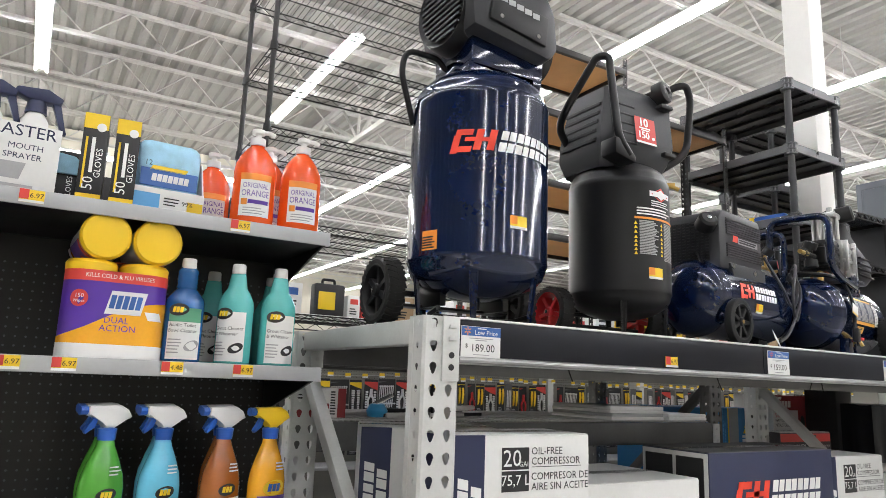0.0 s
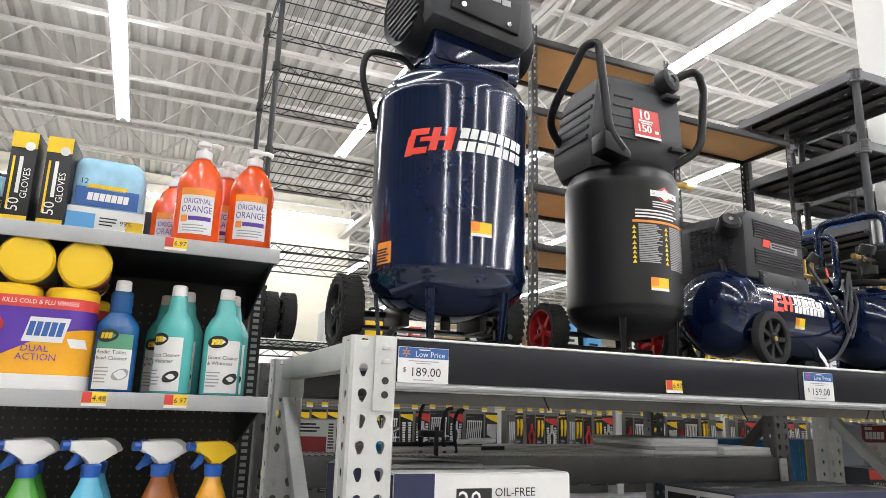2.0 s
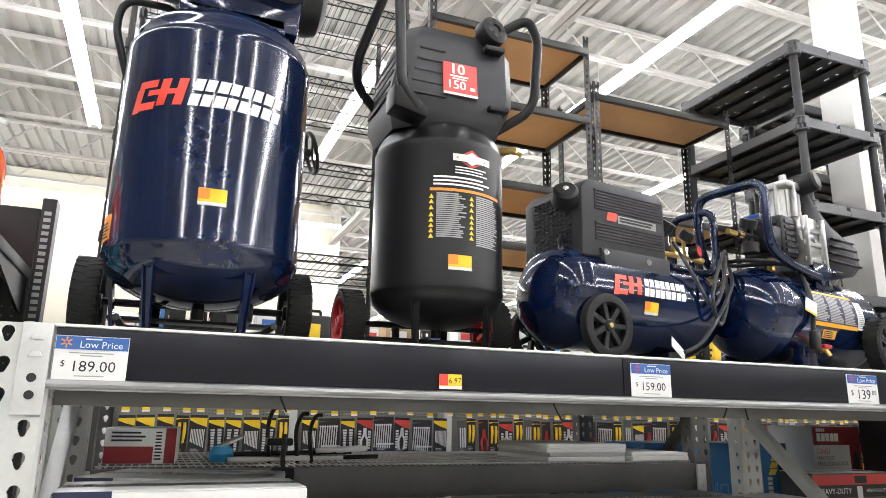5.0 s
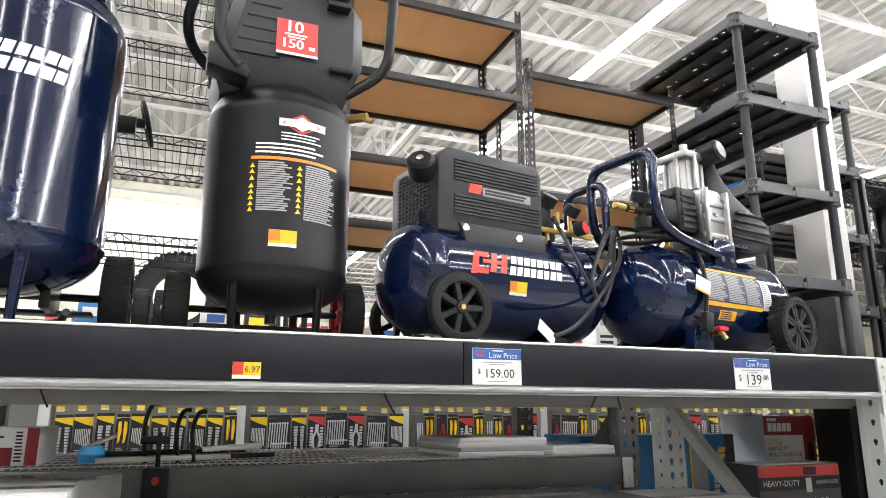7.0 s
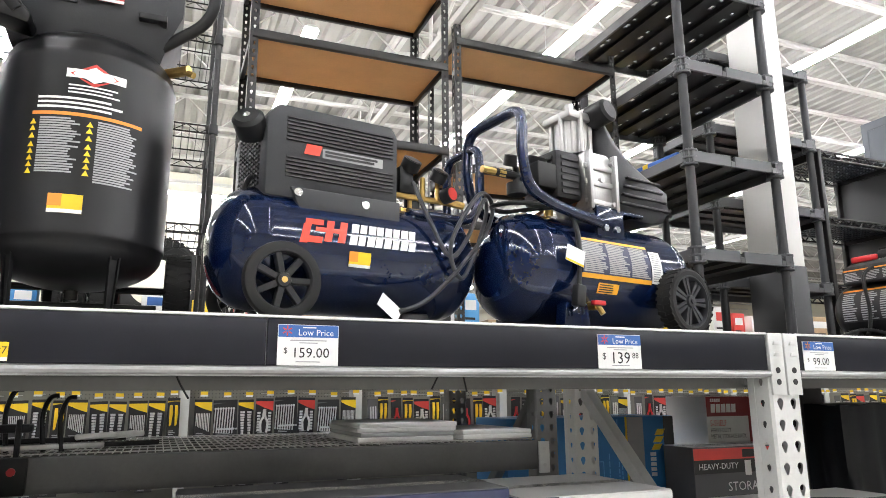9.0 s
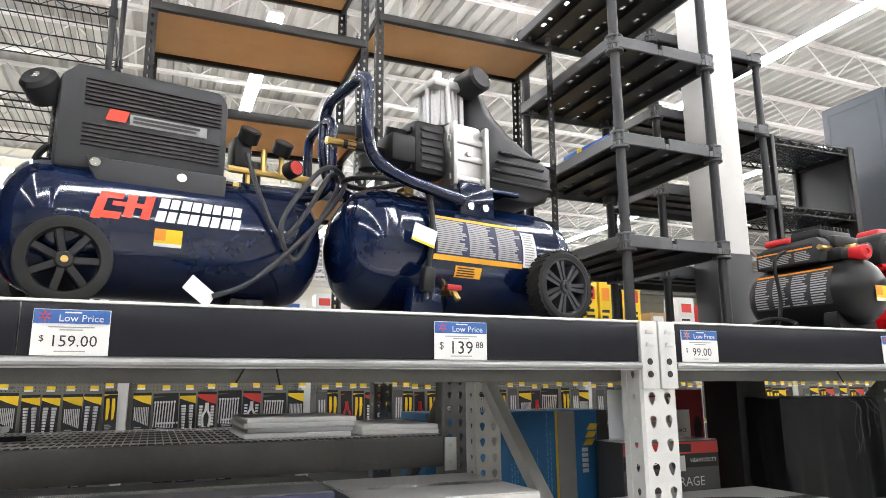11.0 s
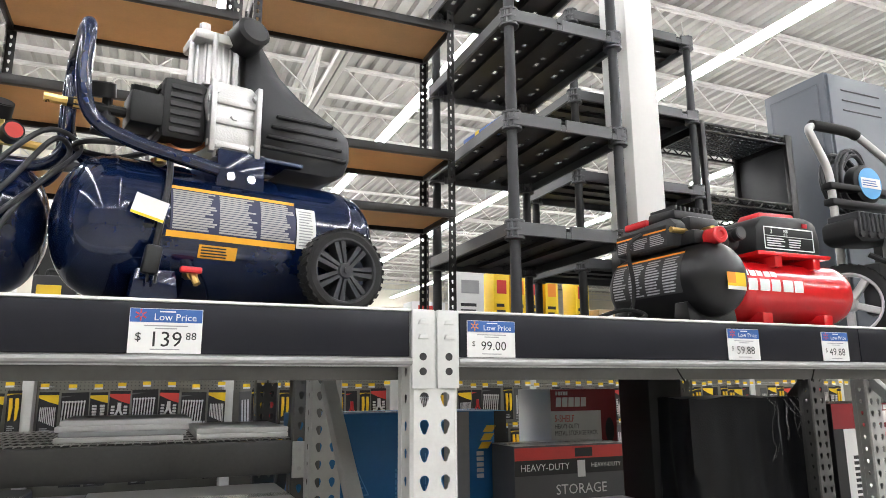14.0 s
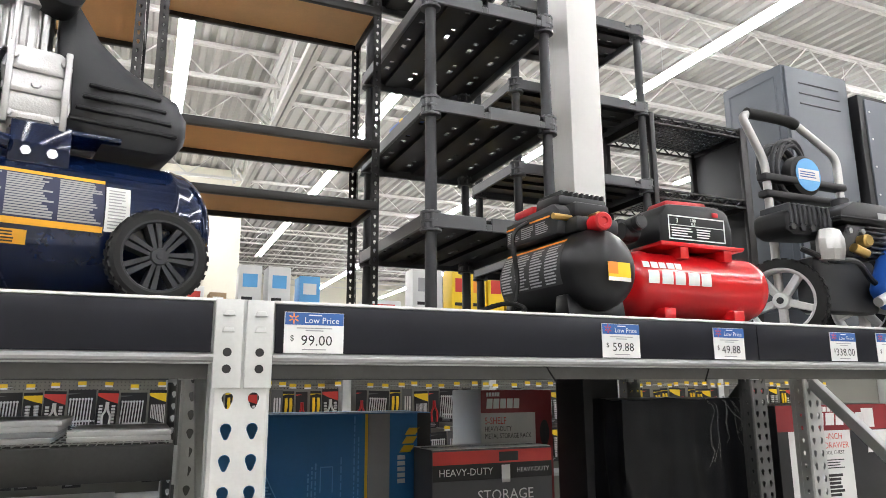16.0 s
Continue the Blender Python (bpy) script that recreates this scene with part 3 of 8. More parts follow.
def clearance_sticker(e, fn, u, v, w=0.056, h=0.036):
    bm = B()
    decal(bm, fn, u, u + w, v, v + h, 4, 2)
    s = part("price_sticker", bm, YELLOW, e, "yellow and red clearance sticker")
    bm = B()
    decal(bm, lambda a, b: fn.over(a, b), u, u + w * 0.4, v + h * 0.35, v + h, 2, 1)
    part("red_field", bm, ORANGEPR, s)
    bm = B()
    decal(bm, lambda a, b: fn.over(a, b), u, u + w, v, v + h * 0.2, 2, 1)
    part("white_field", bm, WHITE, s)


class Wrap:
    """a surface to print on: call it with (u, v); over() lies half a millimetre higher."""
    def __init__(self, kind, r, zc=0.0):
        self.kind, self.r, self.zc = kind, r, zc
        self.f = self.make(0.0012)
        self.g = self.make(0.0020)

    def make(self, d):
        if self.kind == "upright":
            r = self.r
            return lambda u, v: ((r + d) * math.sin(u / r), -(r + d) * math.cos(u / r), v)
        if self.kind == "lying":
            r, zc = self.r, self.zc
            return lambda u, v: (u, -(r + d) * math.cos(v / r), zc + (r + d) * math.sin(v / r))
        return lambda u, v: (u, self.r - d, v)

    def __call__(self, u, v):
        return self.f(u, v)

    def over(self, u, v):
        return self.g(u, v)


def tank_upright(e, r, zb, zt, h, material, label):
    bm = B()
    low = dome(r * 0.985, h, zb - 0.004, -1)[::-1]
    prof = low + [(r, zb - 0.002), (r * 1.006, zb + 0.004), (r, zb + 0.012), (r, zt - 0.014), (r * 1.006, zt - 0.004), (r * 0.985, zt + 0.006)] + dome(r * 0.975, h, zt + 0.008, 1)
    lathe(bm, prof, None, 72)
    return part("tank", bm, material, e, label, 60)


def leg(e, a, b, w, material):
    """a folded strap leg from the tank down to the shelf"""
    a, b = Vector(a), Vector(b)
    bm = B()
    d = b - a
    u = Vector((-a.y, a.x, 0)).normalized()
    n = Vector((a.x, a.y, 0)).normalized() * 0.004
    loft(bm, [[p + u * s * k + n * q for s, q in ((-1, -1), (-1, 1), (-0.7, 1), (-0.6, -0.2), (0.6, -0.2), (0.7, 1), (1, 1), (1, -1))] for p, k in ((a, w), (b, w * 0.6))])
    part("leg", bm, material, e, "", 20)


def compressor_tall():
    e = thing("air_compressor", pose(1.1686, 1.601, TOP), "tall navy blue upright air compressor with a black motor head", "air compressor", "display air compressors")
    r, zb, zt = 0.2086, 0.182, 0.664
    tank_upright(e, r, zb, zt, 0.1, NAVY, "glossy navy blue steel tank")
    w = Wrap("upright", r)
    brand_mark(e, w, -0.2, 0.475, 0.06)
    clearance_sticker(e, w, -0.03, 0.262)
    bm = B()
    decal(bm, w, -0.29, -0.235, 0.2, 0.255, 4, 2)
    lab = part("warning_label", bm, ORANGEPR, e, "orange warning label")
    bm = B()
    bars(bm, w.over, -0.288, -0.237, 0.203, 0.24, 5, rng)
    part("small_print", bm, INK, lab)
    for a in (-150, -100, -35, 28):
        c, s = math.sin(radians(a)), -math.cos(radians(a))
        leg(e, (c * r * 0.9, s * r * 0.9, 0.15), (c * r * 0.82, s * r * 0.82, 0.003), 0.013, NAVY)
    # axle bracket, wheels
    bm = B()
    tube(bm, [(-0.25, 0.14, 0.103), (0.25, 0.14, 0.103)], 0.009, 8)
    box(bm, -0.19, 0.19, 0.1, 0.16, 0.06, 0.068, 0.002)
    box(bm, -0.12, -0.1, 0.0, 0.15, 0.06, 0.12, 0.002)
    box(bm, 0.1, 0.12, 0.0, 0.15, 0.06, 0.12, 0.002)
    part("axle", bm, BLACKSATIN, e)
    for x in (-0.235, 0.235):
        wheel(e, (x, 0.14, 0.103), 0.1, 0.06, BLACKPL, 6, "x", CHROME)
    bm = B()
    tube(bm, round_path([(-0.16, -0.06, 0.045), (-0.15, 0.02, 0.03), (0.14, 0.02, 0.03), (0.16, -0.06, 0.045)], 0.03), 0.008, 8)
    cyl(bm, (0, 0, 0.055), (0, 0, 0.09), 0.014, 12)
    part("drain_valve", bm, BLACKSATIN, e)
    # motor head
    bm = B()
    prism(bm, [(-0.1, 0.76), (0.16, 0.74), (0.17, 0.86), (-0.1, 0.86)], -0.1, 0.12, "xz", 0.008)
    box(bm, -0.11, 0.13, -0.1, 0.1, 0.735, 0.775, 0.004)
    part("head_bracket", bm, NAVY, e, "dark navy steel head bracket")
    bm = B()
    poly = [(-0.13, 0.86), (0.15, 0.82), (0.185, 0.86), (0.175, 0.98), (0.1, 1.1), (-0.09, 1.12), (-0.15, 1.05)]
    prism(bm, poly, -0.155, 0.15, "xz", 0.022)
    head = part("motor_shroud", bm, GREYPL, e, "charcoal plastic motor shroud")
    bm = B()
    prism(bm, [(-0.08, 0.888), (0.125, 0.855), (0.135, 0.95), (-0.07, 0.985)], -0.166, -0.15, "xz", 0.004)
    part("side_panel", bm, BLACKPL, head)
    fl = Wrap("flat", -0.167)
    bm = B()
    for k in range(5):
        a = -0.05 + 0.03 * k
        decal(bm, fl, a, a + 0.026, 0.951 - 0.0051 * k, 0.969 - 0.0051 * k)
    part("name_plate", bm, GREYPR, head, "silver lettered name plate")
    bm = B()
    decal(bm, fl, -0.064, -0.052, 0.95, 0.967)
    part("red_emblem", bm, LOGORED, head)
    bm = B()
    for x, z in ((-0.045, 0.90), (0.09, 0.876)):
        cyl(bm, (x, -0.172, z), (x, -0.166, z), 0.007, 10)
    part("screw", bm, CHROME, head)
    # fan guard on the one end, round motor end on the other
    bm = B()
    m = pose(-0.135, -0.01, 0.95, 0, -90, 12)
    lathe(bm, [(0.002, 0.02), (0.1, 0.02), (0.115, 0.03), (0.125, 0.0), (0.125, -0.08), (0.002, -0.08)], m, 40, 0.88)
    fan = part("fan_guard", bm, BLACKPL, head, "black slotted round fan guard")
    bm = B()
    for k in range(11):
        y = -0.09 + 0.018 * k
        hgt = math.sqrt(max(0.0, 0.1 ** 2 - y * y)) * 0.95
        box(bm, y - 0.0045, y + 0.0045, -hgt * 0.88, hgt * 0.88, 0.02, 0.032, 0.001, 1, m=m @ pose(0, 0, 0, 0, 0, 14))
    tagged(part("slat", bm, GREYPL, fan), kind="stuff")
    bm = B()
    lathe(bm, [(0.002, 0.09), (0.06, 0.085), (0.083, 0.07), (0.09, 0.045), (0.09, -0.05), (0.002, -0.05)], pose(0.15, 0.0, 0.9, 0, 90, 0), 36)
    part("motor_end", bm, BLACKPL, head)
    # rear handle and the outlet valve
    bm = B()
    tube(bm, round_path([(-0.2, 0.06, 0.6), (-0.25, 0.06, 0.76), (-0.236, 0.06, 0.835), (-0.13, 0.05, 0.83), (-0.1, 0.05, 0.8)], 0.04), 0.0095, 12)
    part("handle", bm, BLACKSATIN, e, "black bent steel handle")
    bm = B()
    m = pose(0.258, 0.16, 0.55, 0, 75, 0)
    loft(bm, [[m @ Vector(((0.055 + 0.006 * math.cos(b)) * math.cos(a), (0.055 + 0.006 * math.cos(b)) * math.sin(a), 0.006 * math.sin(b))) for b in [k * math.pi / 4 for k in range(8)]] for a in [k * math.pi / 16 for k in range(33)]], False)
    for k in range(3):
        q = m @ pose(0, 0, 0, 0, 0, 120 * k)
        box(bm, 0, 0.055, -0.004, 0.004, -0.003, 0.003, m=q)
    cyl(bm, (0.12, 0.16, 0.55), (0.255, 0.16, 0.55), 0.012, 10)
    cyl(bm, (0.195, 0.13, 0.53), (0.235, 0.13, 0.53), 0.022, 14)
    part("hand_valve", bm, BLACKPL, e)
    return e


compressor_tall()


def compressor_black():
    e = thing("air_compressor", pose(1.7305, 1.5816, TOP), "black upright air compressor with red wheels and a hooded head", "air compressor", "display air compressors")
    r, zb, zt = 0.1668, 0.147, 0.512
    tank_upright(e, r, zb, zt, 0.078, BLACKSATIN, "satin black steel tank")
    w = Wrap("upright", r)
    u0 = -0.034
    bm = B()
    decal(bm, w, u0 + 0.006, u0 + 0.112, 0.454, 0.472, 6, 1)
    part("white_badge", bm, WHITE, e, "white badge with a red diamond")
    bm = B()
    f = w.over
    p = [bm.verts.new(f(u0 + 0.055 + a, 0.462 + b)) for a, b in ((-0.042, 0), (0, -0.024), (0.042, 0), (0, 0.024))]
    bm.faces.new(p)
    part("diamond", bm, REDPR, e)
    bm = B()
    f2 = Wrap("upright", r + 0.001).over
    p = [bm.verts.new(f2(u0 + 0.055 + a, 0.462 + b)) for a, b in ((-0.032, 0), (0, -0.017), (0.032, 0), (0, 0.017))]
    bm.faces.new(p)
    part("diamond_centre", bm, WHITE, e)
    bm = B()
    bars(bm, w, u0 + 0.012, u0 + 0.118, 0.42, 0.442, 3, rng, 0.45, 6)
    bars(bm, w, u0 - 0.04, u0 + 0.14, 0.388, 0.416, 3, rng, 0.5, 8)
    part("small_print", bm, WHITE, e)
    bm = B()
    decal(bm, w, u0 - 0.048, u0 + 0.152, 0.376, 0.383, 10, 1)
    part("orange_line", bm, ORANGEPR, e)
    bm = B()
    bars(bm, w, u0 - 0.032, u0 + 0.042, 0.262, 0.372, 22, rng, 0.66, 4)
    bars(bm, w, u0 + 0.068, u0 + 0.15, 0.248, 0.372, 25, rng, 0.66, 4)
    part("instruction_print", bm, GREYPR, e, "grey blocks of small print")
    bm = B()
    for uu in (u0 - 0.044, u0 + 0.055):
        for v in (0.362, 0.349, 0.334, 0.317, 0.304, 0.291, 0.278, 0.265):
            q = [bm.verts.new(w(uu + a, v + b)) for a, b in ((-0.006, -0.005), (0.006, -0.005), (0, 0.006))]
            bm.faces.new(q)
    part("warning_triangle", bm, YELLOW, e)
    clearance_sticker(e, w, -0.036, 0.186, 0.058, 0.036)
    for a in (-40, 33, 150, 205):
        c, s = math.sin(radians(a)), -math.cos(radians(a))
        leg(e, (c * r * 0.9, s * r * 0.9, 0.12), (c * r * 0.86, s * r * 0.86, 0.003), 0.011, BLACKSATIN)
    bm = B()
    tube(bm, [(-0.21, 0.1, 0.085), (0.21, 0.1, 0.085)], 0.008, 8)
    box(bm, -0.16, 0.16, 0.07, 0.12, 0.04, 0.05, 0.002)
    cyl(bm, (0, 0, 0.045), (0, 0, 0.075), 0.013, 12)
    part("axle", bm, BLACKSATIN, e)
    for x in (-0.2, 0.2):
        wheel(e, (x, 0.1, 0.085), 0.082, 0.055, REDPL, 5, "x", CHROME)
    # hooded head, tapering upwards
    bm = B()
    rings = []
    for z, x0, x1, y0, y1 in ((0.555, -0.15, 0.13, -0.09, 0.13), (0.6, -0.168, 0.145, -0.115, 0.14), (0.66, -0.165, 0.17, -0.12, 0.14), (0.8, -0.135, 0.172, -0.105, 0.13), (0.845, -0.115, 0.15, -0.085, 0.11), (0.865, 0.02, 0.13, -0.05, 0.08)):
        c = 0.03
        rings.append([(x0 + c, y0, z), (x1 - c, y0, z), (x1, y0 + c, z), (x1, y1 - c, z), (x1 - c, y1, z), (x0 + c, y1, z), (x0, y1 - c, z), (x0, y0 + c, z)])
    loft(bm, rings)
    head = part("head_shroud", bm, GREYPL, e, "charcoal plastic hood", 40)
    bm = B()
    for k in range(5):
        z = 0.635 + 0.033 * k
        yy = -0.1185 - 0.004 + (z - 0.66) * 0.1 * (z > 0.66)
        box(bm, -0.13 + 0.008 * k, -0.03, yy, yy + 0.01, z, z + 0.006, 0.001, 1)
        box(bm, -0.172 + (z - 0.635) * 0.2, -0.158 + (z - 0.635) * 0.2, -0.07, 0.1, z, z + 0.012, 0.001, 1)
    tagged(part("cooling_slot", bm, INK, head), kind="stuff")
    bm = B()
    rr = Matrix.Translation((0.0, -0.1185, 0.69)) @ pose(0, 0, 0, -6, 0, 0)
    wf = lambda d: (lambda u, v: tuple(rr @ Vector((u, -d, v))))
    decal(bm, wf(0.003), -0.04, 0.055, -0.045, 0.05)
    red = part("red_label", bm, REDPR, head, "red label with white figures")
    bm = B()
    for d in (-0.0012, 0.0, 0.0012):
        text(bm, wf(0.0042 + d * 0.1), "10", 0.0 + d, 0.03, 0.044)
        text(bm, wf(0.0042 + d * 0.1), "150", -0.004 + d, -0.016, 0.036)
    decal(bm, wf(0.0042), -0.022, 0.03, 0.008, 0.013)
    decal(bm, wf(0.0042), -0.015, 0.025, 0.001, 0.005)
    decal(bm, wf(0.0042), 0.034, 0.048, -0.026, -0.016)
    decal(bm, wf(0.0042), -0.04, 0.055, -0.045, -0.038)
    tagged(part("white_print", bm, WHITE, red), kind="stuff")
    bm = B()
    m = pose(0.097, -0.1, 0.85, 80, 0, 14)
    lathe(bm, [(0.002, 0.03), (0.012, 0.03), (0.014, 0.036), (0.03, 0.036), (0.039, 0.03), (0.041, 0.02), (0.041, -0.006), (0.024, -0.012), (0.024, -0.06), (0.002, -0.06)], m, 42)
    knob = part("regulator_knob", bm, BLACKPL, e, "black knob with round grip holes")
    for k in range(7):
        q = m @ pose(0, 0, 0, 0, 0, 360 / 7 * k) @ pose(0.024, 0, 0.0362)
        bm = B()
        lathe(bm, [(0.001, 0.0006), (0.0062, 0.0006), (0.0066, 0.0), (0.001, -0.001)], q, 12)
        part("grip_hole", bm, INK, knob)
    bm = B()
    for x, z in ((0.1, 0.79), (0.11, 0.62)):
        box(bm, x - 0.025, x + 0.03, -0.135, -0.1, z, z + 0.014, 0.003)
    bm.verts.index_update()
    pieces("latch", bm, BLACKPL, head)
    for pts in ([(-0.12, 0.1, 0.64), (-0.215, 0.06, 0.71), (-0.235, 0.0, 0.75), (-0.19, -0.1, 0.912), (-0.165, -0.13, 0.912), (-0.165, -0.17, 0.62), (-0.12, -0.17, 0.57)],
                [(0.11, -0.07, 0.85), (0.17, -0.11, 0.895), (0.205, -0.13, 0.905), (0.238, -0.12, 0.86), (0.232, -0.1, 0.66), (0.13, -0.07, 0.59)]):
        bm = B()
        tube(bm, round_path(pts, 0.05), 0.013, 12)
        part("handle", bm, BLACKSATIN, e, "bent black steel tube handle")
    bm = B()
    prism(bm, [(-0.185, 0.565), (-0.1, 0.545), (-0.095, 0.565), (-0.135, 0.61), (-0.185, 0.62)], -0.178, -0.11, "xz", 0.006)
    part("handle_clamp", bm, BLACKSATIN, e)
    bm = B()
    cyl(bm, (0.14, -0.04, 0.545), (0.19, -0.08, 0.545), 0.011, 10)
    cyl(bm, (0.175, -0.07, 0.545), (0.2, -0.09, 0.53), 0.007, 10)
    part("brass_valve", bm, BRASS, e)
    return e


compressor_black()


def tank_lying(e, r, zc, half, h, material, label, band=True):
    """a lying tank along local x with domed ends and rolled seams"""
    bm = B()
    s = half - h
    left = [(a, b) for a, b in dome(r * 0.985, h, -s, -1)][::-1]
    right = dome(r * 0.985, h, s, 1)
    prof = left + ([(r, -s + 0.004), (r * 1.008, -s + 0.012), (r, -s + 0.02)] if band else [(r, -s + 0.004)]) + ([(r, s - 0.02), (r * 1.008, s - 0.012), (r, s - 0.004)] if band else [(r, s - 0.004)]) + right
    lathe(bm, prof, pose(0, 0, zc, 0, 90, 0), 56)
    return part("tank", bm, material, e, label, 60)


def gauge(e, c, d, r, face, body=BLACKPL):
    c, d = Vector(c), Vector(d).normalized()
    bm = B()
    cyl(bm, c, c + d * 0.028, r, 20)
    g = part("gauge", bm, body, e)
    bm = B()
    cyl(bm, c + d * 0.028, c + d * 0.0295, r * 0.82, 20)
    part("dial", bm, face, g)
    return g


def compressor_quiet():
    e = thing("air_compressor", pose(2.302, 1.597, TOP, 0, 0, 10), "navy lying air compressor with a grey louvred cover", "air compressor", "display air compressors")
    r, zc = 0.138, 0.172
    tank_lying(e, r, zc, 0.327, 0.085, NAVY, "glossy navy lying tank")
    w = Wrap("lying", r, zc)
    brand_mark(e, w, -0.165, 0.004, 0.05)
    clearance_sticker(e, w, -0.055, -0.045, 0.052, 0.034)
    # louvred cover
    bm = B()
    prism(bm, [(-0.14, 0.295), (0.1, 0.295), (0.1, 0.23), (-0.115, 0.235)], -0.118, -0.1, "xz", 0.003)
    prism(bm, [(-0.19, 0.27), (0.1, 0.27), (0.1, 0.46), (0.085, 0.485), (-0.165, 0.485), (-0.19, 0.455)], -0.11, 0.13, "xz", 0.012)
    cov = part("louvred_cover", bm, GREYPL, e, "charcoal louvred motor cover")
    cov.matrix_basis = Matrix.LocRotScale((-0.029, 0.004, 0), None, (1.11, 1, 1))
    bm = B()
    for k in range(7):
        z = 0.452 - 0.0085 * k
        box(bm, -0.15, 0.085, -0.1145, -0.108, z, z + 0.0042)
    for k in range(6):
        z = 0.36 - 0.0085 * k
        box(bm, -0.15, 0.085, -0.1145, -0.108, z, z + 0.0042)
    for k in range(14):
        z = 0.44 - 0.0105 * k
        for j in range(9):
            y = -0.07 + 0.018 * j
            box(bm, -0.194, -0.187, y, y + 0.012, z, z + 0.005)
    tagged(part("louvre", bm, INK, cov, "dark narrow louvres", 0), kind="stuff")
    fl = Wrap("flat", -0.112)
    bm = B()
    decal(bm, fl, -0.075, 0.06, 0.372, 0.394)
    plate = part("name_plate", bm, GREYPR, cov, "silver name plate with a red emblem")
    bm = B()
    decal(bm, Wrap("flat", -0.1135), -0.115, -0.082, 0.374, 0.398, 1, 1, 0.006)
    part("red_emblem", bm, LOGORED, plate)
    bm = B()
    bars(bm, Wrap("flat", -0.1135), -0.07, 0.056, 0.375, 0.391, 2, rng, 0.7)
    part("dark_lettering", bm, INK, plate)
    for x, z in ((-0.125, 0.283), (0.019, 0.276)):
        bm = B()
        cyl(bm, (x, -0.122, z), (x, -0.112, z), 0.009, 12)
        part("screw", bm, CHROME, cov)
    bm = B()
    lathe(bm, [(0.002, 0.03), (0.024, 0.03), (0.032, 0.022), (0.034, -0.02), (0.002, -0.02)], pose(-0.212, -0.075, 0.43, 62, 0, -35), 24)
    knob = part("air_filter_knob", bm, BLACKPL, cov)
    bm = B()
    lathe(bm, [(0.002, 0.034), (0.008, 0.032), (0.008, 0.028), (0.002, 0.028)], pose(-0.212, -0.075, 0.43, 62, 0, -35), 14)
    part("badge", bm, CHROME, knob)
    wheel(e, (-0.205, -0.145, 0.083), 0.081, 0.03, BLACKPL, 7, "y", BRASS, tread=False)
    wheel(e, (-0.205, 0.145, 0.083), 0.081, 0.03, BLACKPL, 7, "y", BRASS, tread=False)
    bm = B()
    cyl(bm, (-0.205, -0.145, 0.083), (-0.205, 0.145, 0.083), 0.008, 8)
    prism(bm, [(0.12, 0.045), (0.19, 0.045), (0.2, 0.003), (0.11, 0.003)], -0.06, 0.06, "xz", 0.003)
    bm.verts.index_update()
    pieces("foot", bm, BLACKSATIN, e)
    # manifold, gauges and fittings
    bm = B()
    box(bm, 0.11, 0.15, -0.06, 0.0, 0.34, 0.41, 0.006)
    cyl(bm, (0.16, -0.03, 0.3), (0.16, -0.03, 0.36), 0.02, 14)
    part("pressure_switch", bm, BLACKPL, e)
    gauge(e, (0.14, -0.05, 0.405), (0.1, -0.5, 0.6), 0.024, INK)
    gauge(e, (0.215, -0.06, 0.385), (0.1, -0.5, 0.6), 0.022, INK)
    gauge(e, (0.235, -0.065, 0.345), (0.3, -1, 0.1), 0.02, REDPR)
    bm = B()
    for a, b, q in (((0.1, -0.05, 0.335), (0.25, -0.05, 0.335), 0.008), ((0.25, -0.055, 0.335), (0.295, -0.06, 0.33), 0.01), ((0.11, -0.06, 0.29), (0.15, -0.07, 0.285), 0.012), ((0.18, -0.05, 0.33), (0.18, -0.05, 0.39), 0.007), ((0.22, -0.055, 0.335), (0.22, -0.055, 0.385), 0.006), ((0.15, -0.04, 0.26), (0.15, -0.04, 0.34), 0.008)):
        cyl(bm, a, b, q, 8)
    bm.verts.index_update()
    pieces("brass_fitting", bm, BRASS, e)
    bm = B()
    up = [(0.12, 0.285), (0.3, 0.285), (0.335, 0.33), (0.335, 0.495)]
    tube(bm, round_path([(a, -0.08, b) for a, b in up] + [(a, 0.08, b) for a, b in up[::-1]], 0.045), 0.012, 12)
    part("handle", bm, NAVY, e, "navy bent tube handle")
    bm = B()
    tube(bm, smooth_path([(-0.2, 0.02, 0.3), (-0.24, -0.02, 0.33), (-0.265, -0.05, 0.29), (-0.25, -0.06, 0.25)]), 0.007, 8)
    part("air_hose", bm, BLACKPL, e)
    # looped power cord
    bm = B()
    tube(bm, smooth_path([(0.13, -0.09, 0.36), (0.15, -0.14, 0.25), (0.19, -0.16, 0.17), (0.24, -0.16, 0.22), (0.31, -0.13, 0.33), (0.34, -0.1, 0.31), (0.27, -0.155, 0.2), (0.22, -0.16, 0.12), (0.19, -0.165, 0.2), (0.29, -0.14, 0.34), (0.36, -0.1, 0.33), (0.3, -0.15, 0.24), (0.2, -0.165, 0.13), (0.12, -0.168, 0.06), (0.055, -0.166, 0.032)], 8), 0.0055, 8)
    part("power_cord", bm, GREYPL, e, "dark grey looped power cord")
    bm = B()
    box(bm, -0.03, 0.03, -0.001, 0.0, -0.02, 0.02, m=pose(0.03, -0.165, 0.04, -25, 38, 0))
    part("paper_tag", bm, WHITE, e, "white paper tag on the cord")
    return e


compressor_quiet()


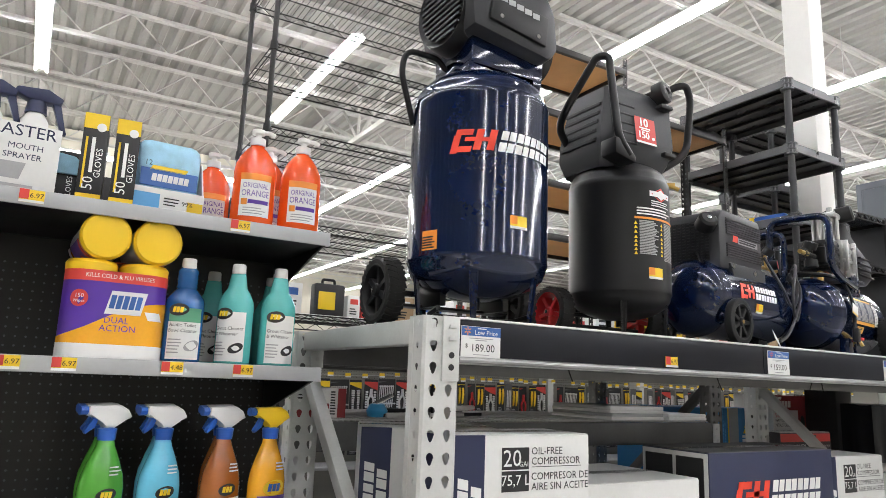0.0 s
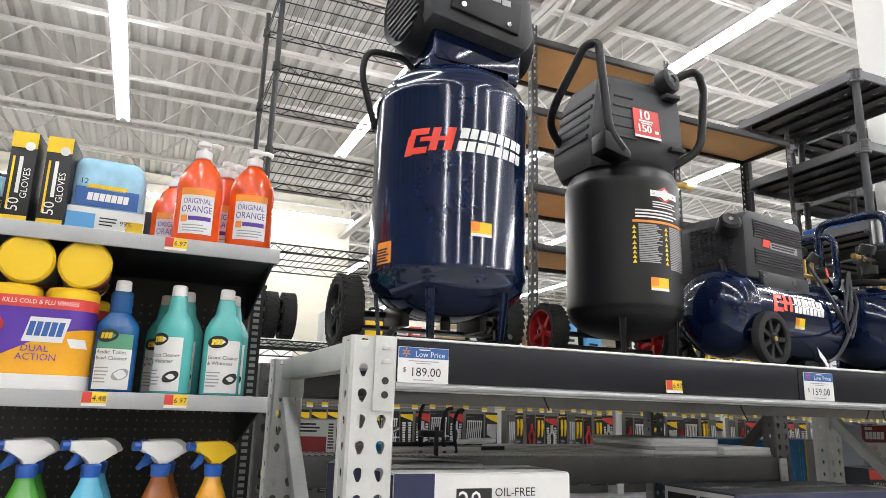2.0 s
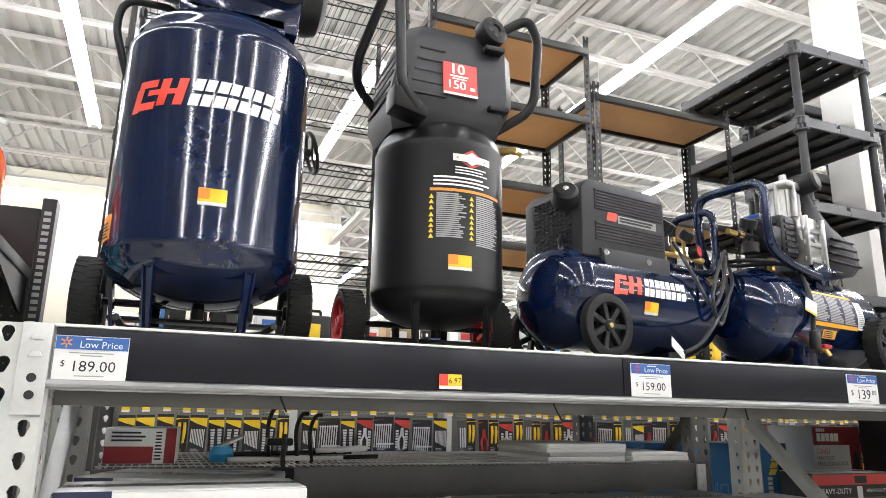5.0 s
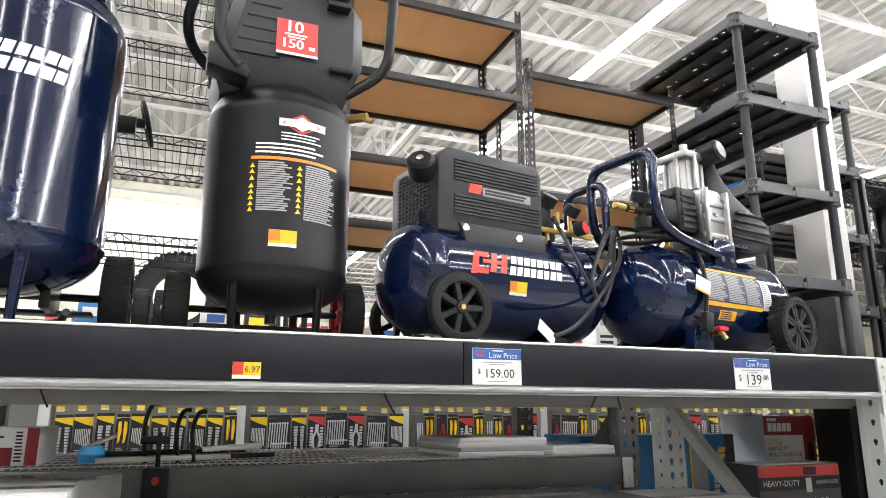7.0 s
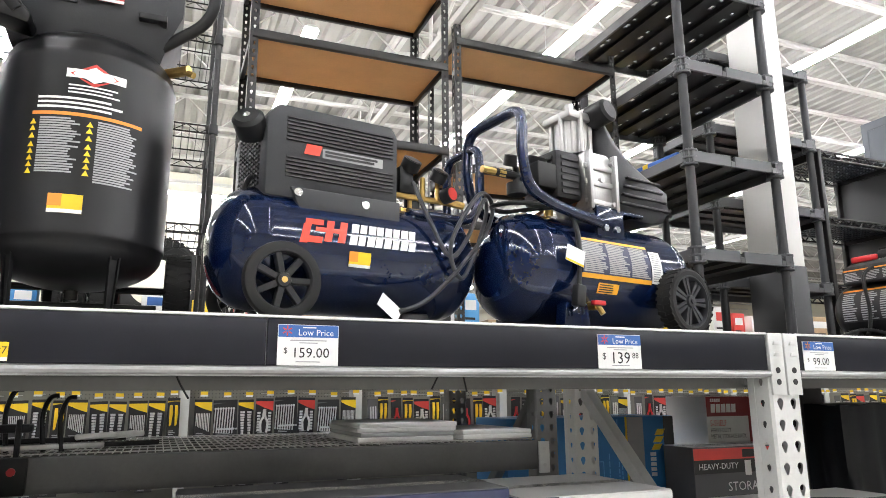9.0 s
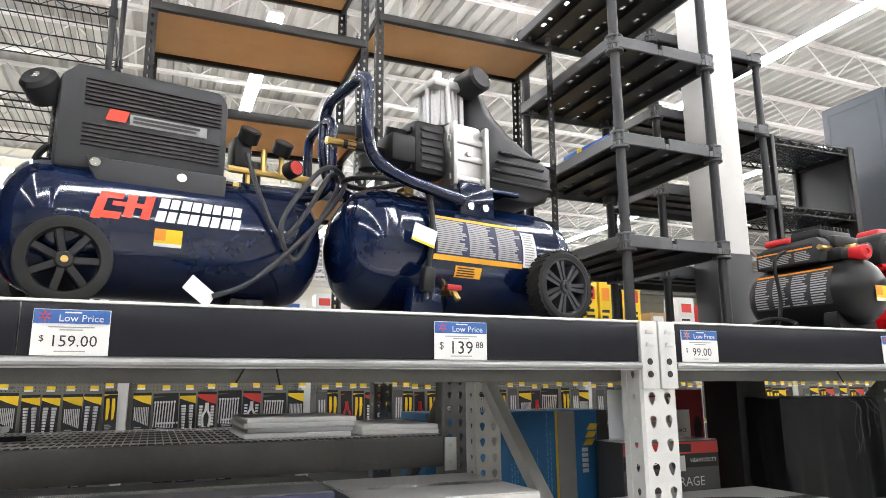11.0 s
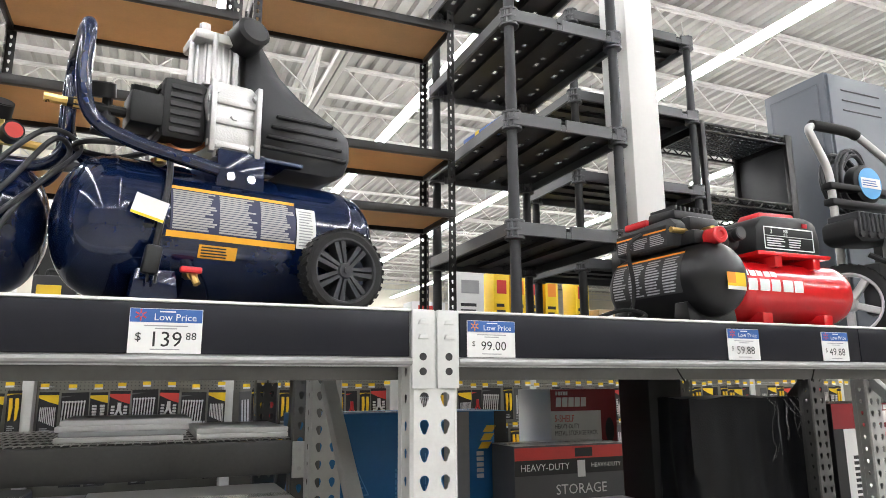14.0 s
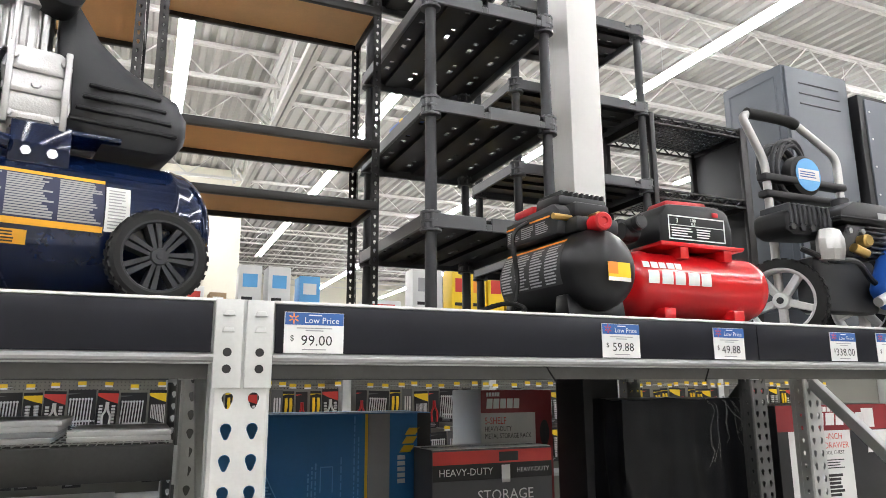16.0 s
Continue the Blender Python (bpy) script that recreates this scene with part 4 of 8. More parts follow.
def compressor_open():
    e = thing("air_compressor", pose(2.965, 1.597, TOP, 0, 0, 12), "navy lying air compressor with an exposed aluminium pump", "air compressor", "display air compressors")
    r, zc = 0.143, 0.168
    tank_lying(e, r, zc, 0.337, 0.09, NAVY, "glossy navy lying tank")
    w = Wrap("lying", r, zc)
    # instruction label
    u0, u1 = -0.148, 0.142
    bm = B()
    decal(bm, w, u0, 0.105, -0.032, 0.072, 2, 8)
    lab = part("instruction_label", bm, NAVYPR, e, "silver and orange instruction label")
    bm = B()
    decal(bm, w.over, u0, 0.105, 0.065, 0.073, 2, 1)
    decal(bm, w.over, u0 - 0.006, 0.105, -0.034, -0.022, 2, 1)
    part("orange_band", bm, AMBERPR, lab)
    bm = B()
    bars(bm, w.over, u0 + 0.004, u0 + 0.088, -0.019, 0.063, 17, rng, 0.72)
    bars(bm, w.over, u0 + 0.093, u0 + 0.172, -0.019, 0.063, 17, rng, 0.72)
    bars(bm, w.over, u0 + 0.177, u0 + 0.25, -0.019, 0.063, 17, rng, 0.72)
    tagged(part("small_print", bm, GREYPR, lab), kind="stuff")
    bm = B()
    decal(bm, w.over, 0.107, u1 + 0.008, -0.03, 0.06, 1, 6)
    wpn = part("white_panel", bm, WHITE, lab)
    bm = B()
    bars(bm, Wrap("lying", r + 0.0008, zc).over, 0.112, 0.144, -0.026, 0.055, 13, rng, 0.4)
    part("small_print", bm, GREYPR, wpn)
    bm = B()
    decal(bm, w, -0.09, -0.015, -0.07, -0.043, 2, 2)
    lab2 = part("caution_label", bm, AMBERPR, e)
    bm = B()
    bars(bm, w.over, -0.085, -0.018, -0.068, -0.045, 4, rng, 0.5)
    part("small_print", bm, INK, lab2)
    # feet and wheels
    bm = B()
    prism(bm, [(-0.2, 0.07), (-0.13, 0.07), (-0.12, 0.003), (-0.21, 0.003)], -0.135, -0.1, "xz", 0.003)
    prism(bm, [(-0.2, 0.07), (-0.13, 0.07), (-0.12, 0.003), (-0.21, 0.003)], 0.1, 0.135, "xz", 0.003)
    bm.verts.index_update()
    pieces("foot", bm, NAVY, e)
    rub = B()
    box(rub, -0.235, -0.09, -0.14, 0.14, 0.0, 0.012, 0.004)
    part("rubber_pad", rub, RUBBER, e)
    for y in (-0.17, 0.17):
        wheel(e, (0.2, y, 0.092), 0.09, 0.05, GREYPL, 7, "y", GREYPL, twin=True)
    bm = B()
    cyl(bm, (0.2, -0.17, 0.092), (0.2, 0.17, 0.092), 0.009, 8)
    part("axle", bm, BLACKSATIN, e)
    bm = B()
    cyl(bm, (-0.1, -0.1, 0.07), (-0.1, -0.14, 0.066), 0.011, 10)
    cyl(bm, (-0.1, -0.14, 0.066), (-0.093, -0.15, 0.045), 0.007, 8)
    part("drain_tap", bm, BRASS, e)
    bm = B()
    box(bm, -0.125, -0.085, -0.155, -0.14, 0.066, 0.078, 0.003)
    part("drain_lever", bm, REDPL, e)
    # saddle bracket
    bm = B()
    prism(bm, [(-0.058, 0.255), (0.042, 0.255), (0.042, 0.335), (-0.058, 0.335)], -0.115, -0.105, "xz", 0.002)
    prism(bm, [(-0.058, 0.325), (0.13, 0.325), (0.13, 0.335), (-0.058, 0.335)], -0.11, 0.11, "xz", 0.002)
    prism(bm, [(-0.058, 0.255), (0.042, 0.255), (0.042, 0.335), (-0.058, 0.335)], 0.105, 0.115, "xz", 0.002)
    part("saddle_bracket", bm, NAVY, e, "navy steel saddle bracket")
    for x in (-0.031, 0.012):
        bm = B()
        cyl(bm, (x, -0.122, 0.277), (x, -0.115, 0.277), 0.0095, 6)
        part("bolt", bm, CHROME, e)
    # pump: crankcase, finned barrel, head, filter
    bm = B()
    prism(bm, [(-0.03, 0.335), (0.07, 0.335), (0.062, 0.4), (0.072, 0.5), (0.05, 0.53), (-0.035, 0.53), (-0.05, 0.48), (-0.035, 0.4)], -0.1, 0.03, "xz", 0.01)
    for z in (0.36, 0.42, 0.47):
        box(bm, -0.045, 0.068, -0.106, -0.095, z, z + 0.018, 0.003)
    pump = part("crankcase", bm, ALU, e, "cast aluminium crankcase")
    for x in (-0.042, 0.054):
        part("side_flange", box(B(), x, x + 0.012, -0.118, -0.098, 0.345, 0.525, 0.003), ALU, pump)
    bm = B()
    prism(bm, [(-0.025, 0.338), (0.05, 0.338), (0.04, 0.362), (-0.015, 0.362)], -0.109, -0.104, "xz", 0.001)
    part("dark_recess", bm, INK, pump)
    pump.matrix_basis = Matrix.LocRotScale((-0.036, 0, 0.021), None, (1, 1, 0.885))
    bm = B()
    for x, z in ((-0.03, 0.37), (0.052, 0.37), (-0.03, 0.5), (0.055, 0.5), (0.01, 0.44)):
        cyl(bm, (x, -0.112, z), (x, -0.1, z), 0.008, 6)
    part("bolt", bm, ZINC, pump)
    bm = B()
    cyl(bm, (-0.02, -0.03, 0.53), (-0.02, -0.03, 0.635), 0.042, 24)
    for k in range(14):
        a = math.pi / 7 * k
        cyl(bm, (-0.02 + 0.042 * math.cos(a), -0.03 + 0.042 * math.sin(a), 0.532), (-0.02 + 0.042 * math.cos(a), -0.03 + 0.042 * math.sin(a), 0.634), 0.004, 6)
    for k in range(6):
        a = math.pi / 3 * k + 0.3
        cyl(bm, (-0.02 + 0.052 * math.cos(a), -0.03 + 0.052 * math.sin(a), 0.53), (-0.02 + 0.052 * math.cos(a), -0.03 + 0.052 * math.sin(a), 0.655), 0.007, 8)
    tagged(part("finned_barrel", bm, ALU, pump, "finned aluminium cylinder barrel"), kind="stuff")
    bm = B()
    box(bm, -0.075, 0.035, -0.085, 0.025, 0.635, 0.662, 0.008)
    cyl(bm, (-0.05, -0.06, 0.66), (-0.05, -0.06, 0.685), 0.012, 8)
    cyl(bm, (0.0, -0.06, 0.66), (0.0, -0.06, 0.68), 0.01, 8)
    part("cylinder_head", bm, ALU, pump)
    bm = B()
    lathe(bm, [(0.002, 0.035), (0.03, 0.035), (0.038, 0.028), (0.038, -0.03), (0.002, -0.03)], pose(0.035, -0.09, 0.665, 80, 0, 10), 24)
    part("air_filter", bm, BLACKPL, pump, "round black air filter")
    bm = B()
    box(bm, -0.13, -0.04, -0.085, 0.05, 0.37, 0.52, 0.012)
    grid = part("fan_housing", bm, BLACKPL, pump, "black slotted fan housing")
    for k in range(6):
        z = 0.385 + 0.021 * k
        part("slot", box(B(), -0.115, -0.055, -0.089, -0.083, z, z + 0.011), INK, grid)
        part("slot", box(B(), -0.134, -0.128, -0.07, 0.035, z, z + 0.011), INK, grid)
    # swept motor shroud behind the pump
    bm = B()
    rings = []
    for x, z0, z1, hw in ((0.075, 0.375, 0.7, 0.05), (0.1, 0.36, 0.69, 0.075), (0.15, 0.345, 0.6, 0.09), (0.2, 0.34, 0.55, 0.098), (0.26, 0.34, 0.515, 0.098), (0.305, 0.35, 0.495, 0.09), (0.325, 0.38, 0.47, 0.06)):
        c = 0.35
        h = z1 - z0
        rings.append([(x, -hw * 0.75 - 0.02, z0), (x, -hw - 0.02, z0 + h * 0.2), (x, -hw - 0.02, z1 - h * c), (x, -hw * 0.55 - 0.02, z1 - 0.01), (x, -0.02, z1), (x, hw * 0.55 - 0.02, z1 - 0.01), (x, hw - 0.02, z1 - h * c), (x, hw - 0.02, z0 + h * 0.2), (x, hw * 0.75 - 0.02, z0)])
    loft(bm, rings)
    sh = part("motor_shroud", bm, GREYPL, pump, "charcoal swept plastic motor shroud", 50)
    sh.matrix_basis = pose(-0.032, 0, 0)
    bm = B()
    for k in range(4):
        z = 0.375 + 0.028 * k
        box(bm, 0.1 + 0.01 * k, 0.3 - 0.012 * k, -0.1225, -0.11, z, z + 0.008, 0.002, 1)
    part("rib", bm, BLACKPL, sh)
    # switch box and gauges
    bm = B()
    box(bm, -0.225, -0.115, -0.08, 0.0, 0.37, 0.44, 0.008)
    part("switch_box", bm, BLACKPL, e, "black pressure switch box")
    gauge(e, (-0.195, -0.035, 0.435), (0.0, -0.35, 0.8), 0.026, INK)
    gauge(e, (-0.27, -0.035, 0.425), (-0.1, -0.35, 0.8), 0.026, INK)
    bm = B()
    cyl(bm, (-0.22, -0.035, 0.4), (-0.33, -0.035, 0.4), 0.011, 10)
    cyl(bm, (-0.26, -0.035, 0.38), (-0.26, -0.035, 0.35), 0.026, 14)
    cyl(bm, (-0.26, -0.035, 0.38), (-0.26, -0.035, 0.43), 0.01, 10)
    part("regulator", bm, BLACKPL, e)
    bm = B()
    cyl(bm, (-0.33, -0.035, 0.4), (-0.37, -0.035, 0.4), 0.0095, 8)
    cyl(bm, (-0.3, -0.035, 0.4), (-0.32, -0.035, 0.4), 0.012, 6)
    cyl(bm, (-0.15, -0.03, 0.31), (-0.15, -0.03, 0.37), 0.012, 8)
    bm.verts.index_update()
    pieces("brass_fitting", bm, BRASS, e)
    bm = B()
    box(bm, -0.205, -0.195, -0.05, -0.02, 0.44, 0.458, 0.002)
    part("red_switch", bm, REDPL, e)
    bm = B()
    tube(bm, smooth_path([(-0.15, -0.02, 0.37), (-0.13, -0.06, 0.335), (-0.09, -0.06, 0.34), (-0.06, -0.05, 0.37)]), 0.005, 8)
    tube(bm, smooth_path([(-0.16, 0.0, 0.32), (-0.1, 0.02, 0.36), (-0.05, 0.03, 0.4)]), 0.006, 8)
    part("copper_pipe", bm, COPPER, e)
    bm = B()
    up = [(-0.058, 0.285), (-0.22, 0.31), (-0.3, 0.34), (-0.318, 0.42), (-0.312, 0.545)]
    tube(bm, round_path([(a, -0.125, b) for a, b in up] + [(a, 0.1, b) for a, b in up[::-1]], 0.05), 0.014, 12)
    part("handle", bm, NAVY, e, "navy bent tube handle")
    bm = B()
    tube(bm, smooth_path([(-0.1, -0.09, 0.31), (-0.2, -0.1, 0.315), (-0.29, -0.06, 0.32), (-0.3, 0.02, 0.325), (-0.22, 0.05, 0.33), (-0.155, -0.07, 0.325), (-0.15, -0.12, 0.28), (-0.16, -0.147, 0.2), (-0.172, -0.15, 0.11)], 8), 0.0065, 8)
    cord = part("power_cord", bm, BLACKPL, e, "black power cord with a plug")
    bm = B()
    box(bm, -0.018, 0.012, -0.012, 0.012, -0.03, 0.025, 0.006, m=pose(-0.175, -0.155, 0.085, 0, 8, 0))
    cyl(bm, (-0.184, -0.158, 0.06), (-0.184, -0.158, 0.04), 0.003, 6)
    cyl(bm, (-0.17, -0.158, 0.06), (-0.17, -0.158, 0.04), 0.003, 6)
    part("plug", bm, BLACKPL, cord)
    bm = B()
    box(bm, -0.035, 0.025, -0.001, 0.0, -0.02, 0.02, m=pose(-0.184, -0.16, 0.178, 0, 14, 0))
    tag = part("paper_tag", bm, WHITE, e, "white paper tag with a yellow edge")
    bm = B()
    box(bm, -0.035, 0.025, -0.002, -0.001, -0.02, -0.015, m=pose(-0.184, -0.16, 0.178, 0, 14, 0))
    part("yellow_edge", bm, YELLOW, tag)
    return e


compressor_open()


def compressor_small_black():
    e = thing("air_compressor", pose(4.155, 1.545, TOP, 0, 0, -86), "small black lying air compressor with a red regulator knob", "air compressor", "display air compressors")
    # local x runs towards the aisle
    r, zc = 0.1, 0.122
    tank_lying(e, r, zc, 0.205, 0.075, BLACKSATIN, "satin black lying tank", False)
    side = lambda d: (lambda u, v: (u, -(r + d) * math.cos(v / r), zc + (r + d) * math.sin(v / r)))
    bm = B()
    decal(bm, side(0.0012), -0.14, 0.12, -0.04, 0.075, 2, 8)
    lab = part("instruction_label", bm, INK, e, "black instruction label with orange edge")
    bm = B()
    decal(bm, side(0.002), -0.14, 0.12, 0.068, 0.076, 2, 1)
    part("orange_band", bm, ORANGEPR, lab)
    bm = B()
    for k in range(4):
        bars(bm, side(0.002), -0.134 + k * 0.064, -0.08 + k * 0.064, -0.036, 0.062, 13, rng, 0.5)
    tagged(part("small_print", bm, GREYPR, lab), kind="stuff")
    # sticker on the domed end
    bm = B()
    m = pose(0.238, -0.012, zc + 0.005, 90, 0, 80)
    for a0, a1, b0, b1, d, mm, nm in ((-0.033, 0.033, -0.022, 0.022, 0.004, YELLOW, "price_sticker"), (-0.033, -0.006, -0.006, 0.022, 0.005, ORANGEPR, "red_field"), (-0.033, 0.033, -0.022, -0.013, 0.005, WHITE, "white_field")):
        bm = B()
        nn = 4
        g = [[bm.verts.new((0.2025 + d - 1.6 * ((a0 + (a1 - a0) * i / nn) ** 2 + (b0 + (b1 - b0) * j / nn) ** 2), 0.004 + a0 + (a1 - a0) * i / nn, zc - 0.016 + b0 + (b1 - b0) * j / nn)) for i in range(nn + 1)] for j in range(nn + 1)]
        for j in range(nn):
            for i in range(nn):
                bm.faces.new((g[j][i], g[j][i + 1], g[j + 1][i + 1], g[j + 1][i]))
        part(nm, bm, mm, e)
    bm = B()
    for x in (-0.12, 0.1):
        prism(bm, [(x - 0.02, 0.06), (x + 0.02, 0.06), (x + 0.03, 0.0), (x - 0.03, 0.0)], -0.085, 0.085, "xz", 0.003)
    bm.verts.index_update()
    pieces("foot", bm, BLACKSATIN, e)
    bm = B()
    prism(bm, [(-0.165, 0.225), (0.06, 0.225), (0.075, 0.31), (0.05, 0.345), (-0.135, 0.33), (-0.165, 0.3)], -0.085, 0.075, "xz", 0.012)
    cov = part("pump_cover", bm, GREYPL, e, "charcoal pump cover")
    cov.matrix_basis = Matrix.LocRotScale((0.03, 0, 0.062), None, (1, 1, 0.66))
    bm = B()
    decal(bm, lambda u, v: (u, -0.0865, v), -0.155, 0.04, 0.235, 0.315)
    pl = part("print_panel", bm, INK, cov, "black printed side panel")
    bm = B()
    decal(bm, lambda u, v: (u, -0.0875, v), -0.155, 0.04, 0.293, 0.3)
    part("orange_line", bm, ORANGEPR, pl)
    bm = B()
    for k in range(3):
        bars(bm, lambda u, v: (u, -0.0875, v), -0.15 + 0.064 * k, -0.095 + 0.064 * k, 0.24, 0.286, 6, rng, 0.5)
    part("small_print", bm, GREYPR, pl)
    bm = B()
    prism(bm, [(-0.05, 0.335), (0.06, 0.34), (0.055, 0.38), (-0.04, 0.385)], -0.07, 0.08, "xz", 0.008)
    for k in range(9):
        y = -0.062 + 0.016 * k
        box(bm, -0.04, 0.055, y, y + 0.007, 0.378, 0.396, 0.001, 1)
    part("cooling_fin", bm, BLACKPL, cov)
    bm = B()
    box(bm, -0.13, -0.04, -0.08, -0.055, 0.335, 0.367, 0.008)
    part("red_switch", bm, REDPL, cov)
    bm = B()
    lathe(bm, [(0.002, 0.045), (0.008, 0.045), (0.01, 0.05), (0.018, 0.05), (0.022, 0.046), (0.022, 0.0), (0.018, -0.005), (0.018, -0.02), (0.002, -0.02)], pose(0.14, -0.01, 0.228, 0, 90, -10), 24)
    part("regulator_knob", bm, REDPL, e, "red plastic regulator knob")
    bm = B()
    cyl(bm, (0.04, 0.0, 0.25), (0.15, 0.0, 0.25), 0.011, 10)
    cyl(bm, (0.1, -0.1, 0.25), (0.1, 0.0, 0.25), 0.008, 8)
    bm.verts.index_update()
    pieces("brass_fitting", bm, BRASS, e)
    bm = B()
    box(bm, 0.02, 0.14, -0.06, 0.07, 0.21, 0.25, 0.01)
    box(bm, 0.05, 0.12, -0.05, 0.06, 0.25, 0.29, 0.01)
    part("manifold", bm, BLACKPL, e)
    bm = B()
    tube(bm, smooth_path([(-0.02, -0.09, 0.26), (-0.03, -0.13, 0.22), (-0.03, -0.12, 0.1), (-0.05, -0.14, 0.02), (-0.16, -0.18, 0.008), (-0.1, -0.24, 0.008), (0.02, -0.2, 0.008), (0.03, -0.14, 0.03), (-0.04, -0.16, 0.05), (-0.08, -0.28, 0.008), (0.0, -0.36, 0.008)], 8), 0.006, 8)
    part("power_cord", bm, BLACKPL, e, "black coiled power cord")
    return e


compressor_small_black()


def compressor_red():
    e = thing("air_compressor", pose(4.645, 1.635, TOP), "small glossy red lying air compressor with a black cover", "air compressor", "display air compressors")
    r, zc = 0.097, 0.132
    tank_lying(e, r, zc, 0.262, 0.06, REDGLOSS, "glossy red lying tank")
    w = Wrap("lying", r, zc)
    bm = B()
    stroke_word(bm, w, -0.235, 0.034, 0.02, 5, 0.028, 0.1)
    stroke_word(bm, w, -0.225, -0.01, 0.036, 5, 0.046, 0.1)
    part("white_lettering", bm, WHITE, e, "white block lettering")
    bm = B()
    prism(bm, [(0.08, 0.06), (0.12, 0.06), (0.12, 0.0), (0.08, 0.0)], -0.09, 0.09, "xz", 0.004)
    prism(bm, [(-0.17, 0.06), (-0.13, 0.06), (-0.13, 0.0), (-0.17, 0.0)], -0.09, 0.09, "xz", 0.004)
    prism(bm, [(-0.17, 0.232), (0.13, 0.232), (0.14, 0.245), (-0.17, 0.245)], -0.095, 0.095, "xz", 0.003)
    for x in (-0.1, 0.06):
        box(bm, x, x + 0.03, -0.09, 0.09, 0.2, 0.236, 0.002)
    part("steel_base", bm, REDGLOSS, e, "red steel base plate and feet")
    bm = B()
    prism(bm, [(-0.145, 0.247), (0.11, 0.247), (0.115, 0.3), (0.1, 0.358), (0.06, 0.372), (-0.11, 0.366), (-0.14, 0.33)], -0.095, 0.09, "xz", 0.014)
    cov = part("pump_cover", bm, BLACKPL, e, "black plastic pump cover")
    cov.matrix_basis = Matrix.LocRotScale((-0.022, 0, 0), None, (1.06, 1, 0.97))
    fl = Wrap("flat", -0.0965)
    bm = B()
    for a, b, c, d in ((-0.115, 0.08, 0.258, 0.262), (-0.115, 0.08, 0.326, 0.33), (-0.115, -0.111, 0.26, 0.328), (0.076, 0.08, 0.26, 0.328), (-0.115, 0.08, 0.3, 0.302)):
        decal(bm, fl, a, b, c, d)
    bars(bm, fl, -0.105, -0.03, 0.266, 0.296, 4, rng, 0.5)
    bars(bm, fl, -0.02, 0.03, 0.266, 0.296, 4, rng, 0.5)
    text(bm, fl, "3", -0.085, 0.314, 0.02)
    text(bm, fl, "100", -0.03, 0.318, 0.014)
    text(bm, fl, "0.5", -0.03, 0.307, 0.012)
    part("print_panel", bm, WHITE, cov, "white framed specification print")
    bm = B()
    prism(bm, [(-0.09, 0.366), (0.075, 0.372), (0.06, 0.394), (-0.075, 0.39)], -0.05, 0.03, "xz", 0.006)
    box(bm, 0.04, 0.06, -0.099, -0.09, 0.336, 0.35, 0.002)
    part("carry_grip", bm, REDPL, cov, "red carry grip and switch")
    bm = B()
    cyl(bm, (-0.2, -0.05, 0.27), (-0.15, -0.05, 0.27), 0.024, 16)
    cyl(bm, (-0.175, -0.09, 0.285), (-0.175, -0.06, 0.285), 0.022, 16)
    box(bm, -0.2, -0.14, -0.04, 0.03, 0.245, 0.31, 0.006)
    part("regulator", bm, BLACKPL, e).location = (-0.07, 0, 0)
    gauge(e, (-0.245, -0.08, 0.285), (0, -1, 0.1), 0.02, INK)
    return e


compressor_red()


# ---- price tickets on the black strips ----
def ticket(x, z, w, h, price, cents="", big=0.026):
    e = thing("price_ticket", pose(x, YF - 0.0035, z), "white price ticket with a blue header on the black strip", "price ticket", "shelf price tickets")
    part("card", box(B(), 0, w, -0.0015, 0, 0, h, 0.0003, 1), WHITE, e)
    fl = Wrap("flat", -0.0015)
    bm = B()
    decal(bm, fl, 0.001, w - 0.001, h * 0.69, h - 0.001)
    head = part("header", bm, BLUEPR, e, "blue header")
    bm = B()
    text(bm, fl.over, "Low Price", w * 0.62, h * 0.80, w * 0.145)
    decal(bm, fl.over, w * 0.4, w * 0.62, h * 0.915, h * 0.945)
    part("header_lettering", bm, WHITE, head)
    bm = B()
    for k in range(6):
        a = math.pi / 3 * k + 0.52
        cx, cz = w * 0.15 + 0.3 * h * 0.3 * math.cos(a) * 0.9, h * 0.845 + 0.3 * h * 0.3 * math.sin(a) * 0.9
        p = [bm.verts.new(fl.over(cx + math.cos(a) * i - math.sin(a) * j, cz + math.sin(a) * i + math.cos(a) * j)) for i, j in ((-0.0035, -0.0012), (0.0035, -0.0012), (0.0035, 0.0012), (-0.0035, 0.0012))]
        bm.faces.new(p)
    part("spark", bm, ORANGEPR if price == "189.00" or price == "99.00" else REDPR, head, "spark of six short strokes")
    bm = B()
    text(bm, fl, price, w * (0.54 if not cents else 0.5), h * 0.3, big)
    text(bm, fl, "$", w * 0.13, h * 0.36, big * 0.55)
    if cents:
        text(bm, fl, cents, w * 0.85, h * 0.38, big * 0.5)
    part("price", bm, INK, e)
    bm = B()
    for a, b, c in ((0.2, 0.8, 0.6), (0.35, 0.65, 0.54), (0.3, 0.7, 0.08)):
        decal(bm, fl, w * a, w * b, h * c, h * (c + 0.025))
    tagged(part("small_print", bm, GREYPR, e), kind="stuff")


ticket(0.937, 1.512, 0.114, 0.074, "189.00")
ticket(2.104, 1.514, 0.113, 0.075, "159.00")
ticket(2.797, 1.514, 0.115, 0.075, "139", "88", 0.036)
ticket(3.411, 1.514, 0.108, 0.073, "99.00")
ticket(4.089, 1.515, 0.1, 0.073, "59.88")
ticket(4.402, 1.515, 0.095, 0.073, "49.88")
ticket(4.79, 1.515, 0.095, 0.073, "338.00")
ticket(4.965, 1.515, 0.1, 0.075, "25")


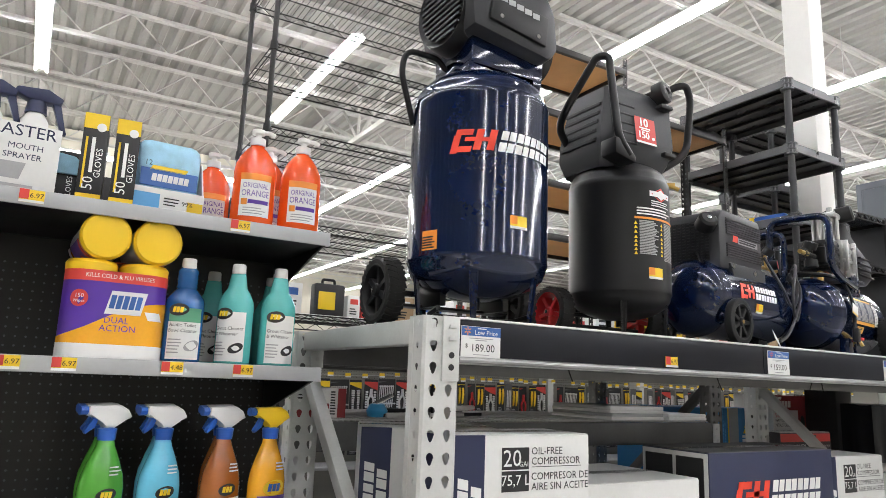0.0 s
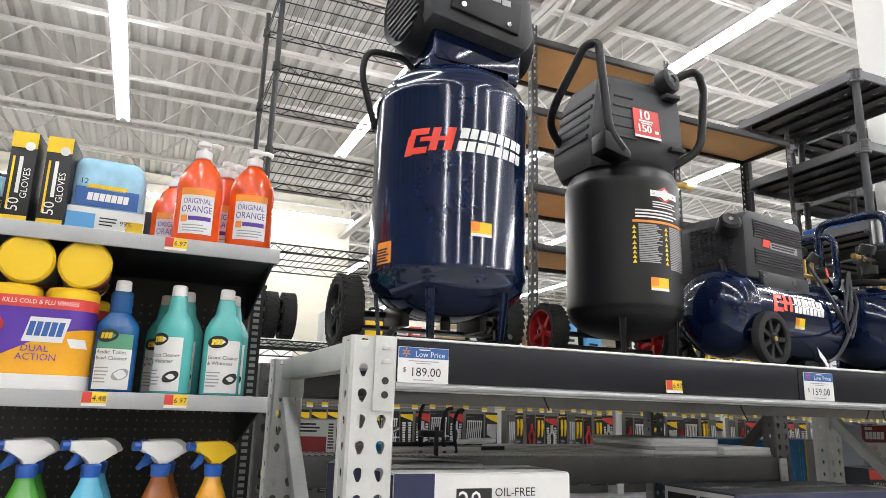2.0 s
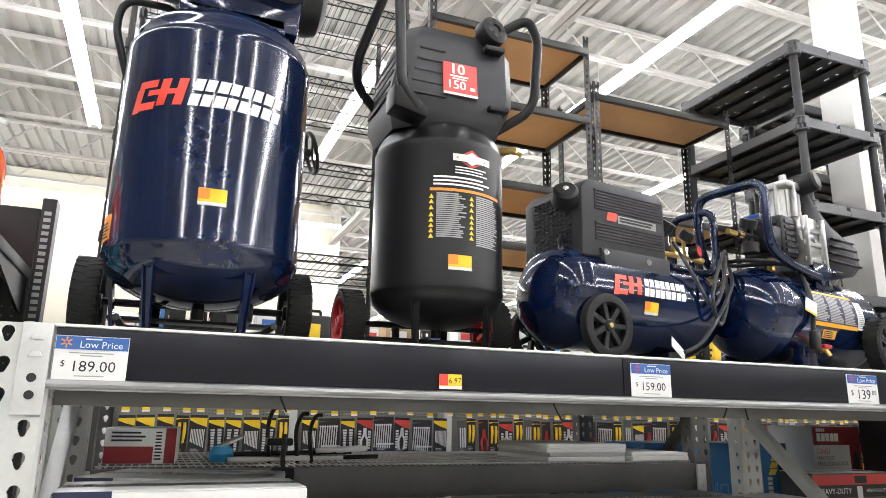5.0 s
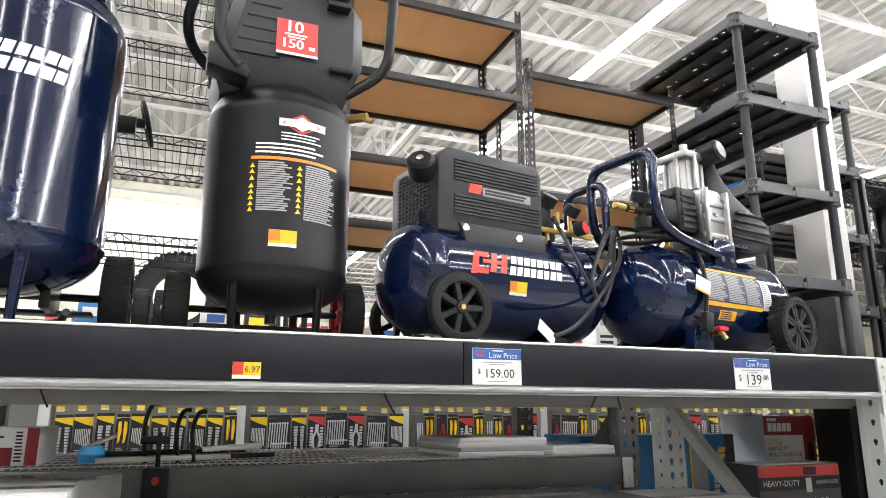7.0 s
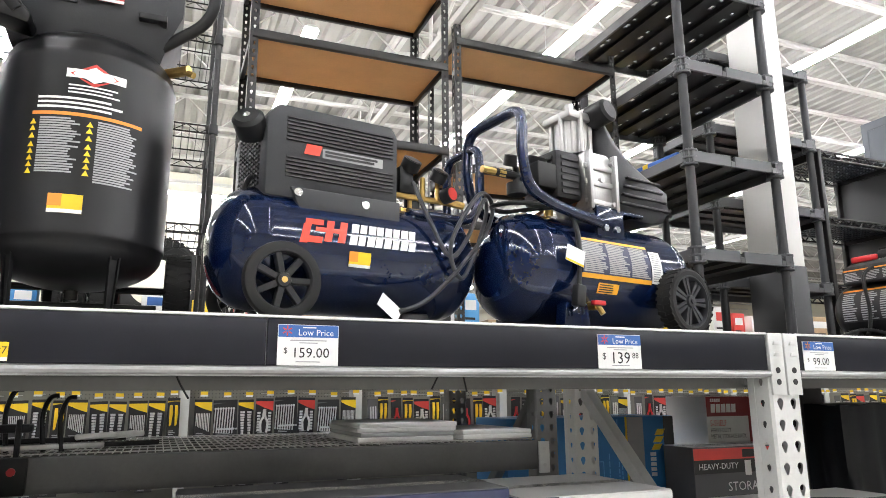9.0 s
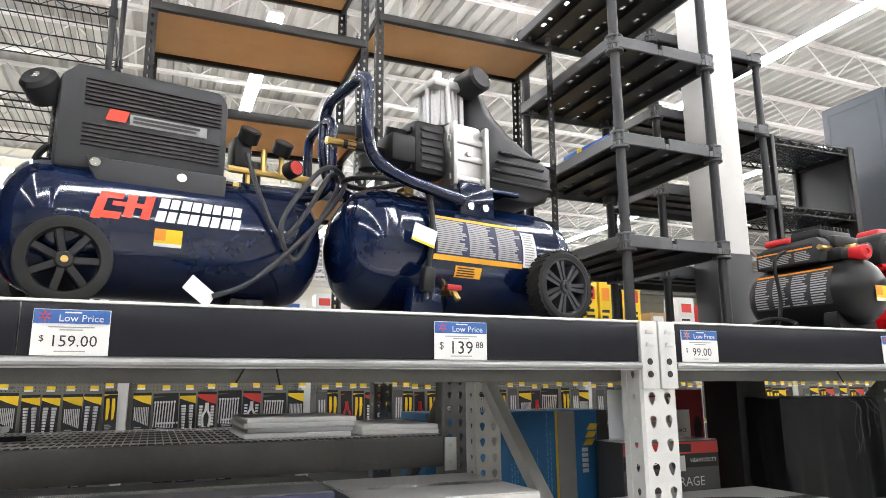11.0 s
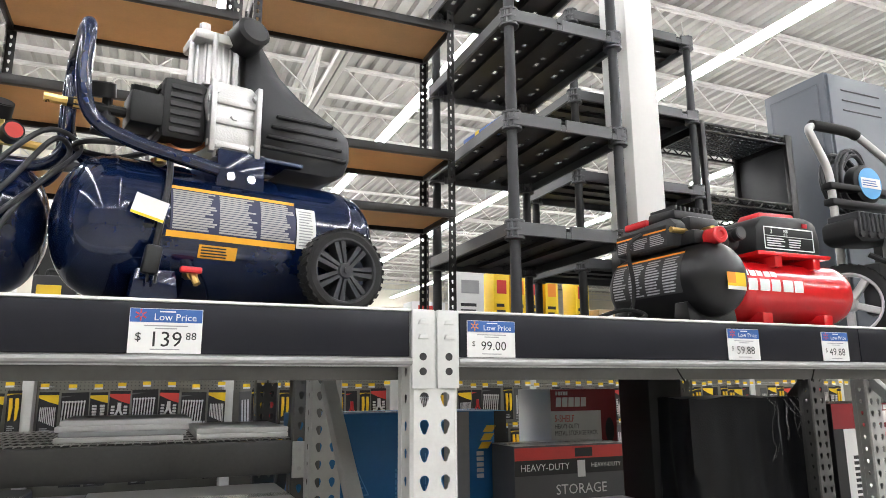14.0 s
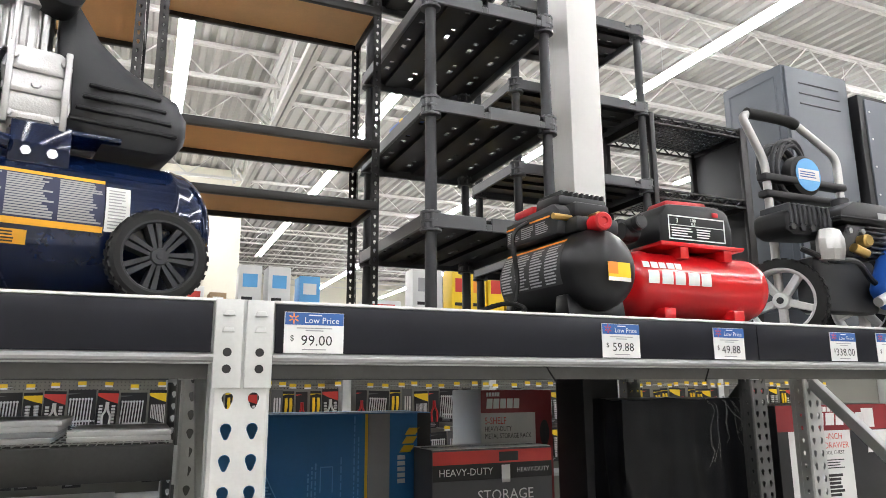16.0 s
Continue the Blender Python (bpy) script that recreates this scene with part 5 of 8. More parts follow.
def shelf_tag(x, y, z, w=0.05, h=0.03, price="6.97"):
    e = thing("clearance_tag", pose(x, y, z), "small yellow, white and red clearance tag", "price tag", "clearance tags")
    part("card", box(B(), 0, w, -0.0012, 0, 0, h, 0.0002, 1), YELLOW, e)
    fl = Wrap("flat", -0.0012)
    bm = B()
    decal(bm, fl, 0, w * 0.38, h * 0.25, h)
    part("red_field", bm, REDPR, e)
    bm = B()
    text(bm, fl, price, w * 0.69, h * 0.55, h * 0.55)
    part("figure_print", bm, INK, e)
    bm = B()
    decal(bm, fl, 0, w, 0, h * 0.2)
    part("white_field", bm, WHITE, e)


shelf_tag(1.632, YF - 0.004, 1.517)


# ---- cleaning aisle shelving ----
GY, GX0, GX1, GB = 1.702, -1.25, 0.742, 2.16
e = thing("shelving_unit", Matrix(), "black steel shop shelving with pegboard back and grey shelf edges", "shelving unit")
part("back_panel", box(B(), GX0, GX1 + 0.0, GB, GB + 0.03, 0, 2.02), SHELFBLK, e, "black perforated back panel")
# solid grey discs paint the light seen through the peg holes
bm = B()
for i in range(44):
    for j in range(30):
        x, z = GX1 - 0.03 - i * 0.0254, 1.0 + j * 0.0254
        if not (1.44 < z < 1.5):
            cyl(bm, (x, GB - 0.0008, z), (x, GB, z), 0.0032, 6)
hole = part("peg_hole", bm, LOCKER, e, "light through peg holes, painted as grey discs", 0)
tagged(hole, kind="stuff")
bm = B()
box(bm, GX1 + 0.004, GX1 + 0.04, GB - 0.01, GB + 0.05, 0, 2.05)
part("end_post", bm, SHELFBLK, e)
bm = B()
for k in range(60):
    z = 0.85 + 0.0195 * k
    box(bm, GX1 + 0.012, GX1 + 0.03, GB - 0.0115, GB - 0.0095, z, z + 0.011)
tagged(part("slot", bm, LIPGREY, e, "row of punched slots", 0), kind="stuff")
for z in (1.078, 1.475, 1.845):
    bm = B()
    box(bm, GX0, GX1, GY + 0.004, GB, z - 0.03, z, 0.002)
    for x in (GX1 - 0.012, GX0):
        prism(bm, [(GY + 0.01, z - 0.03), (GB, z - 0.03), (GB, z - 0.13), (GB - 0.08, z - 0.12)], x, x + 0.006, "yz")
    sh = part("shelf", bm, SHELFBLK, e, "black enamelled shelf")
    part("shelf_edge", box(B(), GX0, GX1 + 0.003, GY - 0.004, GY + 0.004, z - 0.034, z + 0.003, 0.002), LIPGREY, sh, "grey shelf edge")
part("base", box(B(), GX0, GX1, GY, GB, 0, 0.12, 0.003), SHELFBLK, e)
for x, z in ((0.11, 1.446), (0.34, 1.446), (0.51, 1.446), (0.0, 1.446)):
    shelf_tag(x, GY - 0.0045, z, price="4.48" if x == 0.34 else "6.97")
shelf_tag(0.47, GY - 0.0045, 1.816)
shelf_tag(0.0, GY - 0.0045, 1.816)


def bent(prof, m, seg=36, sy=1.0):
    return lathe(B(), prof, m, seg, sy)


def oval_wrap(rx, ry, d=0.0015):
    def f(u, v):
        a = u / rx
        return ((rx + d) * math.sin(a), -(ry + d) * math.cos(a), v)
    return f


def pump_bottle(x, y, z, turn):
    e = thing("hand_cleaner_bottle", pose(x + 0.015, y, z, 0, 0, turn) @ Matrix.Diagonal((1, 1, 1.08, 1)), "orange plastic pump bottle of hand cleaner with white pump", "bottle", "hand cleaner bottles")
    part("bottle", bent([(0.002, 0), (0.05, 0), (0.057, 0.006), (0.058, 0.03), (0.056, 0.1), (0.057, 0.142), (0.054, 0.162), (0.043, 0.185), (0.028, 0.204), (0.019, 0.212), (0.018, 0.222), (0.002, 0.222)], None, 36, 0.72), ORANGEJ, e)
    bm = B()
    f, g = oval_wrap(0.057, 0.0415, 0.002), oval_wrap(0.057, 0.0415, 0.003)
    decal(bm, f, -0.042, 0.042, 0.022, 0.132, 8, 1)
    lab = part("label", bm, WHITE, e, "white and orange label")
    bm = B()
    decal(bm, g, -0.042, 0.042, 0.115, 0.132, 8, 1)
    decal(bm, g, -0.036, -0.02, 0.05, 0.066, 2, 1)
    tagged(part("orange_field", bm, ORANGEPR, lab), kind="stuff")
    bm = B()
    text(bm, g, "ORIGINAL", 0, 0.1, 0.019, squeeze=0.78)
    text(bm, g, "ORANGE", 0, 0.08, 0.023, squeeze=0.78)
    decal(bm, g, -0.018, 0.036, 0.054, 0.064, 6, 1)
    part("lettering", bm, PURPLE, lab)
    bm = B()
    bars(bm, g, -0.03, 0.034, 0.026, 0.046, 3, rng, 0.35, 6)
    part("small_print", bm, GREYPR, lab)
    bm = B()
    lathe(bm, [(0.002, 0.215), (0.021, 0.215), (0.021, 0.234), (0.009, 0.238), (0.008, 0.246), (0.018, 0.248), (0.018, 0.258), (0.002, 0.26)], None, 24)
    tube(bm, [(0, 0, 0.253), (0.03, -0.004, 0.254), (0.045, -0.006, 0.248)], 0.006, 8)
    part("pump", bm, WHITEPL, e, "white pump top")


for x, y, t in ((0.525, 1.77, -8), (0.655, 1.765, -6), (0.47, 2.06, -5), (0.6, 1.9, 4)):
    pump_bottle(x, y, 1.846, t)


def cloth_pack():
    e = thing("cleaning_cloth_pack", pose(0.325, 1.8, 1.846, 0, 0, 4), "light blue microfibre cloths in a printed display tray", "cleaning cloths")
    bm = B()
    box(bm, -0.087, 0.092, 0.0, 0.16, 0, 0.045, 0.002)
    prism(bm, [(0.0, 0.045), (0.16, 0.045), (0.16, 0.19), (0.04, 0.17), (0.0, 0.07)], 0.088, 0.092, "yz")
    prism(bm, [(0.0, 0.045), (0.16, 0.045), (0.16, 0.19), (0.04, 0.17), (0.0, 0.07)], -0.087, -0.083, "yz")
    part("tray", bm, CARDW, e, "white cardboard tray")
    part("front_card", box(B(), -0.087, 0.092, -0.003, 0.0, 0, 0.075, 0.0005, 1), WHITE, e)
    bm = B()
    box(bm, -0.082, 0.083, 0.006, 0.13, 0.045, 0.212, 0.03, 3)
    part("cloth_bag", bm, CLOTH, e, "bagged light blue cloths")
    fl = Wrap("flat", 0.0045)
    bm = B()
    decal(bm, fl, -0.072, 0.072, 0.08, 0.128)
    part("blue_band", bm, BLUEPR, e)
    bm = B()
    slant_word(bm, fl.over, -0.045, 0.095, 0.02, 7, 0.1, 0.15, 0.68)
    part("white_script", bm, WHITE, e)
    bm = B()
    text(bm, fl, "12", -0.055, 0.142, 0.02)
    part("count_figure", bm, NAVYPR, e)
    bm = B()
    decal(bm, fl, -0.05, 0.04, 0.125, 0.137, 1, 1, 0.006)
    part("yellow_flash", bm, YELLOW, e)
    fl2 = Wrap("flat", -0.0035)
    bm = B()
    decal(bm, fl2, -0.085, -0.02, 0.01, 0.06)
    part("blue_panel", bm, SKYPR, e)
    bm = B()
    decal(bm, fl2, -0.018, 0.09, 0.004, 0.02, 1, 1)
    decal(bm, fl2, 0.05, 0.09, 0.02, 0.05)
    part("yellow_panel", bm, YELLOW, e)
    bm = B()
    text(bm, fl2.over, "99%", 0.05, 0.042, 0.017)
    bars(bm, fl2.over, -0.01, 0.03, 0.03, 0.055, 3, rng, 0.4)
    part("lettering", bm, INK, e)


cloth_pack()


def glove_box(x, y, turn):
    e = thing("glove_box", pose(x, y, 1.846, 0, 0, turn), "tall black and yellow carton of fifty work gloves", "glove box", "glove boxes")
    part("carton", box(B(), -0.028, 0.028, 0, 0.12, 0, 0.232, 0.0015), INK, e)
    fl = Wrap("flat", 0.0)
    bm = B()
    decal(bm, fl, -0.0275, 0.0275, 0.192, 0.2315)
    decal(bm, fl, -0.0275, 0.0275, 0.001, 0.026)
    tagged(part("yellow_field", bm, YELLOW, e), kind="stuff")
    bm = B()
    box(bm, -0.0285, -0.0279, 0.001, 0.119, 0.192, 0.2315)
    box(bm, -0.0285, -0.0279, 0.001, 0.119, 0.001, 0.026)
    part("yellow_side", bm, YELLOW, e)
    bm = B()
    cyl(bm, (0.012, -0.0012, 0.197), (0.012, -0.002, 0.197), 0.011, 16)
    part("size_disc", bm, WHITE, e)
    bm = B()
    text(bm, fl.over, "50", -0.004, 0.052, 0.034, turn=90)
    text(bm, fl.over, "GLOVES", 0.014, 0.105, 0.021, turn=90)
    decal(bm, fl, -0.006, 0.002, 0.08, 0.17)
    part("white_lettering", bm, WHITE, e)
    bm = B()
    decal(bm, fl, -0.02, -0.015, 0.04, 0.17)
    part("yellow_line", bm, YELLOW, e)


glove_box(0.138, 1.765, -5)
glove_box(0.212, 1.765, -5)


def sprayer_box():
    e = thing("pump_sprayer_carton", pose(-0.03, 1.78, 1.846, 0, 0, 3), "white display carton of pump sprayers with navy trigger heads", "sprayer carton")
    part("carton", box(B(), -0.12, 0.095, -0.04, 0.14, 0, 0.165, 0.002), CARDW, e)
    fl = Wrap("flat", -0.04)
    bm = B()
    text(bm, fl, "BLASTER", 0.085, 0.145, 0.04, "RIGHT")
    text(bm, fl, "MOUTH", 0.06, 0.108, 0.02, "RIGHT")
    text(bm, fl, "PUT SPRAYER", 0.06, 0.085, 0.02, "RIGHT")
    part("lettering", bm, NAVYPR, e)
    bm = B()
    decal(bm, fl, -0.03, 0.02, 0.03, 0.07, 1, 1, 0.01)
    decal(bm, fl, -0.06, 0.05, 0.01, 0.018)
    part("grey_print", bm, GREYPR, e)
    for x in (-0.06, 0.035):
        bm = B()
        lathe(bm, [(0.002, 0.165), (0.03, 0.165), (0.03, 0.185), (0.018, 0.205), (0.014, 0.22), (0.002, 0.22)], pose(x, 0.0, 0), 20)
        part("neck", bm, WHITEPL, e)
        bm = B()
        lathe(bm, [(0.002, 0.205), (0.024, 0.205), (0.02, 0.235), (0.002, 0.24)], pose(x, 0.0, 0), 20)
        prism(bm, [(x - 0.02, 0.235), (x + 0.05, 0.235), (x + 0.055, 0.25), (x + 0.02, 0.268), (x - 0.045, 0.262), (x - 0.05, 0.25)], -0.018, 0.018, "xz", 0.004)
        prism(bm, [(x + 0.03, 0.24), (x + 0.05, 0.24), (x + 0.062, 0.19), (x + 0.07, 0.165), (x + 0.058, 0.165), (x + 0.045, 0.2)], -0.01, 0.01, "xz", 0.003)
        part("trigger_head", bm, NAVYPR, e, "navy trigger sprayer head")


sprayer_box()


def glove_pack(x, y):
    e = thing("glove_pack", pose(x, y, 1.846, -6), "bagged work glove with a blue palm on a dark card", "glove pack")
    part("card", box(B(), -0.035, 0.035, 0, 0.02, 0, 0.15, 0.003), INK, e)
    bm = B()
    prism(bm, [(-0.03, 0.085), (0.03, 0.085), (0.034, 0.12), (0.02, 0.135), (-0.02, 0.14), (-0.032, 0.12)], -0.012, 0.0, "xz", 0.005)
    part("glove", bm, CLOTH, e)
    fl = Wrap("flat", -0.001)
    bm = B()
    text(bm, fl, "GLOVES", 0.012, 0.05, 0.018, turn=90)
    part("lettering", bm, WHITE, e)
    bm = B()
    decal(bm, fl, -0.03, -0.024, 0.005, 0.08)
    part("yellow_line", bm, YELLOW, e)


glove_pack(0.085, 1.84)


def wipes_pack(m, upright=True):
    """two canisters of wipes in one printed shrink sleeve"""
    e = thing("wipes_twin_pack", m, "shrink-wrapped twin pack of disinfectant wipes with yellow lids", "wipes pack", "wipes packs")
    for x in (-0.059, 0.059):
        bm = B()
        lathe(bm, [(0.002, 0.0), (0.05, 0.0), (0.055, 0.006), (0.055, 0.205), (0.002, 0.205)], pose(x, 0, 0), 32)
        can = part("canister", bm, WHITEPL, e)
        bm = B()
        lathe(bm, [(0.053, 0.2), (0.057, 0.205), (0.0575, 0.224), (0.052, 0.232), (0.02, 0.234), (0.002, 0.234)], pose(x, 0, 0), 40)
        part("lid", bm, LIDYEL, can, "round yellow lid")
    def sleeve(d):
        def f(u, v):
            r = 0.057 + d
            if u < -0.059:
                a = (-0.059 - u) / r
                return (-0.059 - r * math.sin(a), -r * math.cos(a), v)
            if u > 0.059:
                a = (u - 0.059) / r
                return (0.059 + r * math.sin(a), -r * math.cos(a), v)
            return (u, -r, v)
        return f
    s0, s1, s2 = sleeve(0.0008), sleeve(0.0014), sleeve(0.002)
    bm = B()
    decal(bm, s0, -0.14, 0.14, 0.02, 0.205, 20, 1)
    sl = part("sleeve", bm, PURPLE, e, "purple and orange printed sleeve")
    bm = B()
    g = []
    n = 20
    for i in range(n + 1):
        u = -0.14 + 0.28 * i / n
        top = 0.038 + 0.105 / (1 + math.exp(-(u + 0.035) * 22))
        g.append((bm.verts.new(s1(u, 0.02)), bm.verts.new(s1(u, top))))
    for a, b in zip(g, g[1:]):
        bm.faces.new((a[0], b[0], b[1], a[1]))
    part("orange_field", bm, AMBERJ, sl)
    bm = B()
    decal(bm, s1, -0.14, 0.14, 0.18, 0.206, 20, 1)
    part("red_band", bm, REDPR, sl)
    bm = B()
    decal(bm, s2, -0.14, 0.14, 0.0, 0.034, 20, 1)
    text(bm, s2, "KILLS COLD & FLU VIRUSES", 0, 0.193, 0.014, squeeze=0.9)
    tagged(part("white_print", bm, WHITE, sl), kind="stuff")
    bm = B()
    decal(bm, s2, -0.028, 0.052, 0.105, 0.16, 6, 1, 0.012)
    wp = part("white_panel", bm, WHITE, sl)
    s3 = sleeve(0.0026)
    bm = B()
    slant_word(bm, s3, -0.02, 0.118, 0.032, 5, 0.15, 0.2, 0.45)
    part("blue_script", bm, BLUEPR, wp)
    bm = B()
    text(bm, s2, "DUAL", 0.0, 0.09, 0.021)
    text(bm, s2, "ACTION", 0.005, 0.071, 0.021)
    part("lettering", bm, PURPLE, sl)
    bm = B()
    m2 = [bm.verts.new(s2(-0.085 + 0.02 * math.cos(a), 0.138 + 0.02 * math.sin(a))) for a in [math.pi * k / 10 for k in range(20)]]
    bm.faces.new(m2)
    part("red_disc", bm, REDPR, sl)
    bm = B()
    text(bm, s3, "150", -0.085, 0.143, 0.014)
    text(bm, s3, "Wipes", -0.085, 0.131, 0.01)
    part("disc_lettering", bm, WHITE, sl)
    bm = B()
    decal(bm, s2, 0.07, 0.11, 0.095, 0.115, 4, 1, -0.01)
    part("wipe_picture", bm, WHITE, sl)
    return e


wipes_pack(pose(0.228, 1.772, 1.476, 0, 0, 3))
wipes_pack(pose(0.235, 1.945, 1.766, 90, 0, 3))
wipes_pack(pose(0.245, 1.95, 1.476, 0, 0, 0))


def cleaner_bottle(x, y, z, body, band, words, turn=0, picture=True):
    e = thing("cleaner_bottle", pose(x, y, z, 0, 0, turn), {"t": "teal plastic bottle of grout cleaner with white cap", "b": "dark blue plastic bottle of bowl cleaner with white cap"}[band], "bottle", "cleaner bottles")
    neck = [(0.045, 0.165), (0.036, 0.185), (0.026, 0.2), (0.022, 0.225), (0.019, 0.24), (0.002, 0.24)]
    if band == "b":
        neck = [(0.045, 0.16), (0.03, 0.18)] + [(0.024 + 0.0015 * (k % 2), 0.186 + 0.006 * k) for k in range(9)] + [(0.018, 0.242), (0.002, 0.242)]
    part("bottle", bent([(0.002, 0), (0.042, 0), (0.047, 0.005), (0.047, 0.15)] + neck, None, 36, 0.75), body, e)
    bm = B()
    lathe(bm, [(0.018, 0.238), (0.0185, 0.24), (0.0175, 0.262), (0.015, 0.265), (0.002, 0.265)], None, 24)
    part("cap", bm, WHITEPL, e, "white screw cap")
    f, g = oval_wrap(0.047, 0.0353, 0.0012), oval_wrap(0.047, 0.0353, 0.002)
    bm = B()
    decal(bm, f, -0.042, 0.042, 0.008, 0.135, 10, 1)
    lab = part("label", bm, WHITE if band == "t" else GREENPR, e, "printed front label")
    if band == "b":
        bm = B()
        decal(bm, g, -0.042, 0.042, 0.008, 0.1, 10, 1)
        part("white_field", bm, WHITE, lab)
    h = oval_wrap(0.047, 0.0353, 0.0028)
    bm = B()
    oval = [bm.verts.new(h(-0.018 + 0.024 * math.cos(a) - 0.004 * math.sin(a), 0.13 + 0.015 * math.sin(a) + 0.004 * math.cos(a))) for a in [math.pi * k / 10 for k in range(20)]]
    bm.faces.new(oval)
    bd = part("oval_badge", bm, INK, lab, "black and yellow oval badge")
    k2 = oval_wrap(0.047, 0.0353, 0.0034)
    bm = B()
    slant_word(bm, k2, -0.032, 0.123, 0.014, 3, 0.15, 0.2, 0.62)
    part("yellow_letters", bm, YELLOW, bd)
    bm = B()
    for i, wd in enumerate(words):
        text(bm, h, wd, -0.038, 0.092 - 0.014 * i, 0.0125, "LEFT")
    part("lettering", bm, INK, lab)
    bm = B()
    bars(bm, h, -0.038, -0.005, 0.02, 0.06, 5, rng, 0.35, 4)
    part("small_print", bm, GREYPR, lab)
    if picture:
        bm = B()
        ov = [bm.verts.new(h(0.02 + 0.019 * math.cos(a), 0.042 + 0.013 * math.sin(a) + 0.005 * math.cos(a))) for a in [math.pi * k / 8 for k in range(16)]]
        bm.faces.new(ov)
        part("picture_oval", bm, INK if band == "t" else GREYPR, lab)


cleaner_bottle(0.392, 1.765, 1.476, BLUEJ, "b", ("Acidic Toilet", "Bowl Cleaner"), -4)
for x, y, t in ((0.52, 1.765, -34), (0.634, 1.762, 2), (0.545, 1.86, -20), (0.66, 1.86, -4), (0.5, 1.96, -15), (0.67, 1.96, 3)):
    cleaner_bottle(x, y, 1.476, TEALJ, "t", ("Grout Cleaner", "& Whitener"), t)


def spray_bottle(x, y, body, colour, head=WHITEPL, big=False):
    e = thing("spray_bottle", pose(x, y, 1.079, 0, 0, 18) @ Matrix.Diagonal((1.04, 1.08, 1, 1)), colour + " trigger spray bottle of household cleaner", "spray bottle", "spray bottles")
    part("bottle", bent([(0.002, 0), (0.045, 0), (0.05, 0.006), (0.05, 0.1), (0.046, 0.13), (0.034, 0.165), (0.022, 0.195), (0.017, 0.215), (0.002, 0.215)], None, 36, 0.66), body, e)
    bm = B()
    lathe(bm, [(0.002, 0.21), (0.019, 0.21), (0.021, 0.236), (0.012, 0.24), (0.002, 0.24)], None, 20)
    part("collar", bm, BLUEPL, e, "blue screw collar")
    bm = B()
    prism(bm, [(-0.05, 0.268), (-0.05, 0.29), (0.02, 0.292), (0.04, 0.28), (0.05, 0.262), (0.018, 0.25), (0.013, 0.238), (-0.012, 0.238), (-0.016, 0.255)], -0.014, 0.014, "xz", 0.004)
    part("spray_head", bm, head, e)
    bm = B()
    prism(bm, [(-0.035, 0.266), (-0.022, 0.266), (-0.03, 0.24), (-0.05, 0.225), (-0.054, 0.232), (-0.042, 0.245)], -0.006, 0.006, "xz", 0.002)
    cyl(bm, (-0.05, 0, 0.279), (-0.066, 0, 0.279), 0.011, 8)
    part("trigger", bm, BLUEPL, e)
    f, g, h = (oval_wrap(0.05, 0.033, d) for d in (0.0015, 0.0022, 0.003))
    bm = B()
    s = 0.03 if big else 0.022
    oval = [bm.verts.new(f(s * math.cos(a) - 0.005 * math.sin(a), 0.09 + s * 0.62 * math.sin(a) + 0.005 * math.cos(a))) for a in [math.pi * k / 10 for k in range(20)]]
    bm.faces.new(oval)
    bd = part("oval_badge", bm, YELLOW if big else INK, e, "oval badge")
    bm = B()
    slant_word(bm, g, -s * 0.62, 0.09 - s * 0.3, s * 0.62, 3, 0.15, 0.15, 0.62)
    part("letters", bm, BLUEPR if big else YELLOW, bd)
    bm = B()
    decal(bm, f, -0.045, 0.045, 0.01, 0.07, 8, 1)
    part("label", bm, PURPLE if big else WHITE, e)
    bm = B()
    bars(bm, f, 0.0, 0.03, 0.13, 0.155, 3, rng, 0.4, 3)
    part("side_print", bm, WHITE, e)


for x, body, col, hd, big in ((0.226, GREENJ, "bright green", WHITEPL, False), (0.349, LBLUEJ, "light blue", WHITEPL, False), (0.49, BROWNJ, "amber brown", WHITEPL, False), (0.605, AMBERJ, "yellow", LIDYEL, True)):
    for y in ((1.77,) if big else (1.77, 1.87)):
        spray_bottle(x * 1.04 + 0.012 + (x - 0.02) * (y - 1.77) / 1.77 - (y - 1.77) * 0.1, y, body, col, hd, big)


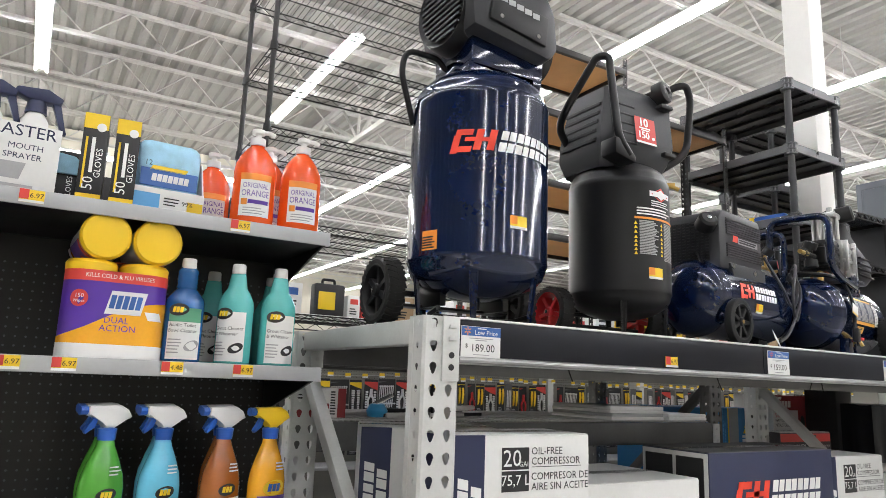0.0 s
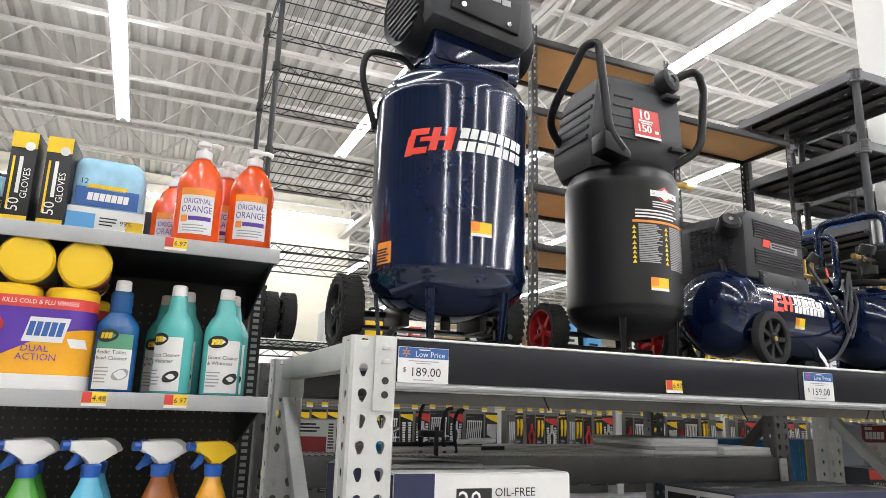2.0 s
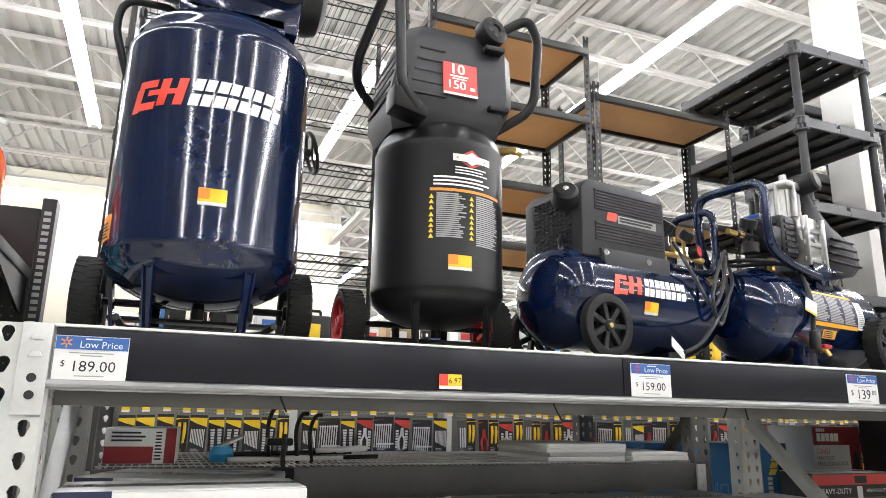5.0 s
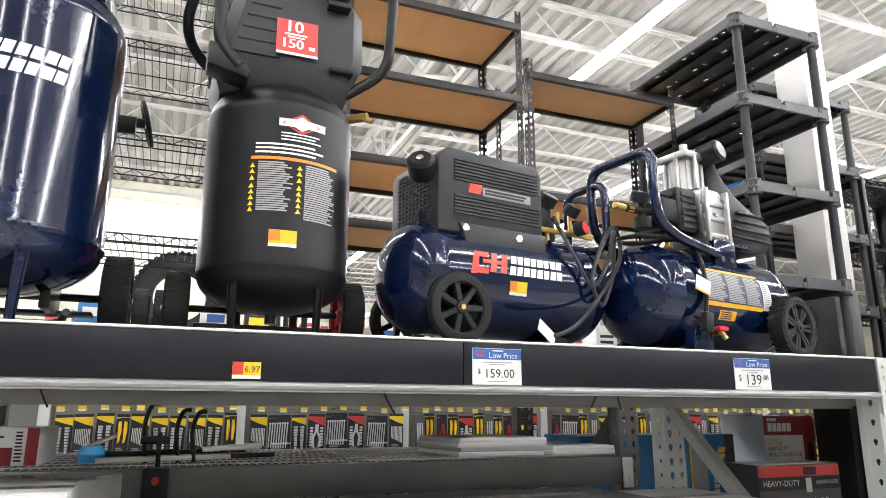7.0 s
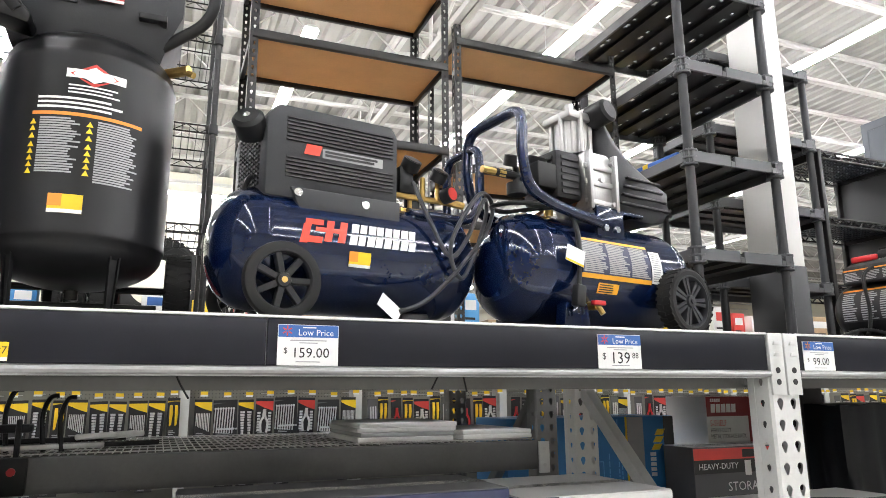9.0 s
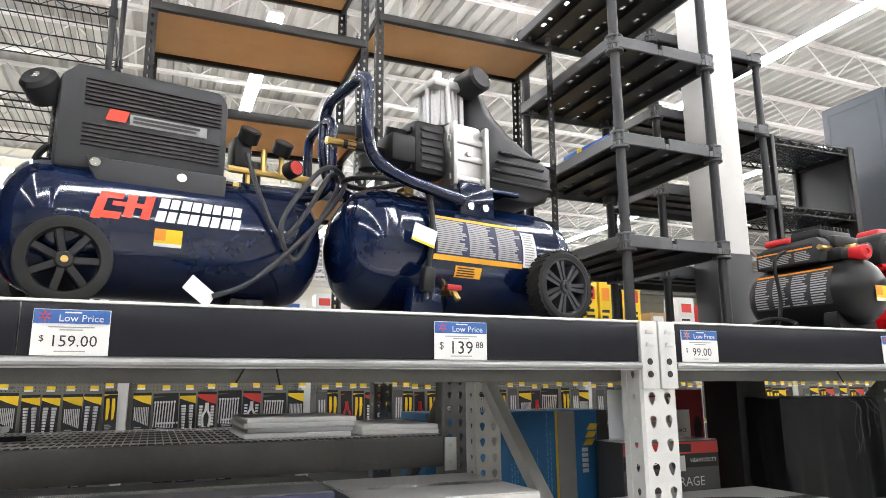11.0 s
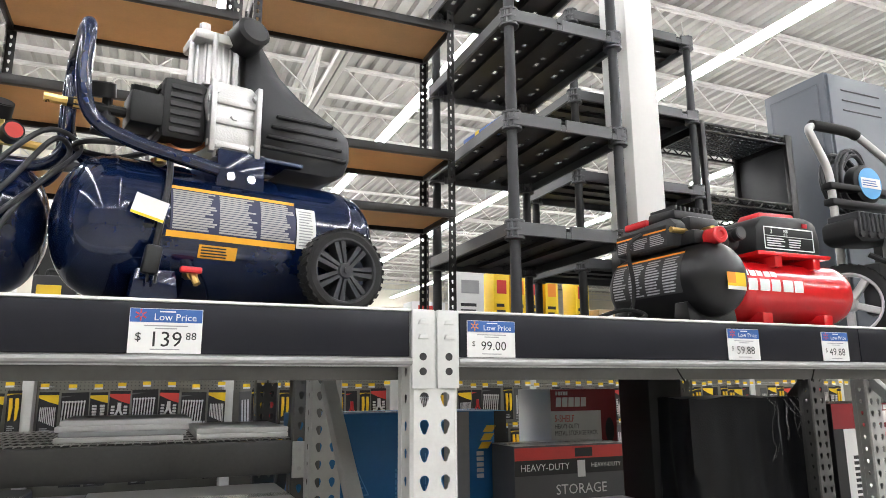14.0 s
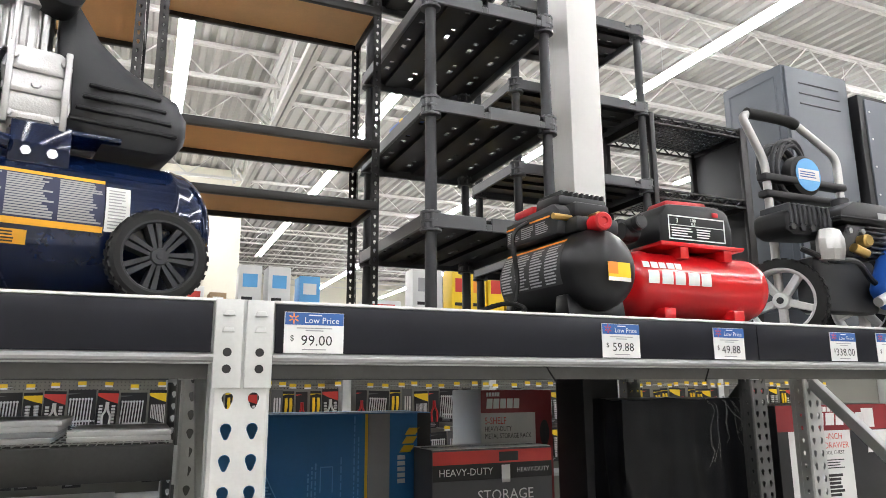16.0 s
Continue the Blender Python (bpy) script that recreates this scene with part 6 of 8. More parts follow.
# ---- display racks on the upper deck ----
def wire_rack(x0, x1, y0, y1, levels, ztop):
    e = thing("wire_shelving", Matrix(), "tall black wire shelving unit standing on the rack deck", "wire shelving")
    for x in (x0, x1):
        for y in (y0, y1):
            bm = B()
            cyl(bm, (x, y, TOP), (x, y, ztop), 0.0127, 12)
            z = TOP + 0.02
            while z < ztop:
                cyl(bm, (x, y, z), (x, y, z + 0.004), 0.0138, 12)
                z += 0.0254 * 2
            part("post", bm, WIREBLK, e)
    for z in levels:
        bm = B()
        for y in (y0, y1):
            for zz in (z, z - 0.032):
                cyl(bm, (x0, y, zz), (x1, y, zz), 0.0035, 6)
            n = int((x1 - x0) / 0.05)
            zig = [(x0 + (x1 - x0) * k / n, y, z if k % 2 else z - 0.032) for k in range(n + 1)]
            tube(bm, zig, 0.0022, 5)
        for x in (x0, x1):
            for zz in (z, z - 0.032):
                cyl(bm, (x, y0, zz), (x, y1, zz), 0.0035, 6)
        for k in range(1, 40):
            x = x0 + (x1 - x0) * k / 40
            cyl(bm, (x, y0, z + 0.003), (x, y1, z + 0.003), 0.002, 5)
        for y in (y0 + (y1 - y0) / 3, y0 + (y1 - y0) * 2 / 3):
            cyl(bm, (x0, y, z - 0.002), (x1, y, z - 0.002), 0.003, 6)
        sh = tagged(part("wire_shelf", bm, WIREBLK, e, "black welded wire shelf", 0), kind="stuff")
        bm = B()
        for x in (x0, x1):
            for y in (y0, y1):
                lathe(bm, [(0.013, -0.036), (0.019, -0.034), (0.017, 0.008), (0.013, 0.008)], pose(x, y, z), 14)
        part("collar", bm, BLACKPL, sh)


wire_rack(0.85, 2.04, 2.84, 3.31, (1.72, 2.127, 2.545, 2.945, 3.36), 3.46)


def boltless_rack(x0, x1, y0, y1, levels, ztop):
    e = thing("boltless_shelving", Matrix(), "black steel shelving with bare particle board shelves on the rack deck", "steel shelving", "boltless shelving units")
    for x, sx in ((x0, 1), (x1, -1)):
        for y, sy in ((y0, 1), (y1, -1)):
            bm = B()
            pitch, z = 0.0381, ztop
            while z - pitch > TOP:
                keyhole_cell(bm, min(x, x + sx * 0.036), max(x, x + sx * 0.036), z - pitch, z, lambda u, v: (u, y, v), 0.0065, 10)
                keyhole_cell(bm, min(y, y + sy * 0.036), max(y, y + sy * 0.036), z - pitch, z, lambda u, v: (x, u, v), 0.0065, 10)
                z -= pitch
            box(bm, min(x, x + sx * 0.036), max(x, x + sx * 0.036), min(y, y + sy * 0.0015), max(y, y + sy * 0.0015), TOP, z)
            bmesh.ops.remove_doubles(bm, verts=bm.verts, dist=0.00005)
            part("angle_post", bm, WIREBLK, e, "black punched angle post", 0)
    for z in levels:
        bm = B()
        for y in (y0 + 0.004, y1 - 0.004):
            box(bm, x0 + 0.01, x1 - 0.01, y - 0.012, y + 0.012, z - 0.04, z - 0.003, 0.002)
        for x in (x0 + 0.014, x1 - 0.014):
            box(bm, x - 0.01, x + 0.01, y0 + 0.01, y1 - 0.01, z - 0.04, z - 0.003, 0.002)
        sh = part("shelf_beam", bm, WIREBLK, e)
        part("shelf_board", box(B(), x0 + 0.012, x1 - 0.012, y0 + 0.012, y1 - 0.012, z - 0.018, z - 0.005), WOODBRD, sh, "tan particle board shelf")


boltless_rack(2.165, 3.092, 2.845, 3.3, (1.7, 2.29, 2.6, 3.025, 3.43), 3.5)
boltless_rack(3.142, 4.092, 2.885, 3.26, (1.7, 2.265, 2.545, 3.2), 3.27)


# the shelving's charcoal plastic, lightened for aisle light on rims and collars
RACKPL_LIT = mat("lit_moulded_plastic", (0.075, 0.078, 0.084), 0.4, 0, 0.14, 7, 0.1, spec=0.45)


def plastic_rack(x0, x1, y0, y1, levels):
    e = thing("plastic_shelving", Matrix(), "charcoal moulded plastic shelving unit standing on the rack deck", "plastic shelving", "plastic shelving units")
    r, t = 0.024, 0.055
    zs = [TOP] + list(levels)
    for x in (x0 + 0.04, x1 - 0.04):
        for y in (y0 + 0.04, y1 - 0.04):
            for a, b in zip(zs, zs[1:]):
                bm = B()
                cyl(bm, (x, y, a), (x, y, b), r, 16, r * 0.9)
                part("post", bm, GREYPL, e)
    deep = y1 - y0 > x1 - x0
    for z in levels:
        # slotted floor: solid strips and broken strips side by side, ribs below
        bm = B()
        u0, u1, v0, v1 = (x0, x1, y0, y1) if deep else (y0, y1, x0, x1)
        put = (lambda a, b, c, d, p, q: box(bm, a, b, c, d, p, q)) if deep else (lambda a, b, c, d, p, q: box(bm, c, d, a, b, p, q))
        W, L = u1 - u0 - 0.03, v1 - v0 - 0.03
        cuts = (0.0, 0.09, 0.13, 0.35, 0.39, 0.61, 0.65, 0.87, 0.91, 1.0)
        for k, (f, g) in enumerate(zip(cuts, cuts[1:])):
            a, b = u0 + 0.015 + W * f, u0 + 0.015 + W * g
            if k % 2 == 0:
                put(a, b, v0 + 0.015, v1 - 0.015, z - 0.016, z - 0.008)
                if 0 < k < 8:
                    put(a + W * 0.05, b - W * 0.05, v0 + 0.03, v1 - 0.03, z - 0.034, z - 0.016)
            else:
                n = 11
                for j in range(n):
                    c = v0 + 0.015 + L * j / n
                    share = (1.0, 0.5, 0.72)[(j * 2 + k // 2) % 3]
                    put(a, b, c, c + L / n * share, z - 0.016, z - 0.008)
        # black puts the underside's shade into the colour; the plastic itself is charcoal
        part("shelf", bm, BLACKPL, e, "ribbed slotted plastic shelf, blackened as in shade", 25)
        # rim with notches or tabs on the aisle side
        upper = z > 2.0
        bm = B()
        for q in ((x0 + 0.03, x1 - 0.03, y1 - 0.015, y1), (x0, x0 + 0.015, y0 + 0.03, y1 - 0.03), (x1 - 0.015, x1, y0 + 0.03, y1 - 0.03)):
            box(bm, *q, z - t, z, 0.003, 1)
        w = x1 - x0
        cut = [x0 + 0.03, x0 + w * 0.42, x0 + w * 0.46, x0 + w * 0.84, x0 + w * 0.88, x1 - 0.03]
        if not upper:
            cut = [x0 + 0.03, x1 - 0.03]
        for k in range(len(cut) - 1):
            box(bm, cut[k], cut[k + 1], y0, y0 + 0.015, z - t, z - (0.026 if k % 2 else 0), 0.002, 1)
        if not upper:
            for f in (0.3, 0.68):
                box(bm, x0 + w * f - 0.03, x0 + w * f + 0.03, y0 - 0.006, y0, z - t + 0.014, z + 0.006, 0.003, 1)
        part("rim", bm, RACKPL_LIT, e, "charcoal plastic shelf rim, lightened as lit", 25)
        for x in (x0 + 0.04, x1 - 0.04):
            for y in (y0 + 0.04, y1 - 0.04):
                bm = B()
                prof = [(0.025, -t - 0.014)]
                for h_ in (-t - 0.008, -0.03, 0.006):
                    prof += [(0.034, h_ - 0.006), (0.042, h_ - 0.004), (0.042, h_ + 0.004), (0.034, h_ + 0.006)]
                lathe(bm, prof + [(0.025, 0.014)], pose(x, y, z), 40)
                for v in bm.verts:
                    d = v.co - Vector((x, y, v.co.z))
                    if 0.033 < d.length < 0.036 and int(math.degrees(math.atan2(d.y, d.x)) / 9 + 40.5) % 4 < 2:
                        v.co += d * 0.2
                part("collar", bm, RACKPL_LIT, e, "ribbed post collar", 25)


plastic_rack(4.125, 4.745, 2.42, 3.33, (1.665, 2.11, 2.58, 3.05, 3.5))
plastic_rack(4.87, 5.785, 3.04, 3.575, (1.665, 2.12, 2.6, 3.065, 3.55))


def blue_pack():
    e = thing("shrink_pack", pose(4.16, 2.53, 2.581, 0, 0, 4), "flat blue shrink-wrapped pack lying on a plastic shelf", "pack")
    part("pack", box(B(), 0, 0.16, 0, 0.36, 0, 0.032, 0.01, 3), BLUEPL, e)
    part("yellow_band", box(B(), -0.001, 0.161, 0.2, 0.25, -0.0002, 0.0335, 0.01, 3), YELLOW, e)
    part("end_label", box(B(), 0.03, 0.13, -0.002, 0.001, 0.006, 0.026), SKYPR, e)


blue_pack()


def lattice_rack():
    e = thing("steel_shelving", Matrix(), "black steel shelving with lattice edges and ribbed shelves", "steel shelving")
    x0, x1, y0, y1 = 5.79, 6.5, 3.06, 3.48
    for y in (y0, y1):
        part("post", box(B(), x0 - 0.016, x0 + 0.016, y - 0.016, y + 0.016, TOP, 3.02, 0.003), WIREBLK, e)
    part("end_panel", box(B(), x1 + 0.004, x1 + 0.02, y0 - 0.01, y1 + 0.01, TOP, 3.02, 0.003), COLGREY, e, "dark grey sheet steel end panel")
    for y in (y0, y1):
        part("end_flange", box(B(), x1 - 0.03, x1 + 0.024, y - 0.014, y + 0.014, TOP, 3.025, 0.003), WIREBLK, e)
    for z in (2.12, 2.56, 3.01):
        bm = B()
        for y in (y0, y1):
            for zz in (z, z - 0.045):
                box(bm, x0, x1, y - 0.008, y + 0.008, zz - 0.005, zz + 0.005)
            n = 14
            tube(bm, [(x0 + (x1 - x0) * k / n, y, z if k % 2 else z - 0.045) for k in range(n + 1)], 0.006, 5)
        for x in (x0, x1):
            box(bm, x - 0.008, x + 0.008, y0, y1, z - 0.05, z + 0.005)
        sh = part("lattice_frame", bm, WIREBLK, e)
        bm = B()
        for k in range(9):
            y = y0 + 0.03 + 0.045 * k
            for j in range(24):
                x = x0 + 0.02 + 0.0288 * j
                box(bm, x, x + 0.02, y - 0.016, y + 0.016, z - 0.02, z - 0.008)
        tagged(part("ribbed_floor", bm, PVC, sh, "", 0), kind="stuff")


lattice_rack()


def locker(x0, x1, y0, y1, z1, vents=True):
    e = thing("steel_locker", Matrix(), "tall dark grey steel storage cabinet on the rack deck", "storage cabinet", "steel cabinets")
    part("body", box(B(), x0, x1, y0 + 0.02, y1, TOP, z1, 0.006), LOCKER, e)
    xm = (x0 + x1) / 2
    d = part("door", box(B(), x0 + 0.012, x1 - 0.012, y0, y0 + 0.02, TOP + 0.03, z1 - 0.02, 0.005), LOCKER, e)
    bm = B()
    for k in range(3):
        z = z1 - 0.12 - 0.07 * k
        box(bm, x0 + 0.12, x1 - 0.1, y0 - 0.004, y0 + 0.002, z, z + 0.01, 0.002, 1)
    part("vent", bm, COLGREY, d)
    bm = B()
    for a, b, c, f in ((y0 + 0.07, y1 - 0.05, z1 - 0.07, z1 - 0.062), (y0 + 0.07, y1 - 0.05, TOP + 0.3, TOP + 0.308), (y0 + 0.07, y0 + 0.078, TOP + 0.3, z1 - 0.062), (y1 - 0.058, y1 - 0.05, TOP + 0.3, z1 - 0.062)):
        box(bm, x0 - 0.004, x0 + 0.002, a, b, c, f)
    part("pressed_panel", bm, LOCKER, e)
    bm = B()
    box(bm, x1 - 0.06, x1 - 0.045, y0 - 0.02, y0, 2.5, 2.62, 0.004)
    part("handle", bm, CHROME, d)


locker(6.79, 7.38, 2.95, 3.45, 3.48)


def tool_cabinet():
    e = thing("tool_cabinet", Matrix(), "black steel tool cabinet with rivets beside the grey locker", "tool cabinet")
    part("body", box(B(), 7.42, 8.3, 2.92, 3.5, TOP, 3.36, 0.006), BLACKSATIN, e)
    part("panel", box(B(), 7.47, 8.25, 2.908, 2.921, TOP + 0.1, 3.33, 0.004), LOCKER, e)
    for k in range(7):
        bm = B()
        cyl(bm, (7.5, 2.904, 2.1 + 0.19 * k), (7.5, 2.908, 2.1 + 0.19 * k), 0.007, 8)
        part("rivet", bm, ZINC, e)


tool_cabinet()


RIMGREY = mat("silver_rim_plastic", (0.6, 0.6, 0.6), 0.35, 0.2, 0.08, 12, 0.05)


def pressure_washer():
    e = thing("pressure_washer", pose(5.6, 1.95, TOP), "petrol pressure washer with silver handle and blue pump", "pressure washer")
    for x, y in ((-0.18, 0.02), (0.27, 0.02)):
        wheel(e, (x, y, 0.167), 0.162, 0.06, RIMGREY, 5, pose(0, 0, 0, 0, 90, 25 if x < 0 else 0), INK)
    bm = B()
    cyl(bm, (-0.18, 0.02, 0.167), (0.27, 0.02, 0.167), 0.01, 8)
    part("axle", bm, ZINC, e)
    bm = B()
    tube(bm, round_path([(-0.155, 0.05, 0.2), (-0.165, 0.05, 0.74), (-0.268, 0.05, 0.92), (-0.22, 0.05, 0.935)], 0.05), 0.0165, 12)
    tube(bm, round_path([(0.235, 0.05, 0.2), (0.262, 0.05, 0.72), (0.258, 0.05, 0.81), (0.04, 0.05, 0.925), (-0.01, 0.05, 0.937)], 0.05), 0.0165, 12)
    part("handle_tube", bm, ZINC, e, "silver tube handle")
    bm = B()
    tube(bm, smooth_path([(-0.24, 0.05, 0.936), (-0.12, 0.05, 0.938), (-0.01, 0.05, 0.935), (0.035, 0.05, 0.925)]), 0.0225, 14)
    part("grip", bm, RUBBER, e, "black foam grip")
    bm = B()
    for z in (0.6, 0.67):
        box(bm, -0.2, 0.27, 0.02, 0.07, z - 0.015, z + 0.015, 0.008)
    lathe(bm, [(0.002, 0.03), (0.07, 0.03), (0.086, 0.022), (0.09, 0.0), (0.09, -0.02), (0.002, -0.02)], pose(0.042, 0.055, 0.7, 90, 0, 0), 36)
    hb = part("hose_bracket", bm, BLACKPL, e, "black hose and accessory bracket")
    bm = B()
    lathe(bm, [(0.002, 0.0), (0.07, 0.0), (0.07, 0.003), (0.002, 0.003)], pose(0.042, 0.0225, 0.7, 90, 0, 0), 32)
    lab = part("round_label", bm, SKYPR, hb, "round blue and white label")
    bm = B()
    decal(bm, lambda u, v: (u, 0.0175, v), -0.018, 0.102, 0.676, 0.722)
    part("white_band", bm, WHITE, lab)
    bm = B()
    bars(bm, lambda u, v: (u, 0.0165, v), -0.01, 0.09, 0.683, 0.714, 3, rng, 0.4)
    part("small_print", bm, BLUEPR, lab)
    bm = B()
    pts = []
    for k in range(170):
        a = k * 0.26
        q = 0.1 + 0.017 * math.sin(k * 0.083) + 0.004 * math.sin(k * 0.71)
        pts.append((-0.005 + q * 0.92 * math.cos(a) + 0.01 * math.sin(k * 0.05), 0.095 + 0.042 * math.sin(k * 0.137), 0.725 + q * 1.2 * math.sin(a)))
    tube(bm, pts, 0.0095, 8)
    part("hose", bm, GREYPL, e, "grey coiled hose")
    # engine
    bm = B()
    prism(bm, [(-0.3, 0.41), (-0.26, 0.39), (-0.05, 0.4), (-0.04, 0.47), (-0.08, 0.5), (-0.25, 0.505), (-0.3, 0.475)], -0.13, 0.02, "xz", 0.016)
    eng = part("recoil_cover", bm, BLACKPL, e, "black ribbed starter cover")
    for k in range(9):
        part("cooling_rib", box(B(), -0.28 + 0.025 * k, -0.268 + 0.025 * k, -0.137, 0.0, 0.43, 0.512, 0.004, 1), GREYPL, eng)
    for x in (-0.27, -0.22, -0.17):
        bm = B()
        cyl(bm, (x, -0.139, 0.42), (x, -0.128, 0.42), 0.014, 6)
        part("boss", bm, INK, eng)
    bm = B()
    prism(bm, [(-0.03, 0.46), (0.3, 0.46), (0.305, 0.515), (0.26, 0.55), (0.06, 0.55), (-0.02, 0.51)], -0.15, 0.03, "xz", 0.016)
    tank = part("fuel_tank", bm, BLACKPL, e, "black fuel tank")
    part("seam", box(B(), -0.035, 0.31, -0.155, 0.035, 0.475, 0.483, 0.003), GREYPL, tank)
    bm = B()
    lathe(bm, [(0.002, 0.58), (0.03, 0.58), (0.034, 0.575), (0.034, 0.545), (0.002, 0.545)], pose(0.1, -0.06, 0), 20)
    part("fuel_cap", bm, GREYPL, tank)
    bm = B()
    decal(bm, lambda u, v: (u, -0.1515, v), 0.18, 0.28, 0.485, 0.51)
    part("caution_label", bm, GREYPR, tank)
    bm = B()
    prism(bm, [(0.0, 0.33), (0.2, 0.33), (0.2, 0.46), (0.03, 0.46), (0.0, 0.42)], -0.13, 0.02, "xz", 0.01)
    eb = part("engine_block", bm, INK, e, "black engine block with cylinder fins")
    for k in range(6):
        part("cylinder_fin", box(B(), 0.12, 0.24, -0.15, 0.0, 0.345 + 0.02 * k, 0.352 + 0.02 * k, 0.002, 1), GREYPL, eb)
    for x, z in ((0.03, 0.43), (0.1, 0.43), (0.05, 0.36)):
        bm = B()
        cyl(bm, (x, -0.142, z), (x, -0.128, z), 0.012, 6)
        part("bolt", bm, ZINC, eb)
    bm = B()
    lathe(bm, [(0.002, 0.02), (0.02, 0.02), (0.026, 0.012), (0.026, -0.02), (0.002, -0.02)], pose(0.09, -0.15, 0.39, 90, 0, 0), 20)
    part("amber_cap", bm, BRASS, eb, "amber brown filler cap")
    bm = B()
    box(bm, 0.24, 0.4, -0.12, 0.02, 0.47, 0.52, 0.012)
    part("air_cleaner", bm, BLACKPL, e, "black air cleaner box")
    bm = B()
    box(bm, -0.13, 0.22, -0.09, 0.0, 0.12, 0.33, 0.02)
    part("crankcase", bm, COLGREY, e)
    bm = B()
    rr = random.Random(4)
    rings = []
    for z, q in ((0.0, 0.02), (0.012, 0.05), (0.05, 0.062), (0.09, 0.06), (0.125, 0.045), (0.135, 0.01)):
        rings.append([(-0.105 + q * math.cos(0.524 * k) * rr.uniform(0.85, 1.12), -0.15 + 0.7 * q * math.sin(0.524 * k), 0.29 + z) for k in range(12)])
    loft(bm, rings)
    part("wrapped_muffler", bm, ALU, e, "silver part wrapped in clear film", 15)
    bm = B()
    prism(bm, [(0.1, 0.2), (0.16, 0.13), (0.36, 0.1), (0.42, 0.3), (0.38, 0.4), (0.24, 0.41), (0.18, 0.33)], -0.2, -0.12, "xz", 0.02)
    part("pump_shroud", bm, BLUEPL, e, "blue pump shroud")
    bm = B()
    cyl(bm, (0.02, -0.15, 0.36), (0.09, -0.15, 0.34), 0.018, 12)
    part("brass_coupling", bm, BRASS, e)
    bm = B()
    tube(bm, smooth_path([(-0.2, -0.1, 0.35), (-0.12, -0.16, 0.3), (0.0, -0.17, 0.3), (0.1, -0.15, 0.24), (0.16, -0.16, 0.2)]), 0.011, 8)
    part("fuel_hose", bm, BLACKPL, e)
    bm = B()
    for y in (-0.3, -0.02):
        tube(bm, round_path([(-0.1, y, 0.13), (0.0, y, 0.17), (0.18, y, 0.17), (0.32, y, 0.07), (0.5, y, 0.06)], 0.05), 0.018, 12)
    part("base_frame", bm, ZINC, e, "silver tube base frame")
    bm = B()
    for y in (-0.3, -0.02):
        cyl(bm, (0.45, y, 0.0), (0.45, y, 0.05), 0.025, 12)
    part("rubber_foot", bm, RUBBER, e)


pressure_washer()


# ---- cartons under the deck ----
def carton(name, m, w, d, h, material, label, group="", top=None):
    """closed carton with flaps and a tape line; origin at the front left bottom corner"""
    e = thing(name, m, label, "carton", group)
    part("carton_body", box(B(), 0, w, 0, d, 0, h - 0.003, 0.003), material, e)
    bm = B()
    box(bm, 0.002, w - 0.002, 0.002, d / 2 - 0.001, h - 0.003, h, 0.001, 1)
    box(bm, 0.002, w - 0.002, d / 2 + 0.001, d - 0.002, h - 0.003, h, 0.001, 1)
    part("flap", bm, top or material, e)
    bm = B()
    box(bm, 0.0, w, d / 2 - 0.025, d / 2 + 0.025, h, h + 0.0006)
    part("tape", bm, WRAP, e, "clear packing tape")
    return e


def front(d=0.0012):
    return lambda u, v: (u, -d, v)


def compressor_carton(m, h, d=0.4, side=True):
    e = carton("compressor_carton", m, 0.43, d, h, CARDW, "white and navy carton of an upright air compressor", "compressor cartons", CARDW)
    bm = B()
    decal(bm, front(), 0.001, 0.092, 0.02, h - 0.001)
    if side:
        box(bm, -0.0015, -0.0005, 0.002, d - 0.002, 0.02, h - 0.004)
    nv = part("navy_field", bm, NAVYPR, e, "navy printed field")
    bm = B()
    up = lambda u, v: front(0.002)(-v, u)
    stroke_word(bm, up, h - 0.34, -0.045, 0.03, 8, 0.03)
    stroke_word(bm, up, h - 0.36, -0.083, 0.03, 8, 0.03)
    part("white_lettering", bm, WHITE, nv)
    bm = B()
    decal(bm, front(), 0.143, 0.228, h - 0.138, h - 0.032)
    bk = part("black_square", bm, INK, e)
    bm = B()
    text(bm, front(0.002), "20", 0.175, h - 0.06, 0.058)
    text(bm, front(0.002), "GAL", 0.213, h - 0.073, 0.018)
    text(bm, front(0.002), "75,7 L", 0.186, h - 0.112, 0.036)
    decal(bm, front(0.002), 0.143, 0.228, h - 0.0885, h - 0.0855)
    tagged(part("white_print", bm, WHITE, bk), kind="stuff")
    bm = B()
    for i, t in enumerate(("OIL-FREE", "COMPRESSOR", "COMPRESOR DE", "AIRE SIN ACEITE")):
        text(bm, front(), t, 0.236, h - 0.042 - 0.025 * i - (0.012 if i > 1 else 0), 0.026, "LEFT")
    decal(bm, front(), 0.236, 0.4, h - 0.081, h - 0.0795)
    decal(bm, front(), 0.15, 0.4, h - 0.42, h - 0.25)
    part("black_lettering", bm, INK, e)


